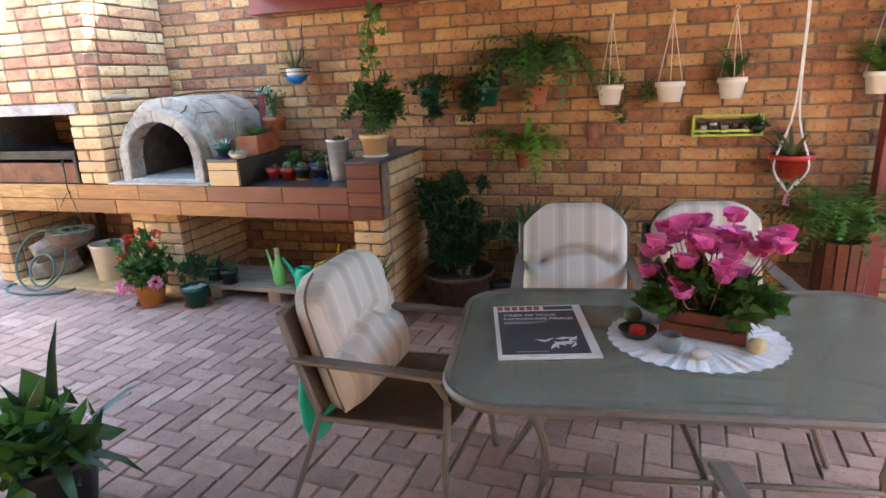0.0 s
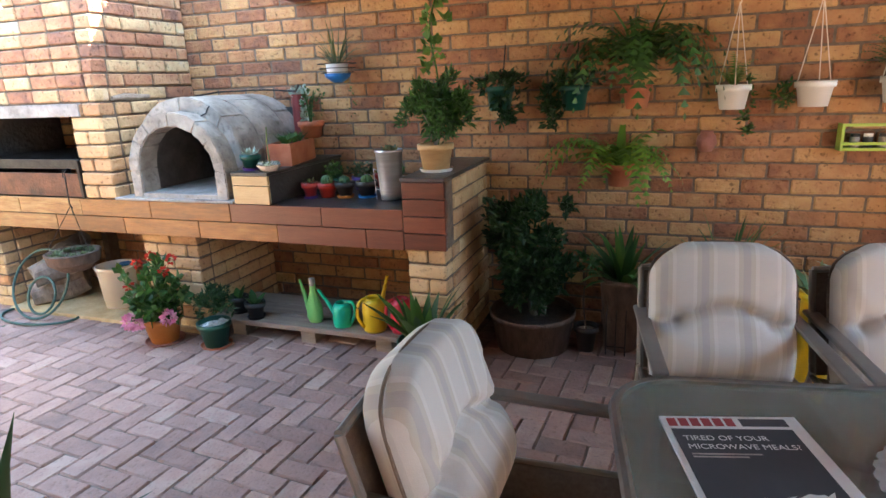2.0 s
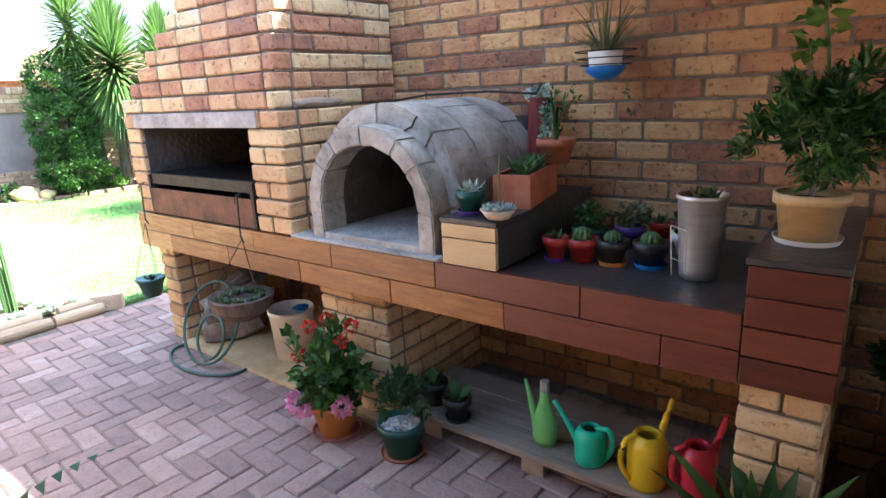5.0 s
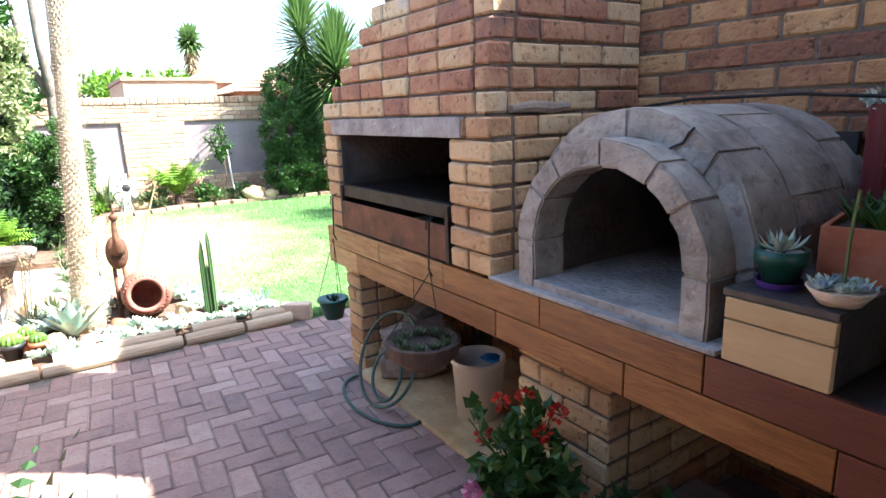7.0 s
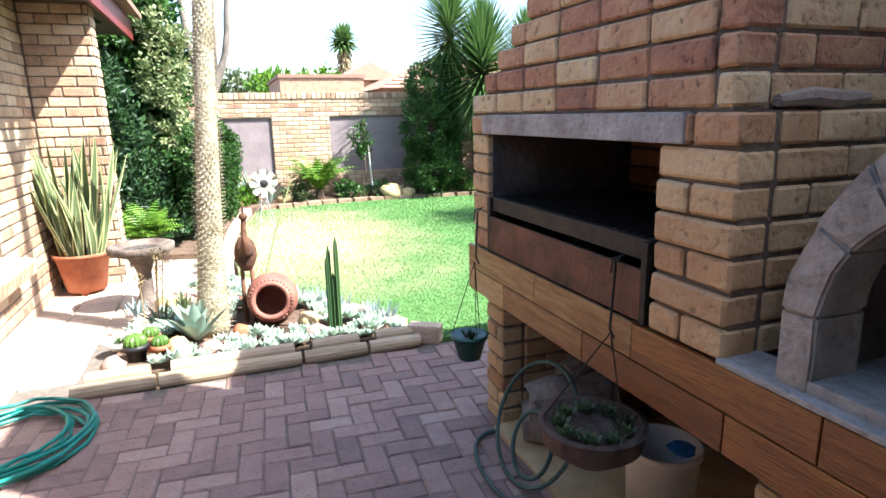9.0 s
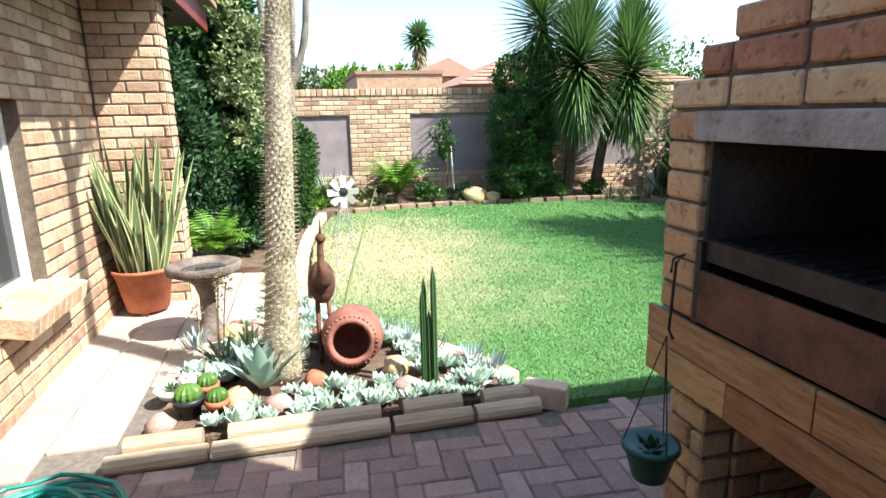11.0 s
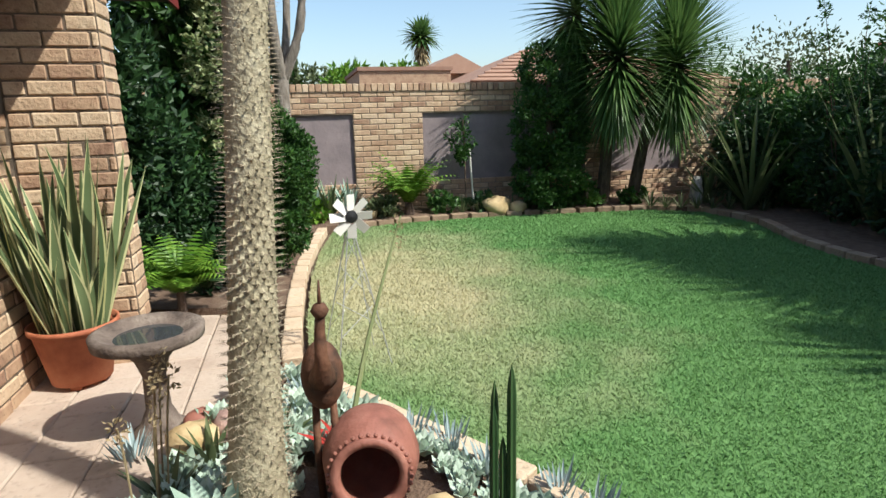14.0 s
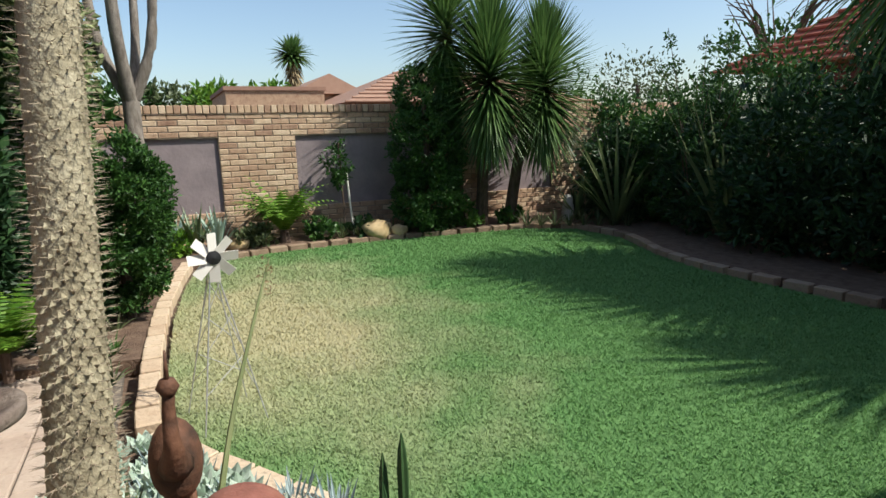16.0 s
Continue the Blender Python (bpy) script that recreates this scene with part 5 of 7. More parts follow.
# ---- on the worktop ----
aloe = potted("striped_ceramic_pot", (-1.63, 3.60, 1.029), 0.088, 0.135, M["paleplank"], "pale ribbed ceramic pot with a bushy geranium", saucer=M["wpot"], taper=0.8)
bushy(aloe, 71, [(0.03, 0.02, 0.27, 0.23, 0.17, 0.10), (0.02, 0.02, 0.36, 0.16, 0.12, 0.11)], 2600, 0.045, M["leaf"], 0.3)
stems(aloe, 70, 9, 0.22, 0.005, 0.12, M["bark"], 0.6)
part("climber_stem", tube(curve_pts([(0, 0.04, 0.12), (0.0, 0.08, 0.45), (-0.03, 0.06, 0.70), (0.02, 0.06, 0.88)], 12), 0.005, 5), M["leaf"], aloe)
bushy(aloe, 72, [(-0.03, 0.06, 0.58, 0.08, 0.05, 0.10), (0.0, 0.06, 0.74, 0.06, 0.05, 0.08), (0.02, 0.06, 0.88, 0.03, 0.03, 0.05)], 80, 0.055, M["fern"], 0.9, name="climber_leaves")
stl = thing("steel_bin_planter", (-1.93, 3.66, 0.86), "tall tapered brushed-steel planter with succulents", "planter")
part("body", lathe([(0.001, 0), (0.058, 0), (0.06, 0.03), (0.074, 0.26), (0.079, 0.262), (0.079, 0.275), (0.072, 0.275), (0.068, 0.22)]), M["steel"], stl, smooth=True)
part("soil", lathe([(0.001, 0.25), (0.071, 0.25)]), M["soil"], stl)
part("wire_handle", joined(tube([(-0.075, -0.03, 0.0), (-0.085, -0.03, 0.17)], 0.002, 5), tube([(-0.02, -0.075, 0.0), (-0.02, -0.09, 0.17)], 0.002, 5), tube([(-0.085, -0.03, 0.17), (-0.02, -0.09, 0.17)], 0.002, 5), tube([(-0.08, -0.03, 0.06), (-0.02, -0.08, 0.06)], 0.002, 5)), M["steel"], stl, "thin wire stand")
part("succulent", rosette(3, 16, 0.07, 0.022), M["olive"], stl).location = (0.01, 0, 0.25)
plt = thing("terracotta_trough", (-2.645, 3.80, 1.041), "long terracotta trough with leggy succulents", "planter", turn=12)
part("trough", boxes((-0.075, 0.075, -0.20, -0.188, 0, 0.13), (-0.075, 0.075, 0.188, 0.20, 0, 0.13), (-0.075, -0.063, -0.188, 0.188, 0, 0.13), (0.063, 0.075, -0.188, 0.188, 0, 0.13), (-0.063, 0.063, -0.188, 0.188, 0, 0.015), bevel=0.003), M["terra"], plt)
part("soil", boxes((-0.062, 0.062, -0.187, 0.187, 0.016, 0.115)), M["soil"], plt)
for i in range(9):
    sv2, sf2 = [], []
    rr = random.Random(80 + i)
    for k in range(9):
        a = k * 2.4
        blade(sv2, sf2, (0, 0, 0), (math.cos(a), math.sin(a), 1.1), 0.09 * rr.uniform(0.7, 1.2), 0.014, 0.3, 3, 0.5)
    part("succulent", (sv2, sf2), M["leaf"], plt).location = (rr.uniform(-0.04, 0.04), -0.17 + 0.042 * i, 0.115)
tp = potted("terracotta_pot", (-2.60, 3.97, 1.175), 0.075, 0.10, M["terra"], "terracotta pot with an upright branching succulent", group="pots on the worktop")
stems(tp, 82, 5, 0.22, 0.008, 0.08, M["leaf"], 0.25)
bushy(tp, 83, [(0, 0, 0.22, 0.04, 0.03, 0.10)], 60, 0.03, M["leaf"])
rc = thing("burgundy_pipe_planter", (-2.745, 4.09, 1.041), "tall burgundy pipe planter with trailing succulents", "planter")
part("pipe", lathe([(0.001, 0), (0.05, 0), (0.05, 0.40), (0.044, 0.40), (0.044, 0.36), (0.001, 0.36)], 20), M["fascia"], rc, smooth=False)
bushy(rc, 84, [(0, 0, 0.41, 0.07, 0.05, 0.03), (0.05, -0.03, 0.30, 0.015, 0.015, 0.09)], 260, 0.028, M["succ"], 0.7)
gp = potted("green_pot", (-2.70, 3.47, 1.041), 0.05, 0.082, M["gpot"], "small dark green pot with a spiky haworthia", saucer=M["purple"], group="pots on the worktop")
part("rosette", rosette(5, 26, 0.075, 0.008, rise=1.0), M["succ"], gp).location = (0, 0, 0.07)
pebbles(gp, 6, 12, 0.04, 0.08, 0.012)
wb = thing("shallow_bowl", (-2.56, 3.44, 1.041), "shallow cream bowl of pale rosettes", "bowl")
part("bowl", lathe([(0.001, 0), (0.04, 0), (0.066, 0.035), (0.062, 0.036), (0.05, 0.02), (0.001, 0.02)]), M["kerb"], wb, smooth=True)
for i in range(6):
    part("rosette", rosette(90 + i, 18, 0.034, 0.010), M["succ" if i % 2 else "bluefin"], wb).location = (0.04 * math.cos(i * 1.05), 0.04 * math.sin(i * 1.05), 0.028)
part("bloom_stalk", tube(curve_pts([(0.0, 0.01, 0.03), (0.005, 0.0, 0.15), (0.012, 0.0, 0.24)], 6), 0.004, 5), M["cream"], wb)
for (x, y, r, mt, sc, kind, lb) in ((-2.42, 3.61, 0.042, "redpot", "purple", 0, "small red pot with spiky seedlings"), (-2.335, 3.66, 0.055, "redpot", None, 1, "red pot with pebbles and a barrel cactus"), (-2.22, 3.66, 0.05, "black", "orange", 1, "black pot with a round cactus on an orange saucer"), (-2.095, 3.69, 0.055, "black", "blue", 1, "black pot with cacti on a blue saucer"), (-2.39, 3.84, 0.06, "gpot", None, 2, "low green pot with jade stems"), (-2.25, 3.92, 0.05, "purple", None, 2, "purple-leaved plant in a dark pot"), (-2.16, 4.02, 0.04, "redpot", None, 0, "small red pot at the wall"), (-2.02, 3.90, 0.06, "wpot", None, 2, "white pot with dense green tufts")):
    pt = potted("cactus_pot", (x, y, 0.86), r, 0.085, M[mt], lb, saucer=M[sc] if sc else None, group="pots on the worktop")
    if kind == 0:
        part("spiky_rosette", rosette(int(x * -100), 18, 0.06, 0.007, rise=1.1), M["leaf"], pt).location = (0, 0, 0.07)
    elif kind == 1:
        pebbles(pt, int(x * -77), 14, r * 0.8, 0.078, 0.010)
        cv = []
        for j in range(9):
            for k in range(24):
                a, b = 2 * math.pi * k / 24, math.pi * j / 8 - math.pi / 2
                q = r * 0.62 * (1 + (0.10 if k % 2 else -0.06)) * math.cos(b)
                cv.append(Vector((q * math.cos(a), q * math.sin(a), 0.095 + r * 0.6 * math.sin(b))))
        part("cactus", (cv, [(j * 24 + k, j * 24 + (k + 1) % 24, (j + 1) * 24 + (k + 1) % 24, (j + 1) * 24 + k) for j in range(8) for k in range(24)]), M["cactus"], pt)
    else:
        bushy(pt, int(x * -55), [(0, 0, 0.12, 0.06, 0.05, 0.05)], 180, 0.03, M["leaf"] if mt != "purple" else M["olive"], 0.6)
# blue and white bowl in its wire cradle
bb = thing("hanging_blue_bowl", (-2.42, 4.04, 1.50), "white pot in a blue bowl in a wire wall cradle", "hanging pot")
part("bowl", lathe([(0.001, 0), (0.03, 0.0), (0.075, 0.035), (0.082, 0.055), (0.076, 0.055), (0.001, 0.03)]), M["blue"], bb, "blue plastic bowl", smooth=True)
part("pot", lathe([(0.06, 0.03), (0.068, 0.11), (0.062, 0.11), (0.001, 0.10)]), M["wpot"], bb, "white plastic pot", smooth=True)
for zz, rr in ((0.06, 0.10), (0.085, 0.112), (0.112, 0.118)):
    part("wire_ring", tube([(rr * math.cos(a * 0.26), rr * math.sin(a * 0.26), zz) for a in range(24)], 0.0025, 5, True), M["iron"], bb)
part("wall_hook", tube(curve_pts([(0, 0.118, 0.11), (0, 0.14, 0.25), (0, 0.155, 0.45)], 8), 0.003, 5), M["iron"], bb)
strap_plant(bb, 91, 46, 0.30, 0.008, 0.10, M["olive"], 1.1, 1.6)
stems(bb, 92, 5, 0.14, 0.008, 0.09, M["dry"], 0.2)
bushy(bb, 93, [(-0.12, -0.03, -0.08, 0.02, 0.02, 0.10), (0.10, -0.03, -0.10, 0.02, 0.02, 0.10)], 60, 0.02, M["leaf"])

# ---- under the worktop ----
lowsh = thing("low_plank_shelf", (0, 0, 0), "low weathered plank shelf on timber blocks", "shelf")
for i in range(3):
    part("plank", boxes((-3.14, -1.77, 3.44 + 0.16 * i, 3.592 + 0.16 * i, 0.085, 0.115), bevel=0.004), M["grey_wood"], lowsh)
for x in (-2.95, -2.45, -1.95):
    part("block", boxes((x - 0.05, x + 0.05, 3.47, 3.87, 0.0, 0.084), bevel=0.005), M["grey_wood"], lowsh)


def can_body(ob, r, h, mat, spout, handle):
    part("body", lathe([(0.001, 0), (r * 0.92, 0), (r, 0.02), (r, h * 0.8), (r * 0.7, h), (r * 0.55, h), (r * 0.55, h * 0.9), (r * 0.8, h * 0.75)]), mat, ob, smooth=True)
    part("spout", tube(curve_pts(spout, 10), [0.017, 0.016, 0.015, 0.014, 0.013, 0.012, 0.011, 0.010, 0.010, 0.010, 0.010], 8), mat, ob, smooth=True)
    part("handle", tube(curve_pts(handle, 12), 0.010, 8), mat, ob, smooth=True)


w1 = thing("lime_bottle_sprayer", (-2.43, 3.54, 0.115), "translucent lime watering bottle with a long spout", "watering can")
part("body", lathe([(0.001, 0), (0.04, 0), (0.052, 0.03), (0.05, 0.10), (0.022, 0.19), (0.018, 0.23), (0.02, 0.24)], m=Matrix.Diagonal((1, 0.7, 1, 1))), M["lime"], w1, smooth=True)
part("spout", tube([(-0.03, 0, 0.06), (-0.055, 0, 0.15), (-0.085, 0, 0.26)], [0.022, 0.014, 0.006], 8), M["lime"], w1)
part("neck", lathe([(0.018, 0.23), (0.018, 0.275), (0.001, 0.28)], 12), M["concrete"], w1, "clear cap")
w2 = thing("mint_watering_can", (-2.235, 3.53, 0.115), "mint-green watering can with a slanting spout", "watering can")
can_body(w2, 0.058, 0.145, M["mint"], [(-0.04, 0, 0.05), (-0.09, 0, 0.13), (-0.15, 0, 0.21)], [(0.02, 0, 0.145), (0.07, 0, 0.15), (0.085, 0, 0.09), (0.055, 0, 0.02)])
w3 = thing("yellow_watering_can", (-2.02, 3.52, 0.115), "tall yellow watering can", "watering can")
can_body(w3, 0.068, 0.20, M["yellow"], [(0.02, 0.05, 0.12), (0.03, 0.09, 0.22), (0.05, 0.10, 0.30)], [(-0.03, -0.03, 0.20), (-0.06, -0.06, 0.18), (-0.07, -0.07, 0.10), (-0.04, -0.055, 0.03)])
w4 = thing("red_watering_can", (-1.86, 3.54, 0.115), "crimson watering can with a raised spout", "watering can")
can_body(w4, 0.062, 0.20, M["crimson"], [(0.03, 0.04, 0.12), (0.05, 0.06, 0.22), (0.07, 0.06, 0.30)], [(-0.03, -0.03, 0.20), (-0.06, -0.05, 0.18), (-0.065, -0.06, 0.10), (-0.04, -0.045, 0.03)])
for x, y, s in ((-3.0, 3.56, 1), (-2.83, 3.50, 2)):
    b = potted("black_seedling_pot", (x, y, 0.115), 0.055, 0.10, M["black"], "black plastic pot with a single seedling", saucer=M["black"], group="seedling pots on the low shelf")
    strap_plant(b, 100 + s, 4, 0.11, 0.05, 0.085, M["leaf"], 0.8, 1.0)
og = potted("orange_pot", (-3.355, 3.27, 0.0), 0.115, 0.165, M["orange"], "orange pot of grey-green geranium with scarlet and pink blooms", saucer=M["clay"], taper=0.68)
stems(og, 104, 16, 0.34, 0.006, 0.12, M["leaf"], 0.7)
bushy(og, 105, [(0, 0, 0.36, 0.20, 0.16, 0.15), (0.02, -0.03, 0.24, 0.14, 0.12, 0.08)], 700, 0.055, M["leaf"], 0.75)


def flower_head(ob, at, r, n, mat, name):
    rr = random.Random(int(at[0] * 999) + n)
    v, f = [], []
    for _ in range(n):
        d = rnd_dir(rr, 0.2)
        leaf(v, f, Vector(at) + d * r * 0.5, d, r * 0.8, 0.9, rr)
    part(name, (v, f), mat, ob)


for at in ((-0.13, -0.12, 0.16), (0.14, -0.08, 0.20), (-0.05, -0.14, 0.17)):
    flower_head(og, at, 0.045, 60, M["palepink"], "pink_bloom")
for at in ((-0.10, -0.02, 0.50), (-0.02, 0.02, 0.54), (0.08, 0.0, 0.46), (-0.16, -0.05, 0.36), (0.10, 0.05, 0.52)):
    flower_head(og, at, 0.03, 26, M["redfl"], "scarlet_bloom")
dg = potted("dark_green_pot", (-2.985, 3.30, 0.0), 0.092, 0.15, M["gpot"], "dark green pot with pebbles and a feathery shrub", saucer=M["terra"], soil="pebble")
pebbles(dg, 9, 40, 0.08, 0.135, 0.016)
bushy(dg, 106, [(0, 0.02, 0.27, 0.13, 0.11, 0.10)], 900, 0.035, M["darkleaf"], 0.35)
lp = potted("painted_lily_tub", (-1.62, 3.27, 0.0), 0.128, 0.205, M["gpot"], "dark green tub painted with yellow daisies, pebbles and lily leaves", soil="pebble", saucer=M["black"], taper=0.78)
pebbles(lp, 10, 80, 0.112, 0.188, 0.019)
strap_plant(lp, 107, 24, 0.36, 0.062, 0.18, M["leaf"], 0.75, 0.7, r=0.04)
for k in range(9):
    a = k * 0.698 + 0.2
    pm = Matrix.Rotation(a, 4, "Z") @ pose(0.1195, 0, 0.105, 0, 83, 0)
    part("painted_daisy", joined(*[lathe([(0.001, 0.002), (0.0085, 0.001), (0.0085, -0.004)], 8, at=(0.0145 * math.cos(j * 1.257), 0.0145 * math.sin(j * 1.257), 0), m=pm) for j in range(5)]), M["yellow"], lp, "yellow painted daisy")
    part("daisy_eye", lathe([(0.001, 0.004), (0.006, 0.003), (0.006, -0.004)], 8, m=pm), M["black"], lp)
slab2 = tagged(part("concrete_slab", boxes((-4.94, -3.2, 3.40, 4.19, -0.01, 0.025), bevel=0.006), M["stone_y"]), "sandy concrete slab under the worktop", "slab", kind="structure")
bkt = thing("white_bucket", (-4.13, 3.66, 0.026), "grimy white plastic bucket with a blue rag on top", "bucket")
part("body", lathe([(0.001, 0), (0.105, 0), (0.125, 0.27), (0.132, 0.275), (0.132, 0.30), (0.122, 0.30), (0.112, 0.05), (0.001, 0.05)]), M["wpot"], bkt, smooth=True)
part("rag", rocks(bmesh.new(), random.Random(2), (0.05, 0.04, 0.295), 0.055, 0.3), M["blue"], bkt, "faded blue rag")
bk2 = thing("cream_tub", (-3.80, 3.92, 0.026), "cream plastic tub stacked at the back", "tub")
part("body", lathe([(0.001, 0), (0.11, 0), (0.13, 0.50), (0.12, 0.50), (0.001, 0.45)]), M["wpot"], bk2, smooth=True)
for i, (at, r) in enumerate((((-4.70, 3.62, 0.12), 0.10), ((-4.62, 3.60, 0.29), 0.09), ((-4.82, 3.78, 0.13), 0.11), ((-4.74, 3.78, 0.36), 0.085))):
    lg = thing("firewood_log", at, "weathered split firewood log piled under the worktop", "log", "firewood pile")
    v, f = tube([(-0.03, -0.17, 0), (0.0, -0.06, 0.01), (0.02, 0.06, -0.01), (0.03, 0.18, 0.0)], [r * 0.85, r, r * 0.95, r * 0.8], 11)
    v = [p * (1 + 0.18 * noise.noise(p * 9 + Vector((i * 5, 0, 0)))) for p in v]
    part("log", (v, f), M["bark"], lg, smooth=False).matrix_basis = pose(0, 0, 0, 10, 0, 20 * i - 30)
hoser = thing("hose_hoop", (-4.56, 3.40, 0.0), "faded green garden hose propped in loops against the firewood", "hose")
part("loop", tube([(0.26 * math.cos(a * 0.196), 0.03 * math.sin(a * 0.196) + 0.08 * math.sin(a * 0.196), 0.235 + 0.22 * math.sin(a * 0.196)) for a in range(32)], 0.009, 7, True), M["hosedark"], hoser)
part("loop", tube([(0.03 + 0.13 * math.cos(a * 0.196), -0.03 + 0.05 * math.sin(a * 0.196), 0.16 + 0.12 * math.sin(a * 0.196)) for a in range(32)], 0.009, 7, True), M["hosedark"], hoser)
part("loop", tube([(-0.02 + 0.33 * math.cos(a * 0.196), -0.03 + 0.17 * math.sin(a * 0.196), 0.012) for a in range(32)], 0.009, 7, True), M["hosedark"], hoser)
bas = thing("bark_hanging_basket", (-4.05, 3.31, 0.40), "shallow bark hanging basket of dry succulents", "hanging basket")
part("basket", lathe([(0.001, 0), (0.08, 0.005), (0.15, 0.06), (0.165, 0.125), (0.15, 0.13), (0.10, 0.10), (0.001, 0.10)], 26), M["brownbark"], bas)
for i in range(9):
    part("rosette", rosette(110 + i, 14, 0.05, 0.014), M["olive"], bas).location = (0.10 * math.cos(i * 0.7), 0.10 * math.sin(i * 0.7), 0.10)
for k in range(3):
    part("wire", tube([(0.15 * math.cos(k * 2.1), 0.15 * math.sin(k * 2.1), 0.13), (0.03, 0.03, 0.42)], 0.0025, 5), M["iron"], bas)
gh = thing("green_hanging_pot", (-4.99, 3.30, 0.36), "dark green plastic pot hanging by wires from the worktop", "hanging pot")
part("pot", lathe([(0.001, 0), (0.05, 0), (0.078, 0.10), (0.086, 0.10), (0.086, 0.115), (0.075, 0.115), (0.001, 0.09)]), M["gpot"], gh, smooth=True)
part("succulent", rosette(120, 14, 0.06, 0.014), M["darkleaf"], gh).location = (0.01, 0, 0.09)
for k in range(3):
    part("wire", tube([(0.08 * math.cos(k * 2.1), 0.08 * math.sin(k * 2.1), 0.11), (0.0, 0.03, 0.45)], 0.002, 5), M["iron"], gh)

# ---- planted tubs in the open ----
cr = potted("dark_tub_with_foliage", (-2.02, 1.42, 0), 0.15, 0.24, M["black"], "dark tub with broad leaves and small white flowers")
bushy(cr, 130, [(0, 0, 0.30, 0.17, 0.17, 0.11)], 110, 0.15, M["leaf"], 0.6, name="broad_leaves")
strap_plant(cr, 131, 9, 0.50, 0.05, 0.20, M["darkleaf"], 1.5, 1.5, name="long_leaves")
for at in ((0.06, 0.02, 0.34), (0.12, 0.10, 0.36), (0.0, 0.12, 0.33)):
    flower_head(cr, at, 0.022, 16, M["lace"], "white_bloom")
cy = potted("cycad_tub", (-4.42, 2.02, 0), 0.14, 0.22, M["clay"], "clay tub with stiff feathery cycad fronds")
cy.location = (-3.40, 1.78, 0)
fern_fronds(cy, 133, 14, 0.72, 0.20, M["darkleaf"], 0.9, 0.06, spread=1.0)


# ---- succulent bed ----
for i, (a, b) in enumerate(((1.44, 1.86), (1.87, 2.66), (2.67, 3.06), (3.07, 3.41))):
    for row in range(2):
        p = thing("timber_edging_pole", (-6.075 - 0.085 * row, 0, 0.0), "split pale timber pole edging the succulent bed", "edging", "timber poles round the bed")
        r = 0.043
        part("pole", tube([(0, a + 0.006 + 0.06 * row, 0.032 + 0.032 * row), (0, (a + b) / 2, 0.033 + 0.032 * row), (0, b - 0.004 - 0.03 * row, 0.032 + 0.032 * row)], [r, r * 1.03, r * 0.97], 12), M["pole"], p)
eb = thing("edging_end_block", (-6.13, 3.465, 0), "cream stone block ending the bed edging", "block", turn=-35)
part("block", boxes((-0.05, 0.05, -0.11, 0.11, -0.01, 0.115), bevel=0.012), M["kerb"], eb)


def edging(pts, z, size, group, label, seed, mt="kerb"):
    rg2 = random.Random(seed)
    path = curve_pts([(x, y, 0) for x, y in pts], 220)
    run, last = 0.0, path[0]
    for q in path[1:]:
        run += (q - last).length
        if run > size[0] + 0.008:
            d = (q - last).normalized()
            k = thing("edging_brick", (q.x, q.y, z), label, "edging brick", group, turn=math.degrees(math.atan2(d.y, d.x)) + rg2.uniform(-3, 3))
            o = new("brick", brick_mesh(size[0] * rg2.choice((0.95, 1.0)), size[1], size[2], rg2.randrange(3), M[mt]))
            o.parent, o.location = k, (0, 0, size[2] / 2)
            run = 0.0
        last = q


edging([(-6.25, 3.43), (-6.7, 3.20), (-7.4, 2.72), (-8.02, 2.32)], -0.01, (0.215, 0.11, 0.085), "cream bricks edging the bed", "cream brick edging between bed and lawn", 1)
edging([(-8.0, 2.26), (-9.0, 2.27), (-10.2, 2.33), (-11.3, 2.46), (-12.3, 2.62)], -0.01, (0.225, 0.12, 0.10), "cream bricks edging the lawn", "cream brick edging along the lawn", 2)
# far border run, its bricks coloured dark to read as shaded
edging([(-12.42, 2.66), (-12.66, 3.6), (-12.72, 4.8), (-12.56, 6.2), (-12.42, 7.3), (-11.95, 7.93), (-11.0, 7.98), (-10.0, 7.58), (-9.2, 7.43), (-8.0, 7.48), (-6.0, 7.7)], -0.01, (0.236, 0.12, 0.085), "bricks edging the far border", "brick edging of the far border, toned down for shade", 3, "darkedge")

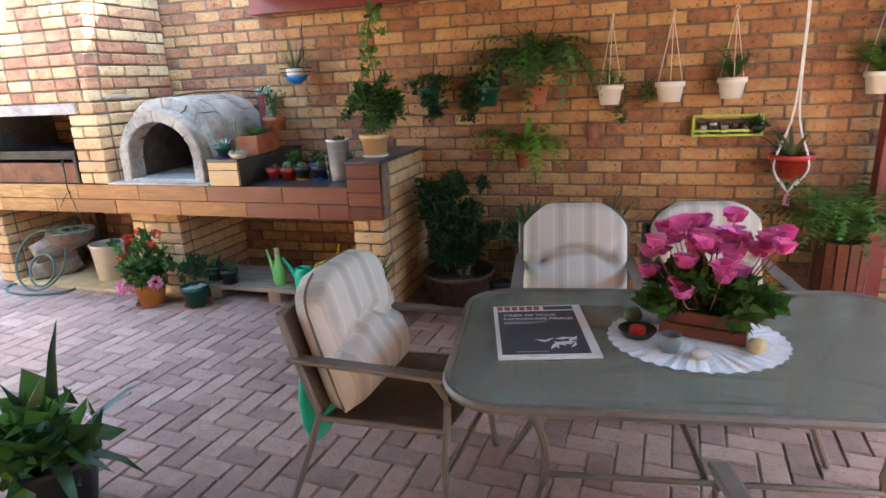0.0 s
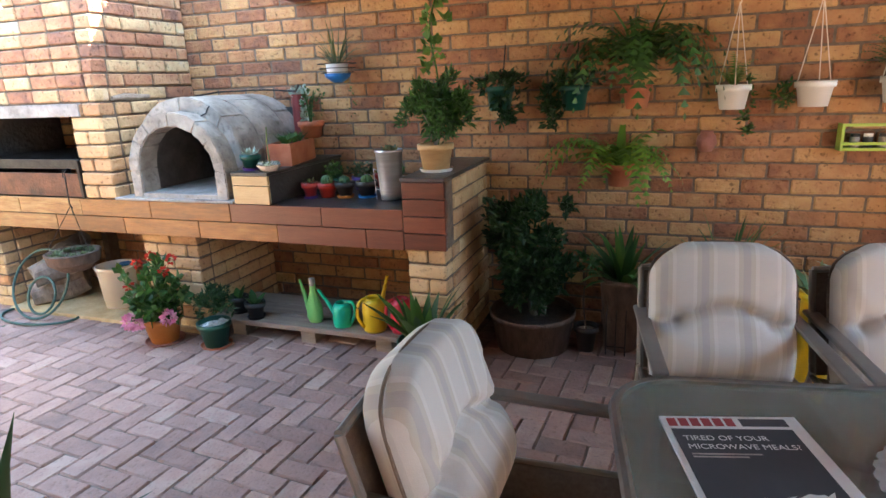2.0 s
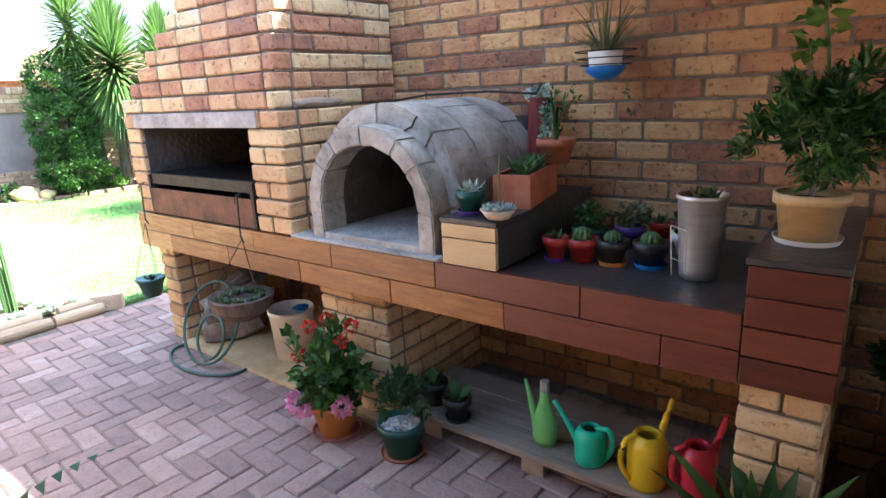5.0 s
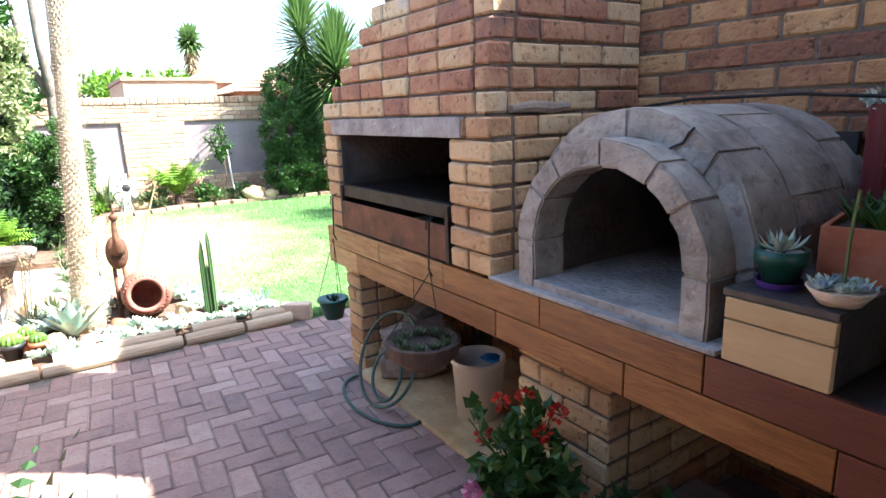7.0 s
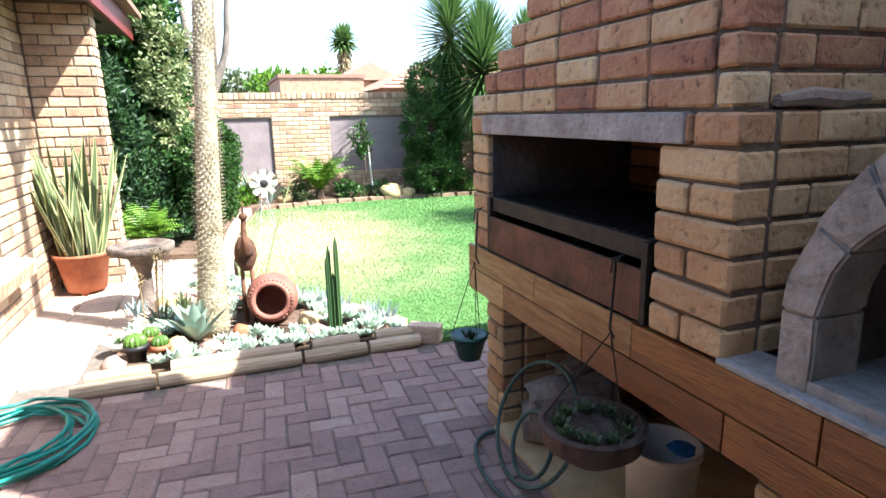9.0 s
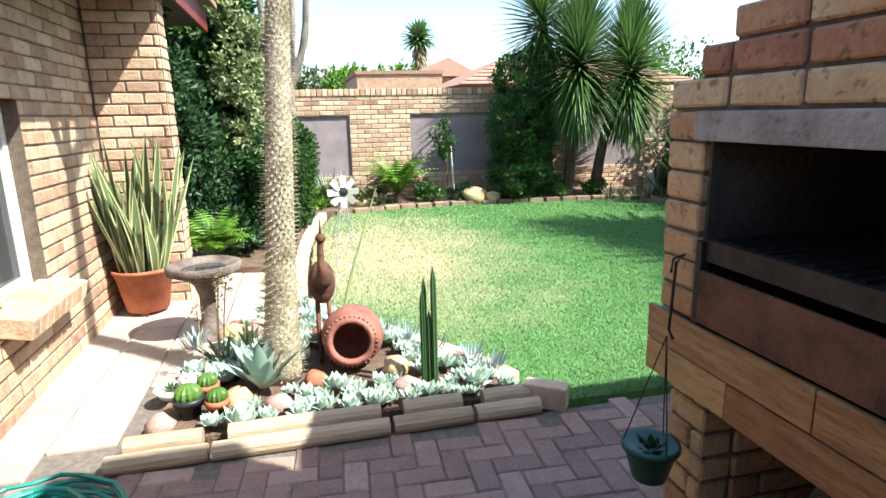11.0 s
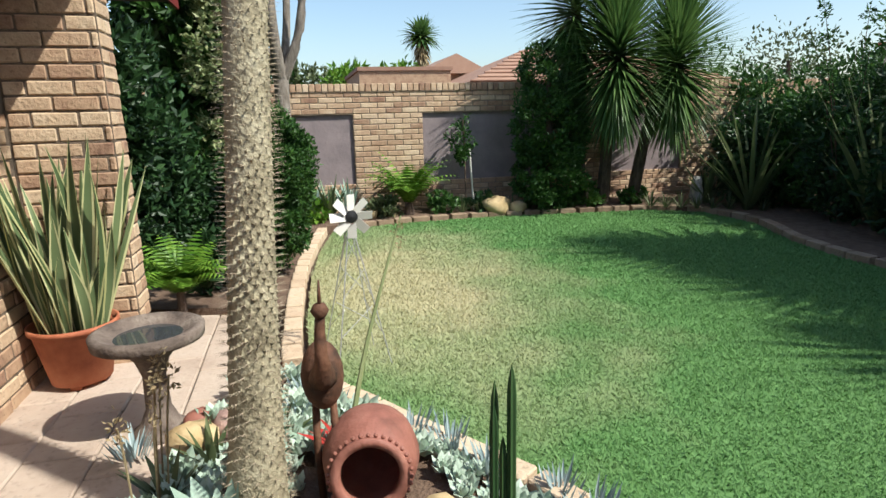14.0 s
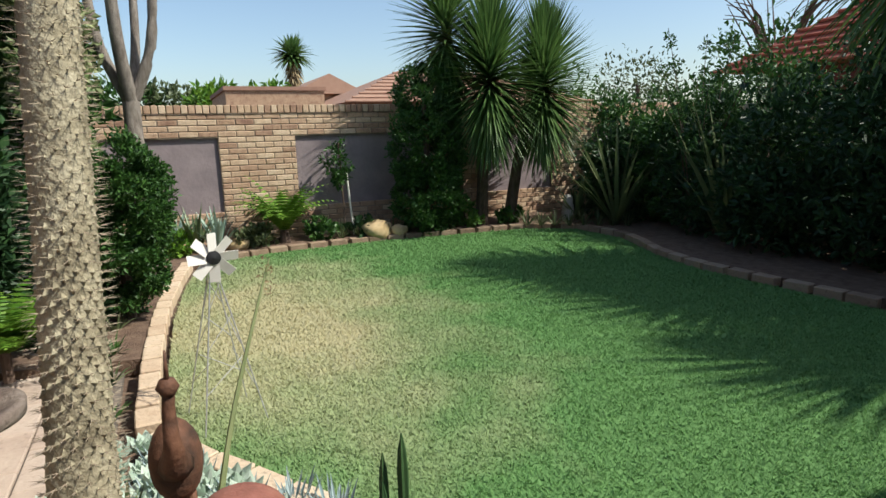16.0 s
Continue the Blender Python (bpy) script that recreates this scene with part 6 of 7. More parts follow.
palm = thing("spined_palm_trunk", (-6.75, 2.155, 0.04), "tall grey-green pachypodium trunk densely set with spines", "tree")
pz = [i * 0.085 for i in range(40)]
PR = lambda z: (0.083 + 0.03 * math.exp(-z * 3) - 0.013 * z) if z < 2.6 else 0.049
pp = []
for z in pz:
    pp.append((0.004 * math.sin(z * 5), 0.068 * z, z))
part("trunk", tube(pp, [PR(z) * (1 + 0.035 * math.sin(z * 34)) for z in pz], 22), M["palmskin"], palm, smooth=True)
rg = random.Random(12)
kv, kf, sv, sf = [], [], [], []
for i in range(1500):
    z = 0.02 + i * 0.0021
    a = i * 2.39996
    d = Vector((math.cos(a), math.sin(a), 0))
    c = Vector((0, 0.068 * z, z)) + d * PR(z)
    q = len(kv)
    t = Vector((-math.sin(a), math.cos(a), 0))
    kv.extend((c - d * 0.006 + t * 0.012, c - d * 0.006 - t * 0.012, c - d * 0.006 + Vector((0, 0, 0.018)), c + d * 0.006 - Vector((0, 0, 0.003)), c - d * 0.006 - Vector((0, 0, 0.018))))
    kf += [(q, q + 2, q + 3), (q + 2, q + 1, q + 3), (q + 1, q + 4, q + 3), (q + 4, q, q + 3)]
    for k in (-1, 0, 1):
        dd = (d + t * 0.55 * k + Vector((0, 0, rg.uniform(-0.2, 0.35)))).normalized()
        L = rg.uniform(0.022, 0.042)
        b = c + d * 0.008
        s2 = dd.cross(Vector((0, 0, 1))).normalized() * 0.0014
        u2 = Vector((0, 0, 0.0014))
        q = len(sv)
        sv.extend((b + s2, b - s2, b + u2, b + dd * L))
        sf += [(q, q + 1, q + 3), (q + 1, q + 2, q + 3), (q + 2, q, q + 3)]
tagged(part("bark_relief", (kv, kf), M["palmskin"], palm), "knobbly leaf scars", kind="stuff")
tagged(part("spine_coat", (sv, sf), M["spine"], palm), "fine dry spines", kind="stuff")
for k in range(4):
    a = k * 1.6 + 0.4
    part("branch", tube(curve_pts([(0, 0.225, 3.30), (0.15 * math.cos(a), 0.225 + 0.15 * math.sin(a), 3.6), (0.35 * math.cos(a), 0.22 + 0.35 * math.sin(a), 4.05)], 8), [0.06, 0.055, 0.05, 0.048, 0.045, 0.043, 0.04, 0.04, 0.035], 9), M["palmskin"], palm)
    v, f = [], []
    for j in range(26):
        b = j * 2.4
        blade(v, f, (0.35 * math.cos(a), 0.22 + 0.35 * math.sin(a), 4.05), (math.cos(b), math.sin(b), 0.7), 0.3, 0.05, 0.7)
    part("leaf_tuft", (v, f), M["leaf"], palm)

vase = thing("clay_urn", (-6.67, 2.54, 0.235), "reddish clay urn lying on its side with a notched rim", "urn", turn=-8)
prof = [(0.001, -0.42), (0.07, -0.42), (0.12, -0.36), (0.168, -0.25), (0.178, -0.16), (0.16, -0.07), (0.125, -0.025), (0.118, -0.015), (0.135, -0.005), (0.135, 0.012), (0.105, 0.012), (0.10, -0.02), (0.13, -0.08), (0.145, -0.18), (0.10, -0.34), (0.001, -0.38)]
um = Matrix.Rotation(radians(82), 4, "Y")
part("body", lathe(prof, 40, m=um), M["clay"], vase, smooth=True)
for k in range(34):
    a = 2 * math.pi * k / 34
    part("rim_bead", lathe([(0.001, -0.008), (0.008, -0.004), (0.008, 0.004), (0.001, 0.008)], 8, at=(0.142 * math.cos(a), 0.142 * math.sin(a), -0.006), m=um), M["clay"], vase)
bird = thing("heron_sculpture", (-6.86, 2.41, 0.04), "rusty metal long-necked bird sculpture in the bed", "sculpture")
bm = bmesh.new()
v = bmesh.ops.create_uvsphere(bm, u_segments=20, v_segments=14, radius=1)["verts"]
for q in v:
    q.co = Vector((q.co.x * 0.105 * (1 - 0.25 * q.co.x), q.co.y * 0.075, q.co.z * 0.125 + 0.50))
nv, nf = joined(tube(curve_pts([(0.07, 0.0, 0.52), (0.12, 0, 0.60), (0.115, 0, 0.70), (0.11, 0.005, 0.755)], 10), [0.05, 0.042, 0.034, 0.026, 0.022, 0.02, 0.018, 0.017, 0.017, 0.017], 10), lathe([(0.001, -0.03), (0.02, -0.02), (0.031, 0), (0.02, 0.022), (0.001, 0.03)], 12, at=(0.115, 0.005, 0.775)), tube([(0.12, 0.005, 0.79), (0.118, 0.008, 0.88)], [0.008, 0.003], 6), tube([(-0.02, 0.03, 0.42), (0.0, 0.035, 0.2), (-0.02, 0.03, 0.0)], 0.014, 7), tube([(-0.02, -0.03, 0.42), (0.0, -0.035, 0.2), (-0.02, -0.03, 0.0)], 0.014, 7))
q = [bm.verts.new(p) for p in nv]
for t in nf:
    bm.faces.new([q[i] for i in t])
me = bpy.data.meshes.new("figure")
for f in bm.faces:
    f.smooth = True
bm.to_mesh(me)
bm.free()
me.materials.append(M["rust"])
fig = new("figure", me)
fig.parent = bird
bath = thing("bird_bath", (-7.62, 1.67, 0.0), "weathered concrete bird bath with a thick rim", "bird bath")
part("bowl", lathe([(0.001, 0.42), (0.10, 0.425), (0.20, 0.46), (0.235, 0.475), (0.24, 0.52), (0.215, 0.53), (0.19, 0.515), (0.10, 0.47), (0.001, 0.465)], 36), M["bathstone"], bath, smooth=True)
part("water", lathe([(0.001, 0.492), (0.15, 0.492)], 30), M["pane"], bath, "shallow still water")
part("pedestal", lathe([(0.13, 0.0), (0.13, 0.03), (0.09, 0.06), (0.055, 0.14), (0.05, 0.30), (0.075, 0.38), (0.11, 0.425)], 24), M["bathstone"], bath, smooth=True)
def margined_blade(base, direction, length, width, twist, bend):
    """Stiff upright leaf, slightly cupped and twisted; returns verts, faces of the middle and of the margins."""
    d = Vector(direction).normalized()
    p, vs, mid, rim = Vector(base), [], [], []
    turn = math.atan2(d.y, d.x) + 1.2
    for i in range(9):
        t = i / 8
        w = width * (0.55 + 0.45 * math.sin(min(1, t / 0.5) * math.pi / 2)) * max(0.03, 1 - max(0, (t - 0.5) / 0.5) ** 1.8)
        a = turn + twist * t
        side = Vector((math.cos(a), math.sin(a), 0))
        up = side.cross(d)
        for q, c in ((-0.5, 0.16), (-0.34, 0.07), (0, 0), (0.34, 0.07), (0.5, 0.16)):
            vs.append(p + side * w * q + up * w * c)
        p = p + d * length / 8
        d = (d + Vector((bend * math.cos(turn), bend * math.sin(turn), 0)) / 8).normalized()
    for i in range(8):
        for k in range(4):
            f = (5 * i + k, 5 * i + k + 1, 5 * i + k + 6, 5 * i + k + 5)
            (rim if k in (0, 3) else mid).append(f)
    return vs, mid, rim


snk = potted("terracotta_floor_pot", (-8.33, 1.12, 0.045), 0.215, 0.33, M["terra"], "large terracotta pot of tall variegated snake plant", taper=0.7)
part("feet", boxes((-0.12, 0.12, -0.03, 0.03, -0.033, -0.001), (-0.03, 0.03, -0.12, 0.12, -0.03, -0.002), bevel=0.004), M["terra"], snk)
rg = random.Random(77)
for i in range(78):
    a, k = rg.uniform(0, 6.28), 0.15 * rg.random() ** 0.5
    vs, mid, rim = margined_blade((k * math.cos(a), k * math.sin(a), 0.26), (math.cos(a) * k * 1.5 + rg.uniform(-0.12, 0.12), math.sin(a) * k * 1.5 + rg.uniform(-0.12, 0.12), 1), rg.uniform(0.45, 1.1), rg.uniform(0.048, 0.074), rg.uniform(-1.8, 1.8), rg.uniform(-0.5, 0.5))
    lf = part("leaf", (vs, mid + rim), M["snake"], snk, smooth=True)
    lf.data.materials.append(M["margin"])
    lf.data.polygons.foreach_set("material_index", [0] * len(mid) + [1] * len(rim))
cc = thing("columnar_cactus", (-6.43, 2.93, 0.03), "cluster of dark ribbed columnar cactus stems", "cactus")
for x, y, h, r in ((0, 0.03, 0.66, 0.014), (0.02, -0.035, 0.55, 0.0125), (-0.03, -0.015, 0.60, 0.012), (-0.01, 0.005, 0.42, 0.011)):
    v = []
    for j in range(14):
        for k in range(12):
            a = 2 * math.pi * k / 12
            rr = r * (1.15 if k % 2 else 0.8) * (1 - 0.9 * max(0, (j - 11) / 2) ** 2 if j > 11 else 1)
            v.append(Vector((x + rr * math.cos(a), y + rr * math.sin(a), h * j / 13)))
    part("stem", (v, [(j * 12 + k, j * 12 + (k + 1) % 12, (j + 1) * 12 + (k + 1) % 12, (j + 1) * 12 + k) for j in range(13) for k in range(12)]), M["cactus"], cc)
ag = thing("agave", (-6.62, 2.06, 0.05), "broad blue-green agave rosette", "agave")
rg = random.Random(6)
for i in range(17):
    v, f = [], []
    a, el = i * 2.4, 1.38 - 0.048 * i
    blade(v, f, (0.02 * math.cos(a), 0.02 * math.sin(a), 0.0), (math.cos(a) * math.cos(el), math.sin(a) * math.cos(el), math.sin(el)), rg.uniform(0.22, 0.31), 0.085, 0.1, 5, 0.5, belly=0.45)
    part("leaf", (v, f), M["agave"], ag, smooth=True)
for i, (x, y, s) in enumerate(((-7.30, 2.20, 0.24), (-7.2, 1.95, 0.22), (-7.0, 1.82, 0.2))):
    ag2 = thing("spiky_aloe", (x, y, 0.05), "spiky grey-green aloe in the bed", "aloe", "aloes in the bed")
    strap_plant(ag2, 140 + i, 18, s, 0.03, 0.0, M["olive"], 1.0, 0.4)

ros = [mesh_of("rosette", *rosette(200 + i, 22, 1.0, 0.30), M["succ"]) for i in range(4)]


def in_bed(x, y):
    lo = 1.62 + max(0, -6.75 - x) * 0.36
    hi = 3.36 if x > -6.25 else 3.36 - (-6.25 - x) * 0.66
    return lo < y < hi and -7.95 < x < -6.24


AVOID = [(-6.75, 2.16, 0.16), (-6.67, 2.54, 0.17), (-6.86, 2.56, 0.24), (-6.43, 2.93, 0.09), (-6.62, 2.06, 0.15), (-6.62, 2.78, 0.10), (-6.38, 2.80, 0.08), (-7.35, 1.85, 0.13), (-6.60, 2.33, 0.09), (-6.55, 1.78, 0.10), (-7.62, 1.67, 0.18), (-6.42, 1.70, 0.20), (-6.35, 2.15, 0.08)]
rg = random.Random(15)
spots, tries = [], 0
while len(spots) < 290 and tries < 14000:
    tries += 1
    x, y, r = rg.uniform(-7.9, -6.2), rg.uniform(1.5, 3.45), rg.uniform(0.055, 0.10)
    if not in_bed(x, y) or any(math.hypot(x - a, y - b) < c + r * 0.5 for a, b, c in AVOID) or any(math.hypot(x - a, y - b) < (r + c) * 0.60 for a, b, c in spots):
        continue
    spots.append((x, y, r))
for i, (x, y, r) in enumerate(spots):
    o = thing("echeveria", (x, y, 0.042 + rg.uniform(0, 0.025)), "pale glaucous succulent rosette in the bed", "succulent", "succulent rosettes in the bed", turn=rg.uniform(0, 360))
    k = new("rosette", ros[i % 4])
    k.parent, k.scale = o, (r * 1.12,) * 3
    k.matrix_basis = pose(0, 0, 0, rg.uniform(-14, 14), rg.uniform(-14, 14), 0) @ Matrix.Scale(r * 1.3, 4)
for i, (x, y) in enumerate(((-6.62, 3.22), (-6.85, 3.02), (-7.05, 2.92), (-7.2, 2.78), (-6.48, 3.28), (-7.5, 2.45), (-7.45, 2.30), (-7.35, 1.62), (-7.7, 2.35), (-7.3, 2.6))):
    o = thing("blue_chalk_sticks", (x, y, 0.045), "clump of upright blue-grey finger succulents", "succulent", "blue finger succulents in the bed")
    v, f = [], []
    rr = random.Random(300 + i)
    for j in range(34):
        a, k = rr.uniform(0, 6.28), rr.uniform(0, 0.08)
        blade(v, f, (k * math.cos(a), k * math.sin(a), 0), (math.cos(a) * 0.45 + rr.uniform(-0.2, 0.2), math.sin(a) * 0.45, 1), rr.uniform(0.07, 0.15), 0.014, -0.1, 2, 0.6, belly=0.6)
    part("clump", (v, f), M["bluefin"], o)
for (x, y, r, mt, lb) in ((-6.62, 2.78, 0.085, "stone_y", "round ochre stone among succulents"), (-6.38, 2.80, 0.075, "stone_p", "rounded pink stone among succulents"), (-7.35, 1.85, 0.12, "stone_y", "ochre boulder among succulents"), (-6.60, 2.33, 0.07, "terra", "broken terracotta shard among succulents"), (-6.35, 2.15, 0.08, "stone_p", "rounded pink stone among succulents"), (-6.45, 1.95, 0.09, "stone_y", "flat ochre stone among succulents"), (-6.30, 1.62, 0.07, "stone_p", "pale pink stone at the bed's corner"), (-7.45, 2.0, 0.10, "stone_p", "brown stone by the bird bath"), (-7.55, 1.85, 0.08, "clay", "rough brown stone by the bird bath")):
    so = thing("garden_stone", (x, y, 0.05), lb, "stone", "stones in the bed")
    part("stone", rocks(bmesh.new(), random.Random(x * y), (0, 0, r * 0.35), r), M[mt], so, smooth=True)
for i, (x, y, r, mt) in enumerate(((-6.42, 1.73, 0.065, "black"), (-6.36, 1.87, 0.05, "terra"), (-6.55, 1.80, 0.05, "terra"))):
    cpt = potted("barrel_cactus_pot", (x, y, 0.045), r, 0.10, M[mt], "small pot with a spiny barrel cactus", group="cactus pots at the bed's edge")
    v = []
    for j in range(9):
        for k in range(26):
            a, b = 2 * math.pi * k / 26, math.pi * j / 8 - math.pi / 2
            qd = r * 0.95 * (1 + (0.09 if k % 2 else -0.07)) * math.cos(b)
            v.append(Vector((qd * math.cos(a), qd * math.sin(a), 0.115 + r * 0.8 * math.sin(b))))
    part("cactus", (v, [(j * 26 + k, j * 26 + (k + 1) % 26, (j + 1) * 26 + (k + 1) % 26, (j + 1) * 26 + k) for j in range(8) for k in range(26)]), M["fern"], cpt)
cube = thing("white_cube_lantern", (-6.60, 1.72, 0.09), "white faceted cube pot with dark round openings", "lantern", turn=25)
part("body", boxes((-0.06, 0.06, -0.06, 0.06, -0.045, 0.075), bevel=0.02), M["wpot"], cube)
for m in (pose(0.061, 0, 0.015, 0, 90, 0), pose(0, -0.061, 0.015, 90, 0, 0), pose(0, 0, 0.076)):
    part("ring", lathe([(0.026, 0.0), (0.032, 0.002), (0.032, 0.0)], 18, m=m), M["black"], cube)
wbowl = thing("white_bowl", (-6.66, 1.60, 0.045), "shallow white bowl with a small cactus", "bowl")
part("bowl", lathe([(0.001, 0), (0.05, 0), (0.085, 0.05), (0.08, 0.05), (0.001, 0.025)]), M["wpot"], wbowl, smooth=True)
part("cactus", rosette(9, 20, 0.06, 0.01, rise=1.1), M["fern"], wbowl).location = (0, 0, 0.03)
stk = thing("dry_flower_stalks", (-7.02, 1.72, 0.04), "thin dried succulent flower stalks", "stalks")
rg = random.Random(31)
for k in range(5):
    a = rg.uniform(0, 6.28)
    pts = [(0.1 * math.cos(a), 0.1 * math.sin(a), 0), (0.13 * math.cos(a), 0.13 * math.sin(a), 0.3), (0.16 * math.cos(a), 0.16 * math.sin(a), rg.uniform(0.38, 0.55))]
    part("stalk", tube(curve_pts(pts, 6), 0.004, 5), M["dry"], stk)
    bushy(stk, 320 + k, [(*pts[2], 0.03, 0.03, 0.06)], 30, 0.025, M["dry"])

# windmill spinner and leaning flower spike
spn = thing("garden_windmill", (-8.22, 2.64, 0.0), "white metal garden windmill on thin lattice legs", "windmill", turn=12)
for sx in (-1, 1):
    for sy in (-1, 1):
        part("leg", tube([(sx * 0.16, sy * 0.16, 0), (sx * 0.012, sy * 0.012, 0.82)], 0.004, 5), M["steel"], spn)
for z, k in ((0.2, 0.12), (0.42, 0.08), (0.62, 0.045)):
    for a, b in (((-1, -1), (1, -1)), ((1, -1), (1, 1)), ((1, 1), (-1, 1)), ((-1, 1), (-1, -1))):
        part("brace", tube([(a[0] * k, a[1] * k, z), (b[0] * k * 0.7, b[1] * k * 0.7, z + 0.15)], 0.0025, 4), M["steel"], spn)
for k in range(8):
    a = k * math.pi / 4
    bm = bmesh.new()
    box(bm, -0.026, 0.026, -0.0015, 0.0015, 0.035, 0.125, m=Matrix.Rotation(radians(22), 4, "Z"))
    part("vane", bm, M["wpot"], spn, "white sheet-metal vane").matrix_basis = pose(0.045, 0, 0.88) @ Matrix.Rotation(a, 4, "X") @ Matrix.Rotation(radians(90), 4, "Z")
part("hub", lathe([(0.001, -0.02), (0.035, -0.012), (0.035, 0.012), (0.001, 0.02)], 16, at=(0, 0, 0), m=pose(0.045, 0, 0.88, 0, 90, 0)), M["black"], spn)
part("tail_vane", boxes((-0.22, -0.10, -0.002, 0.002, 0.83, 0.93), bevel=0.001), M["concrete"], spn)
part("shaft", tube([(0.05, 0, 0.88), (-0.12, 0, 0.88)], 0.005, 6), M["steel"], spn)
fs2 = thing("aloe_flower_spike", (-7.12, 2.50, 0.05), "leaning pale aloe flower spike above reddish leaves", "aloe")
part("stalk", tube(curve_pts([(0, 0, 0.05), (-0.2, 0.12, 0.42), (-0.45, 0.33, 0.92)], 10), [0.014, 0.013, 0.012, 0.011, 0.010, 0.009, 0.008, 0.007, 0.006, 0.005, 0.004], 6), M["cream"], fs2)
strap_plant(fs2, 333, 14, 0.22, 0.05, 0.0, M["redpot"], 1.0, 0.5, name="red_leaves")
bushy(fs2, 334, [(-0.42, 0.31, 0.84, 0.02, 0.02, 0.10)], 40, 0.02, M["dry"])
hz = thing("coiled_garden_hose", (-5.62, 1.30, 0.0), "bright green garden hose coiled on the paving", "hose")
rg = random.Random(2)
pts = []
for i in range(190):
    a = i * 0.26
    k = 0.30 + 0.06 * math.sin(i * 0.17) + rg.uniform(-0.012, 0.012)
    pts.append((k * math.cos(a) * 1.05, k * math.sin(a) * 0.95, 0.012 + 0.055 * i / 190 + rg.uniform(0, 0.012)))
part("coil", tube(pts, 0.0095, 7), M["hose"], hz)

# ---- shrubs and trees ----
def shrub(name, at, blobs, n, size, mat, label, cat="shrub", width=0.5, trunk=None, seed=0, shell=0.5):
    ob = thing(name, at, label, cat)
    part("crown", crown(seed, blobs, n, size, width, shell), mat, ob)
    if trunk:
        part("trunk", tube(curve_pts(trunk[0], 10), trunk[1], 9), M["brownbark"], ob)
    return ob


s = shrub("tall_garden_shrub", (-11.45, 1.3, 0.05), [(0, 0, 0.9, 0.75, 0.55, 0.8), (-0.2, 0.15, 1.9, 0.65, 0.5, 0.8), (0.1, 0, 2.8, 0.6, 0.5, 0.6), (0.2, 0.3, 0.6, 0.5, 0.4, 0.6)], 17000, 0.125, M["leaf"], "tall dense green shrub beside the house", seed=401, trunk=([(0, 0, 0), (0.05, 0, 0.8), (-0.1, 0.1, 2.0)], 0.05))
part("pale_crown", crown(402, [(0.45, 0.45, 2.1, 0.4, 0.28, 0.65), (0.4, 0.4, 1.3, 0.35, 0.25, 0.45)], 3600, 0.07, 0.6), M["cream"], s, "cream-variegated outer foliage")
# lowest clump is added, its dark leaves standing in for shade over the soil
shrub("dark_climber", (-9.3, 1.12, 0.05), [(0, 0.05, 1.5, 0.22, 0.22, 0.85), (-0.5, 0.12, 1.2, 0.35, 0.3, 0.9), (-0.9, 0.2, 0.8, 0.4, 0.3, 0.6), (-0.75, 0.55, 0.25, 0.45, 0.3, 0.25)], 8000, 0.085, M["darkleaf"], "dark trailing climber at the house corner, low clump added as shade", seed=403, trunk=([(0, 0, 0), (0.02, 0, 1.0), (0, 0, 2.0)], 0.03))
shrub("clipped_box_shrub", (-10.25, 2.12, 0.05), [(0, 0.02, 0.5, 0.40, 0.28, 0.42), (0, 0.06, 0.95, 0.38, 0.28, 0.44)], 22000, 0.045, M["leaf"], "dense dark clipped shrub beside the lawn edging", seed=404, trunk=([(0, 0, 0), (0, 0, 0.3), (0, 0, 0.7)], 0.04), shell=0.7)
yb2 = thing("yellow_green_palm_seedling", (-9.2, 1.5, 0.06), "bright yellow-green feathery plant behind the pier", "plant")
fern_fronds(yb2, 405, 90, 0.46, 0.18, M["bright"], 1.5, 0.12)
part("stem", tube([(0, 0, 0), (0, 0, 0.20)], 0.03, 7), M["brownbark"], yb2)
gt = thing("bare_grey_tree", (-11.7, 2.25, 0.05), "bare smooth grey tree with forking limbs", "tree")
part("trunk", tube(curve_pts([(0, 0, 0), (0.02, 0.0, 1.0), (-0.02, 0.02, 1.9)], 10), [0.11, 0.105, 0.10, 0.10, 0.095, 0.09, 0.09, 0.085, 0.08, 0.08, 0.08], 11), M["bark"], gt, smooth=True)
for x, y, z, r in ((-0.1, -0.35, 4.2, 0.05), (0.1, 0.45, 3.6, 0.05), (0.3, -0.05, 4.4, 0.06), (-0.3, 0.2, 4.3, 0.045)):
    part("limb", tube(curve_pts([(-0.02, 0.02, 1.75), (x * 0.5, y * 0.55, 2.3), (x * 0.8, y * 0.75, 3.0), (x, y, z)], 12), [r * (1.2 - 0.05 * i) for i in range(13)], 8), M["bark"], gt, smooth=True)
    for j in range(4):
        part("twig", tube(curve_pts([(x * 0.9, y * 0.87, 3.0 + 0.25 * j), (x * 1.5 + 0.1 * j, y * 1.3 + 0.12 * (j - 2), 3.4 + 0.3 * j), (x * 1.8, y * 1.6 + 0.25 * (j - 2), 3.9 + 0.3 * j)], 6), [0.018, 0.016, 0.014, 0.012, 0.01, 0.008, 0.006], 6), M["bark"], gt)


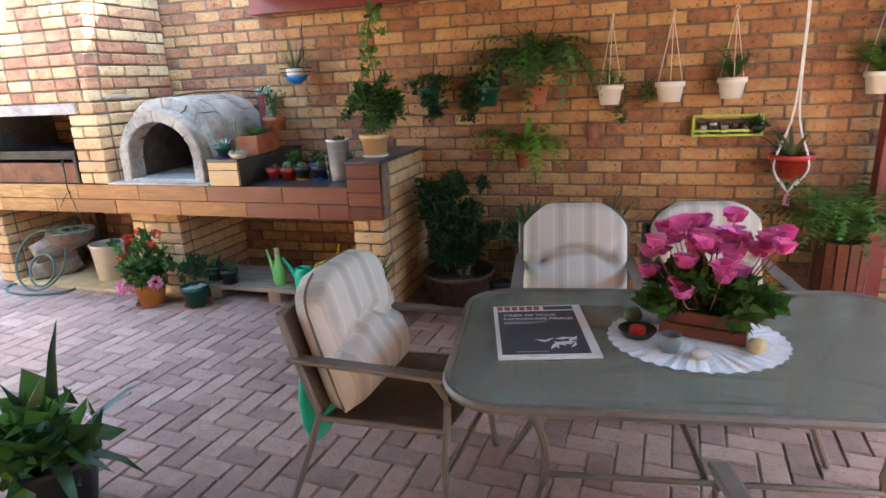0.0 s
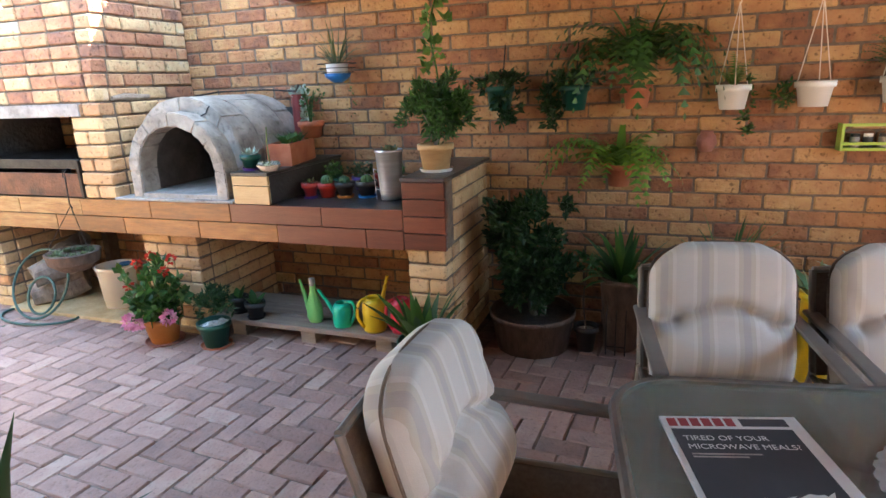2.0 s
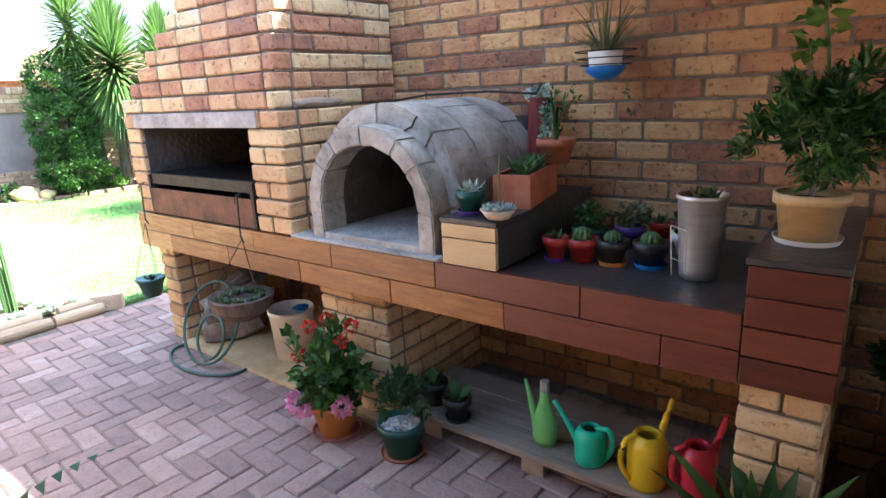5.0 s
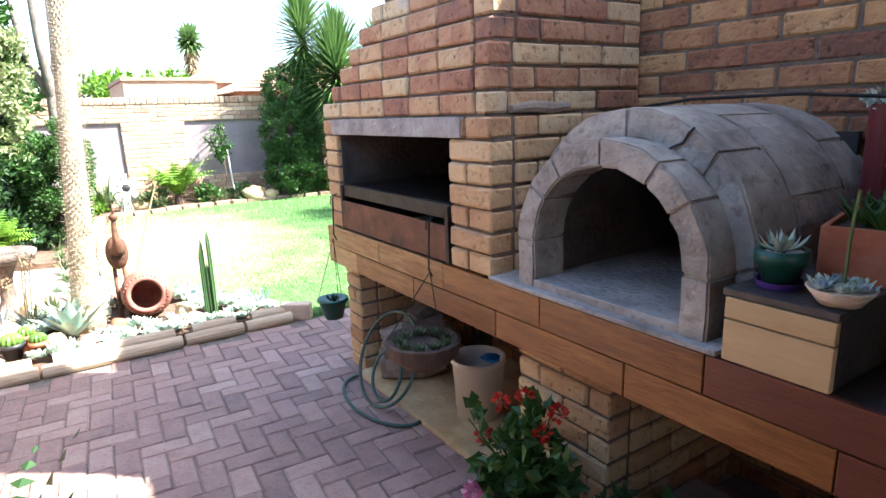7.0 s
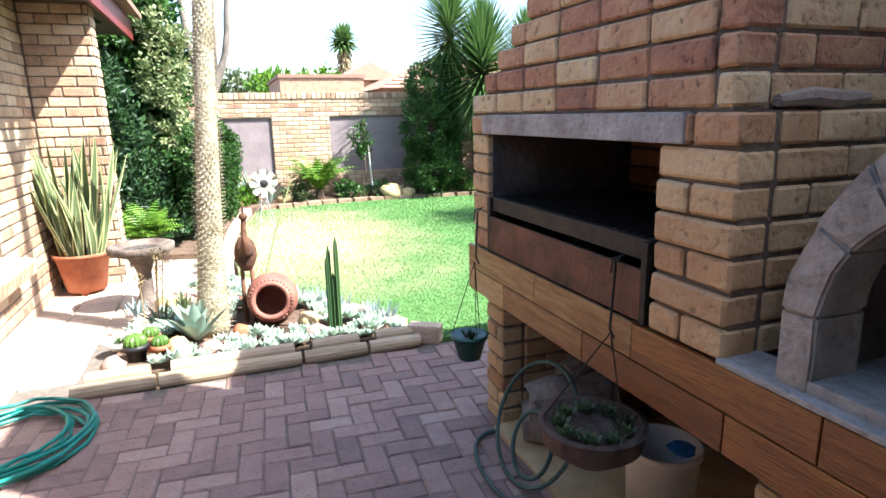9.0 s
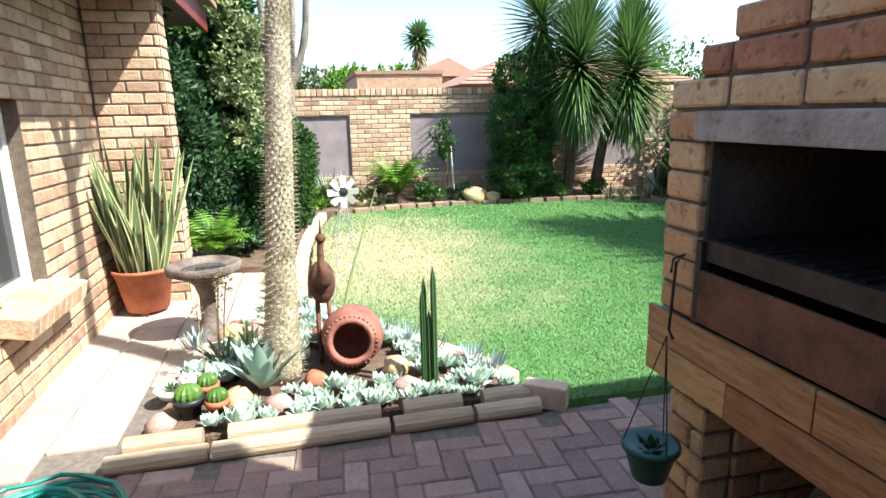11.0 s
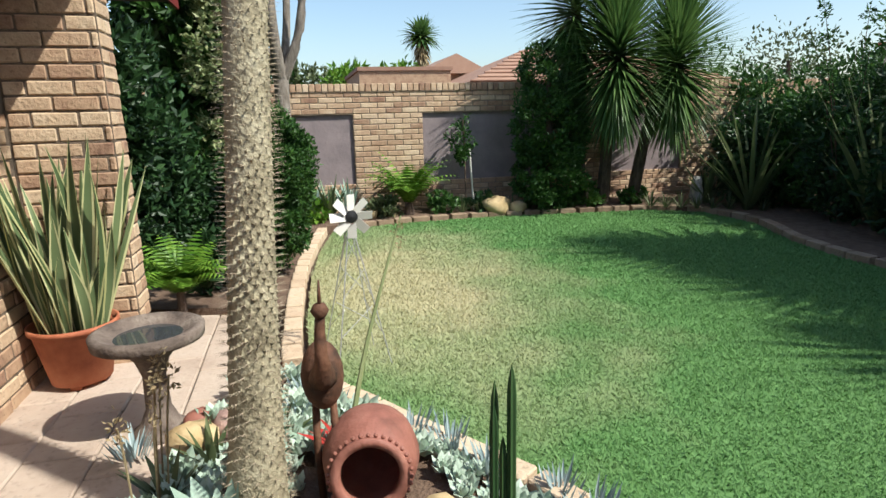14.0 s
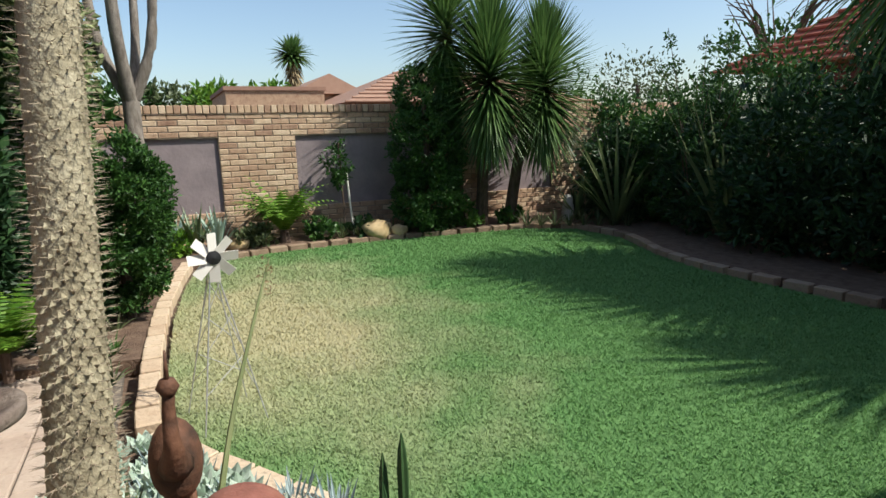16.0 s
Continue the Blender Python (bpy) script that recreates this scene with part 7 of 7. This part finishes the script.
def yucca(at, h, lean, r, n, seed, label, leaf_width=0.045):
    ob = thing("yucca_tree", at, label, "tree", "yuccas in the border")
    top = Vector((lean[0], lean[1], h))
    part("trunk", tube(curve_pts([(0, 0, 0), (lean[0] * 0.3, lean[1] * 0.35, h * 0.5), top], 10), [0.10, 0.095, 0.09, 0.085, 0.08, 0.08, 0.075, 0.075, 0.07, 0.07, 0.07], 10), M["brownbark"], ob)
    rr = random.Random(seed)
    v, f = [], []
    for i in range(n):
        t = i / n
        a, el = i * 2.39996, 1.45 - 2.75 * t
        b = top + Vector((0, 0, 0.32 - 0.95 * t))
        blade(v, f, b, (math.cos(a) * math.cos(el), math.sin(a) * math.cos(el), math.sin(el)), r * rr.uniform(0.8, 1.05), leaf_width, 0.22 + 0.3 * t, 3, 0.4, belly=0.25)
    part("crown", (v, f), M["yucca"], ob)
    return ob


yucca((-12.75, 6.75, 0.07), 2.25, (0.3, 0.0), 0.98, 900, 1, "tall yucca with a dense spiky crown before the wall")
yucca((-12.7, 7.2, 0.07), 2.15, (0.25, 0.45), 0.95, 850, 2, "leaning yucca with a dense spiky crown")
yucca((-13.0, 6.5, 0.07), 2.9, (0.1, -0.2), 0.9, 600, 3, "taller yucca behind its neighbours")
yucca((-8.2, 8.9, 0.07), 3.4, (0.05, -0.1), 1.5, 430, 4, "large dark yucca among the shady shrubs", 0.065)
yucca((-5.3, 8.9, 0.07), 3.3, (0.1, 0.0), 1.55, 430, 5, "large dark yucca at the shady border", 0.065)
yucca((-6.6, 9.3, 0.07), 3.8, (0.1, 0.1), 1.5, 430, 6, "tall yucca deep in the shady border", 0.065)
shrub("columnar_shrub", (-12.75, 5.87, 0.05), [(0, 0, 0.5, 0.38, 0.5, 0.5), (0, 0, 1.2, 0.38, 0.52, 0.6), (0, 0.05, 1.85, 0.34, 0.42, 0.5)], 26000, 0.062, M["leaf"], "dark columnar evergreen against the garden wall", seed=410, trunk=([(0, 0, 0), (0, 0, 0.8), (0, 0, 1.8)], 0.05), shell=0.75)
for i, (x, y, z, rx, ry, rz, n, mt, lb) in enumerate((
        (-12.2, 8.9, 0.75, 0.6, 0.55, 0.7, 2600, "darkleaf", "dark rounded shrub in the far corner"),
        (-11.4, 9.3, 1.0, 0.8, 0.7, 0.95, 3200, "leaf", "loose green shrub in the shady border"),
        (-10.4, 9.0, 0.85, 0.8, 0.6, 0.8, 3200, "darkleaf", "dense dark shrub in the shady border"),
        (-9.4, 8.7, 0.95, 0.8, 0.65, 0.9, 3200, "darkleaf", "dense dark shrub in the shady border"),
        (-8.2, 8.7, 1.05, 0.9, 0.7, 1.0, 3200, "darkleaf", "dense dark shrub in the shady border"),
        (-6.8, 8.8, 1.15, 1.0, 0.7, 1.1, 3200, "darkleaf", "dense dark shrub near the outbuilding"),
        (-5.4, 9.0, 1.2, 1.0, 0.8, 1.2, 2600, "darkleaf", "dense dark shrub near the outbuilding"),
        (-12.9, 9.7, 1.2, 0.5, 0.8, 1.1, 2600, "leaf", "green shrub before the corner of the wall"),
        (-11.0, 10.6, 1.6, 1.1, 0.7, 1.2, 3600, "leaf", "tall green shrub by the boundary"),
        (-9.0, 10.4, 1.6, 1.1, 0.7, 1.4, 3600, "darkleaf", "tall dark shrub by the boundary"),
        (-7.0, 10.4, 1.7, 1.1, 0.7, 1.5, 3200, "darkleaf", "tall dark shrub by the boundary"))):
    shrub("border_shrub", (x, y, 0.05), [(0, 0, z, rx, ry, rz), (0.2, -0.15, z * 0.55, rx * 0.9, ry * 0.9, z * 0.5)], int(n * 1.8), 0.10, M[mt], lb, seed=420 + i, trunk=([(0, 0, 0), (0.05, 0, z * 0.5), (0, 0.05, z)], 0.04))
airy = thing("airy_tall_bush", (-10.6, 8.75, 0.05), "airy upright bush with small leaves on thin stems", "shrub")
rg = random.Random(55)
bl = []
for k in range(16):
    a = rg.uniform(0, 6.28)
    tip = (rg.uniform(0.2, 0.9) * math.cos(a), rg.uniform(0.2, 0.7) * math.sin(a), rg.uniform(1.5, 2.75))
    part("stem", tube(curve_pts([(0, 0, 0), (tip[0] * 0.4, tip[1] * 0.4, tip[2] * 0.5), tip], 6), [0.014, 0.012, 0.01, 0.008, 0.006, 0.004, 0.003], 5), M["brownbark"], airy)
    bl += [(tip[0] * t, tip[1] * t, tip[2] * (0.25 + 0.75 * t), 0.10, 0.10, 0.14) for t in (0.55, 0.75, 0.92)]
part("leaves", crown(456, bl, 3200, 0.05, 0.5, 0.1), M["leaf"], airy)
for i, (x, y, L, n) in enumerate(((-11.6, 8.35, 1.5, 30), (-9.9, 8.5, 1.8, 40), (-12.3, 8.2, 0.7, 30))):
    fx = thing("flax_clump", (x, y, 0.06), "clump of long arching flax leaves", "flax", "flax clumps in the border")
    strap_plant(fx, 460 + i, n, L, 0.06, 0, M["olive"], 0.7, 0.8, 6)
# low planting at the far wall
fb1 = thing("bright_fern", (-12.95, 3.85, 0.07), "bright yellow-green fern clump at the wall", "fern")
fern_fronds(fb1, 470, 60, 0.85, 0.15, M["bright"], 1.5, 0.13)
part("crown_base", lathe([(0.08, 0), (0.05, 0.16), (0.001, 0.18)], 10), M["brownbark"], fb1)
for i, (x, y) in enumerate(((-12.9, 2.75), (-12.8, 3.0), (-13.0, 2.5))):
    br = thing("bromeliad", (x, y, 0.07), "grey-green bromeliad with stiff upright leaves", "bromeliad", "bromeliads at the wall")
    strap_plant(br, 480 + i, 26, 0.62, 0.05, 0, M["agave" if i else "snake"], 0.7, 0.5)
for i, (x, y, r, mt, lb) in enumerate(((-12.85, 3.5, 0.22, "olive", "small silvery bush at the lawn edge"), (-12.95, 4.35, 0.2, "leaf", "small green bush at the wall"), (-12.9, 4.9, 0.18, "darkleaf", "low dark ground cover"), (-12.8, 6.5, 0.24, "fern", "bright clump of round green leaves"), (-12.7, 7.2, 0.18, "leaf", "low green tuft by the yuccas"), (-12.85, 2.55, 0.2, "bright", "low yellow-green plant at the wall"))):
    shrub("low_plant", (x, y, 0.05), [(0, 0, r * 0.7, r * 1.1, r * 1.2, r * 0.7)], 500, 0.07, M[mt], lb, "plant", width=0.8, seed=490 + i)
for i in range(16):
    y = 4.6 + i * 0.25 if i < 8 else 7.3 + (i - 8) * 0.16
    x = -12.85 if i < 8 else -12.35 + (i - 8) * 0.13
    lr = thing("border_grass_tuft", (x, y, 0.06), "tuft of strap-leaved border grass", "grass tuft", "border grass tufts")
    strap_plant(lr, 500 + i, 22, 0.30, 0.016, 0, M["olive"], 1.0, 1.3, 3)
sap = thing("staked_sapling", (-13.0, 4.72, 0.06), "young leafy sapling tied to a white stake", "tree")
part("stake", tube([(0, 0.10, 0), (0.02, 0.03, 0.95)], 0.014, 7), M["wpot"], sap, "white wooden stake")
part("trunk", tube(curve_pts([(0, -0.02, 0), (0.0, -0.03, 0.7), (0, -0.05, 1.3)], 8), 0.013, 7), M["brownbark"], sap)
part("crown", crown(520, [(0, -0.05, 1.10, 0.18, 0.22, 0.30), (0, -0.02, 0.85, 0.12, 0.15, 0.15)], 420, 0.08, 0.5, 0.2), M["leaf"], sap)
ow = thing("owl_statue", (-12.35, 8.05, 0.07), "grey stone owl statue in the border", "statue")
part("figure", lathe([(0.001, 0), (0.09, 0), (0.10, 0.10), (0.09, 0.22), (0.07, 0.27), (0.075, 0.33), (0.05, 0.39), (0.001, 0.40)], 16), M["concrete"], ow, smooth=True)
for i, (x, y, r) in enumerate(((-12.85, 3.25, 0.16), (-12.8, 5.1, 0.22), (-12.75, 5.4, 0.15))):
    so = thing("border_rock", (x, y, 0.06), "brown weathered rock edging the border", "rock", "rocks in the border")
    part("rock", rocks(bmesh.new(), random.Random(600 + i), (0, 0, r * 0.3), r), M["stone_y" if i < 3 else "clay"], so, smooth=True)
for i in range(5):
    gc = thing("path_edge_plant", (-8.3 - 0.55 * i, 2.08 - 0.02 * i, 0.06), "low tufted plant beside the lawn edging", "plant", "tufts beside the lawn edging")
    strap_plant(gc, 620 + i, 16, 0.17, 0.02, 0, M["olive" if i % 2 else "leaf"], 1.1, 1.0, 3)

# ---- beyond the walls ----
nb = thing("neighbour_house", (-22, 8.6, 0), "neighbouring house with a hipped brown tile roof", "house")
part("wall", boxes((-2.5, 2.5, -1.6, 5.0, -0.05, 2.3)), M["house"], nb)


def hip(x0, x1, y0, y1, z0, z1, inset):
    xm = (x0 + x1) / 2
    v = [Vector(p) for p in ((x0, y0, z0), (x1, y0, z0), (x1, y1, z0), (x0, y1, z0), (xm, y0 + inset, z1), (xm, y1 - inset, z1))]
    return v, [(0, 1, 4), (1, 2, 5, 4), (2, 3, 5), (3, 0, 4, 5), (0, 3, 2, 1)]


part("roof", hip(-3.0, 2.9, -2.0, 5.5, 2.22, 3.3, 2.6), M["rooftile"], nb)
for i in range(9):
    z = 2.24 + 0.118 * i
    part("tile_course", tube([(2.9 - 0.325 * i + 0.02, -2.0 + 0.28 * i, z), (2.9 - 0.325 * i + 0.02, 5.5 - 0.28 * i, z)], 0.03, 5), M["rooftile"], nb)
nb2 = thing("neighbour_garage", (-23, 5.3, 0), "low brown brick garage beyond the wall", "house")
part("wall", boxes((-2, 2, -1.2, 1.3, -0.05, 2.62)), M["house"], nb2)
part("parapet", boxes((-2.05, 2.05, -1.25, 1.35, 2.622, 2.72)), M["rooftile"], nb2)
nb3 = thing("neighbour_gable", (-25, 7.4, 0), "small brown gabled roof beyond the wall", "house")
part("wall", boxes((-1.5, 1.5, -1.0, 1.0, -0.05, 2.7)), M["house"], nb3)
part("roof", ([Vector(p) for p in ((-1.7, -1.2, 2.7), (1.7, -1.2, 2.7), (1.7, 1.2, 2.7), (-1.7, 1.2, 2.7), (-1.7, 0, 3.3), (1.7, 0, 3.3))], [(0, 1, 5, 4), (2, 3, 4, 5), (0, 4, 3), (1, 2, 5), (0, 3, 2, 1)]), M["rooftile"], nb3)
rh = thing("red_roofed_house", (-10.5, 14.2, 0), "house with a red tile roof behind the shrubs", "house")
part("wall", boxes((-2.6, 3.4, -0.8, 4, -0.05, 2.45)), M["fascia"], rh)
part("roof", hip(-3.3, 4.0, -1.5, 4.8, 2.46, 4.3, 2.0), M["redtile"], rh)
for i in range(12):
    part("tile_course", tube([(-3.3 + 0.26 * i, -1.52 + 0.14 * i, 2.48 + 0.128 * i), (4.0 - 0.26 * i, -1.52 + 0.14 * i, 2.48 + 0.128 * i)], 0.035, 5), M["redtile"], rh)
fp = thing("fan_palm", (-45, 10.9, 0), "tall fan palm with a skirt of dead fronds", "palm")
part("trunk", tube([(0, 0, 0), (0, 0, 3), (0, 0, 6.2)], [0.4, 0.3, 0.26], 9), M["brownbark"], fp)
rr = random.Random(9)
v, f, v2, f2 = [], [], [], []
for i in range(150):
    a, el = i * 2.4, 1.3 - 1.9 * i / 150
    blade(v, f, (0, 0, 6.5), (math.cos(a) * math.cos(el), math.sin(a) * math.cos(el), math.sin(el)), rr.uniform(1.2, 1.75), 0.26, 0.8, 3)
for i in range(90):
    a = i * 2.4
    blade(v2, f2, (0, 0, 6.3 - 0.018 * i), (math.cos(a) * 0.6, math.sin(a) * 0.6, -0.5), rr.uniform(0.9, 1.25), 0.22, 1.5, 3)
part("crown", (v, f), M["yucca"], fp)
part("dead_fronds", (v2, f2), M["dry"], fp, "skirt of dead brown fronds")
for i, (x, y, z, r, mt) in enumerate(((-30, 3.0, 2.6, 1.1, "olive"), (-28, 4.6, 2.7, 0.8, "bright"), (-30, 6.6, 2.8, 0.9, "bright"), (-30, 1.2, 2.8, 1.2, "leaf"), (-32, 17, 2.8, 1.8, "leaf"), (-34, 21, 3.2, 2.2, "bright"), (-36, 25, 3.6, 2.4, "leaf"), (-34, 30, 4.0, 2.6, "olive"), (-24, 14.5, 2.3, 1.2, "bright"), (-30, 36, 4, 2.8, "leaf"), (-22, 34, 4, 2.8, "leaf"), (-12, 34, 4, 3, "leaf"))):
    shrub("distant_tree", (x, y, 0), [(0, 0, z, r, r * 1.3, r * 0.75), (0, r * 0.5, z * 0.7, r * 0.8, r, r * 0.6)], 1500, 0.28, M[mt], "distant leafy treetop beyond the wall", "tree", seed=700 + i, trunk=([(0, 0, 0), (0, 0, z * 0.5), (0, 0, z)], 0.14))
bt = thing("bare_branched_tree", (-16.5, 18.5, 0), "leafless branching tree behind the red roof", "tree")
rr = random.Random(3)
part("trunk", tube([(0, 0, 0), (0, 0, 1.5), (0.1, 0, 3)], [0.14, 0.12, 0.09], 8), M["brownbark"], bt)
for k in range(26):
    a = rr.uniform(0, 6.28)
    part("branch", tube(curve_pts([(0.05, 0, 2.0 + rr.random()), (0.7 * math.cos(a), 0.7 * math.sin(a), 3.5 + rr.random()), (1.6 * math.cos(a) + rr.uniform(-0.4, 0.4), 1.6 * math.sin(a), 4.4 + rr.random())], 6), [0.05, 0.04, 0.035, 0.03, 0.02, 0.015, 0.01], 5), M["brownbark"], bt)
mast = thing("thin_mast", (-20, 12.7, 0), "thin dark aerial mast beyond the garden", "mast")
part("pole", tube([(0, 0, 0), (0, 0, 6.5)], 0.02, 6), M["iron"], mast)

# ---- turf blades ----
def inside(x, y, poly):
    c = False
    for i in range(len(poly)):
        (x0, y0), (x1, y1) = poly[i - 1], poly[i]
        if (y0 > y) != (y1 > y) and x < (x1 - x0) * (y - y0) / (y1 - y0) + x0:
            c = not c
    return c


rg = np.random.default_rng(5)
N = 300000
u = rg.random(N)
X = -6.1 - 6.6 * u ** 1.35
Y = 2.3 + 5.6 * rg.random(N)
keep = np.array([inside(a, b, LAWN) for a, b in zip(X, Y)])
X, Y = X[keep], Y[keep]
n = len(X)
far = np.clip((-X - 6) / 6, 0, 1)
A = rg.random(n) * 6.283
L = (0.009 + 0.013 * rg.random(n)) * (1 + 0.5 * far)
W = (0.0022 + 0.002 * rg.random(n)) * (1 + 1.4 * far)
T = 0.3 + rg.random(n) * 1.3
dx, dy = np.cos(A), np.sin(A)
P = np.empty((n, 3, 3))
P[:, 0] = np.stack([X - dy * W, Y + dx * W, np.zeros(n)], 1)
P[:, 1] = np.stack([X + dy * W, Y - dx * W, np.zeros(n)], 1)
P[:, 2] = np.stack([X + dx * L * T, Y + dy * L * T, L], 1)
me = bpy.data.meshes.new("grass_blades")
me.vertices.add(3 * n)
me.vertices.foreach_set("co", P.reshape(-1))
me.loops.add(3 * n)
me.loops.foreach_set("vertex_index", np.arange(3 * n, dtype=np.int32))
me.polygons.add(n)
me.polygons.foreach_set("loop_start", np.arange(0, 3 * n, 3, dtype=np.int32))
me.update(calc_edges=True)
me.materials.append(M["grassblade"])
gr = new("grass_blades", me)
tagged(gr, "short mown grass blades of the lawn", "grass", kind="stuff")


# ---- bricks, pavers and slabs ----
north = facing(-4.75, 4.203, 0, 7.15, 0.0, 2.74, seed=3)
lay(wall_north, north, M["brick"], lambda p: -3.7 < p.x < 0.45 and 0.80 < p.z < 1.86)
lay(braai, [b for b in BR if b[0].translation.z < 1.445], M["buff"], lambda p: p.y < 3.9)
lay(braai, [b for b in BR if b[0].translation.z > 1.445], M["hood"], lambda p: p.z < 2.0 and p.y < 4.0, rest="hood_brickwork")
lay(braai, facebricks, M["brick"], lambda p: False, rest="firebox_brickwork")
hb = facing(-6.2, 0.877, 180, 2.35, 0.0, 2.41, seed=6, holes=((0.55, 1.10, 0.56, 1.60),))
lay(house_wall, hb, M["house"], lambda p: p.x < -7.0 and p.z < 2.0)
pb = facing(-8.558, 0.885, 90, 0.507, 0.0, 2.41, seed=7)
pb += facing(-8.56, 1.392, 180, 0.23, 0.0, 2.41, seed=8)
lay(pier, pb, M["house"], lambda p: p.x > -8.7)
lay(sill, sill_bricks, M["house"], lambda p: True)
fb = facing(FX - 0.008, 0.0, 90, 12.0, 0.03, 1.77, seed=9, course=0.076, length=0.235, holes=tuple(PANELS))
lay(far_wall, fb, M["house"], lambda p: 2.6 < p.y < 5.0 and p.z > 0.6)
cop = [(pose(FX - 0.13, 0.05 + 0.086 * i, 1.832, 0, 0, 0), 0.28, 0.076, 0.105) for i in range(139)]
lay(far_wall, cop, M["house"], lambda p: 2.2 < p.y < 9.0, rest="coping")

PITCH = 0.104
pav = []
rot = pose(-4.0, 2.5, 0, 0, 0, -4.0)
prng = random.Random(21)
for i in range(-40, 86):
    for j in range(-50, 40):
        k = (i - j) % 4
        if k not in (0, 3):
            continue
        c = Vector(((i + 1) * PITCH, (j + 0.5) * PITCH, 0)) if k == 0 else Vector(((i + 0.5) * PITCH, (j + 1) * PITCH, 0))
        w = rot @ c
        if not (-6.0 < w.x < 4.5 and -1.33 < w.y < 4.12):
            continue
        m = rot @ pose(c.x, c.y, -0.018 + prng.uniform(-0.0025, 0.0025), prng.uniform(-0.6, 0.6), prng.uniform(-0.6, 0.6), (0 if k == 0 else 90) + prng.uniform(-0.5, 0.5))
        pav.append((m, 0.2045, 0.1005, 0.04))
lay(pave_floor, pav, M["paver"], lambda p: -5.5 < p.x < -2.3 and 1.75 < p.y < 3.35, name="paver", rest="paving")
slabs = []
for i in range(9):
    for j in range(4):
        x, y = -6.30 - 0.40 * i - (0.2 if j % 2 else 0), 0.98 + 0.30 * j
        if y > 1.35 and x > -6.9 + 0.0 or (y > 1.6 and x > -7.7):
            continue
        slabs.append((pose(x, y, -0.012 + prng.uniform(-0.003, 0.003), 0, 0, prng.uniform(-0.6, 0.6)), 0.392, 0.292, 0.05))
lay(path_floor, slabs, M["slab"], lambda p: True, name="slab")
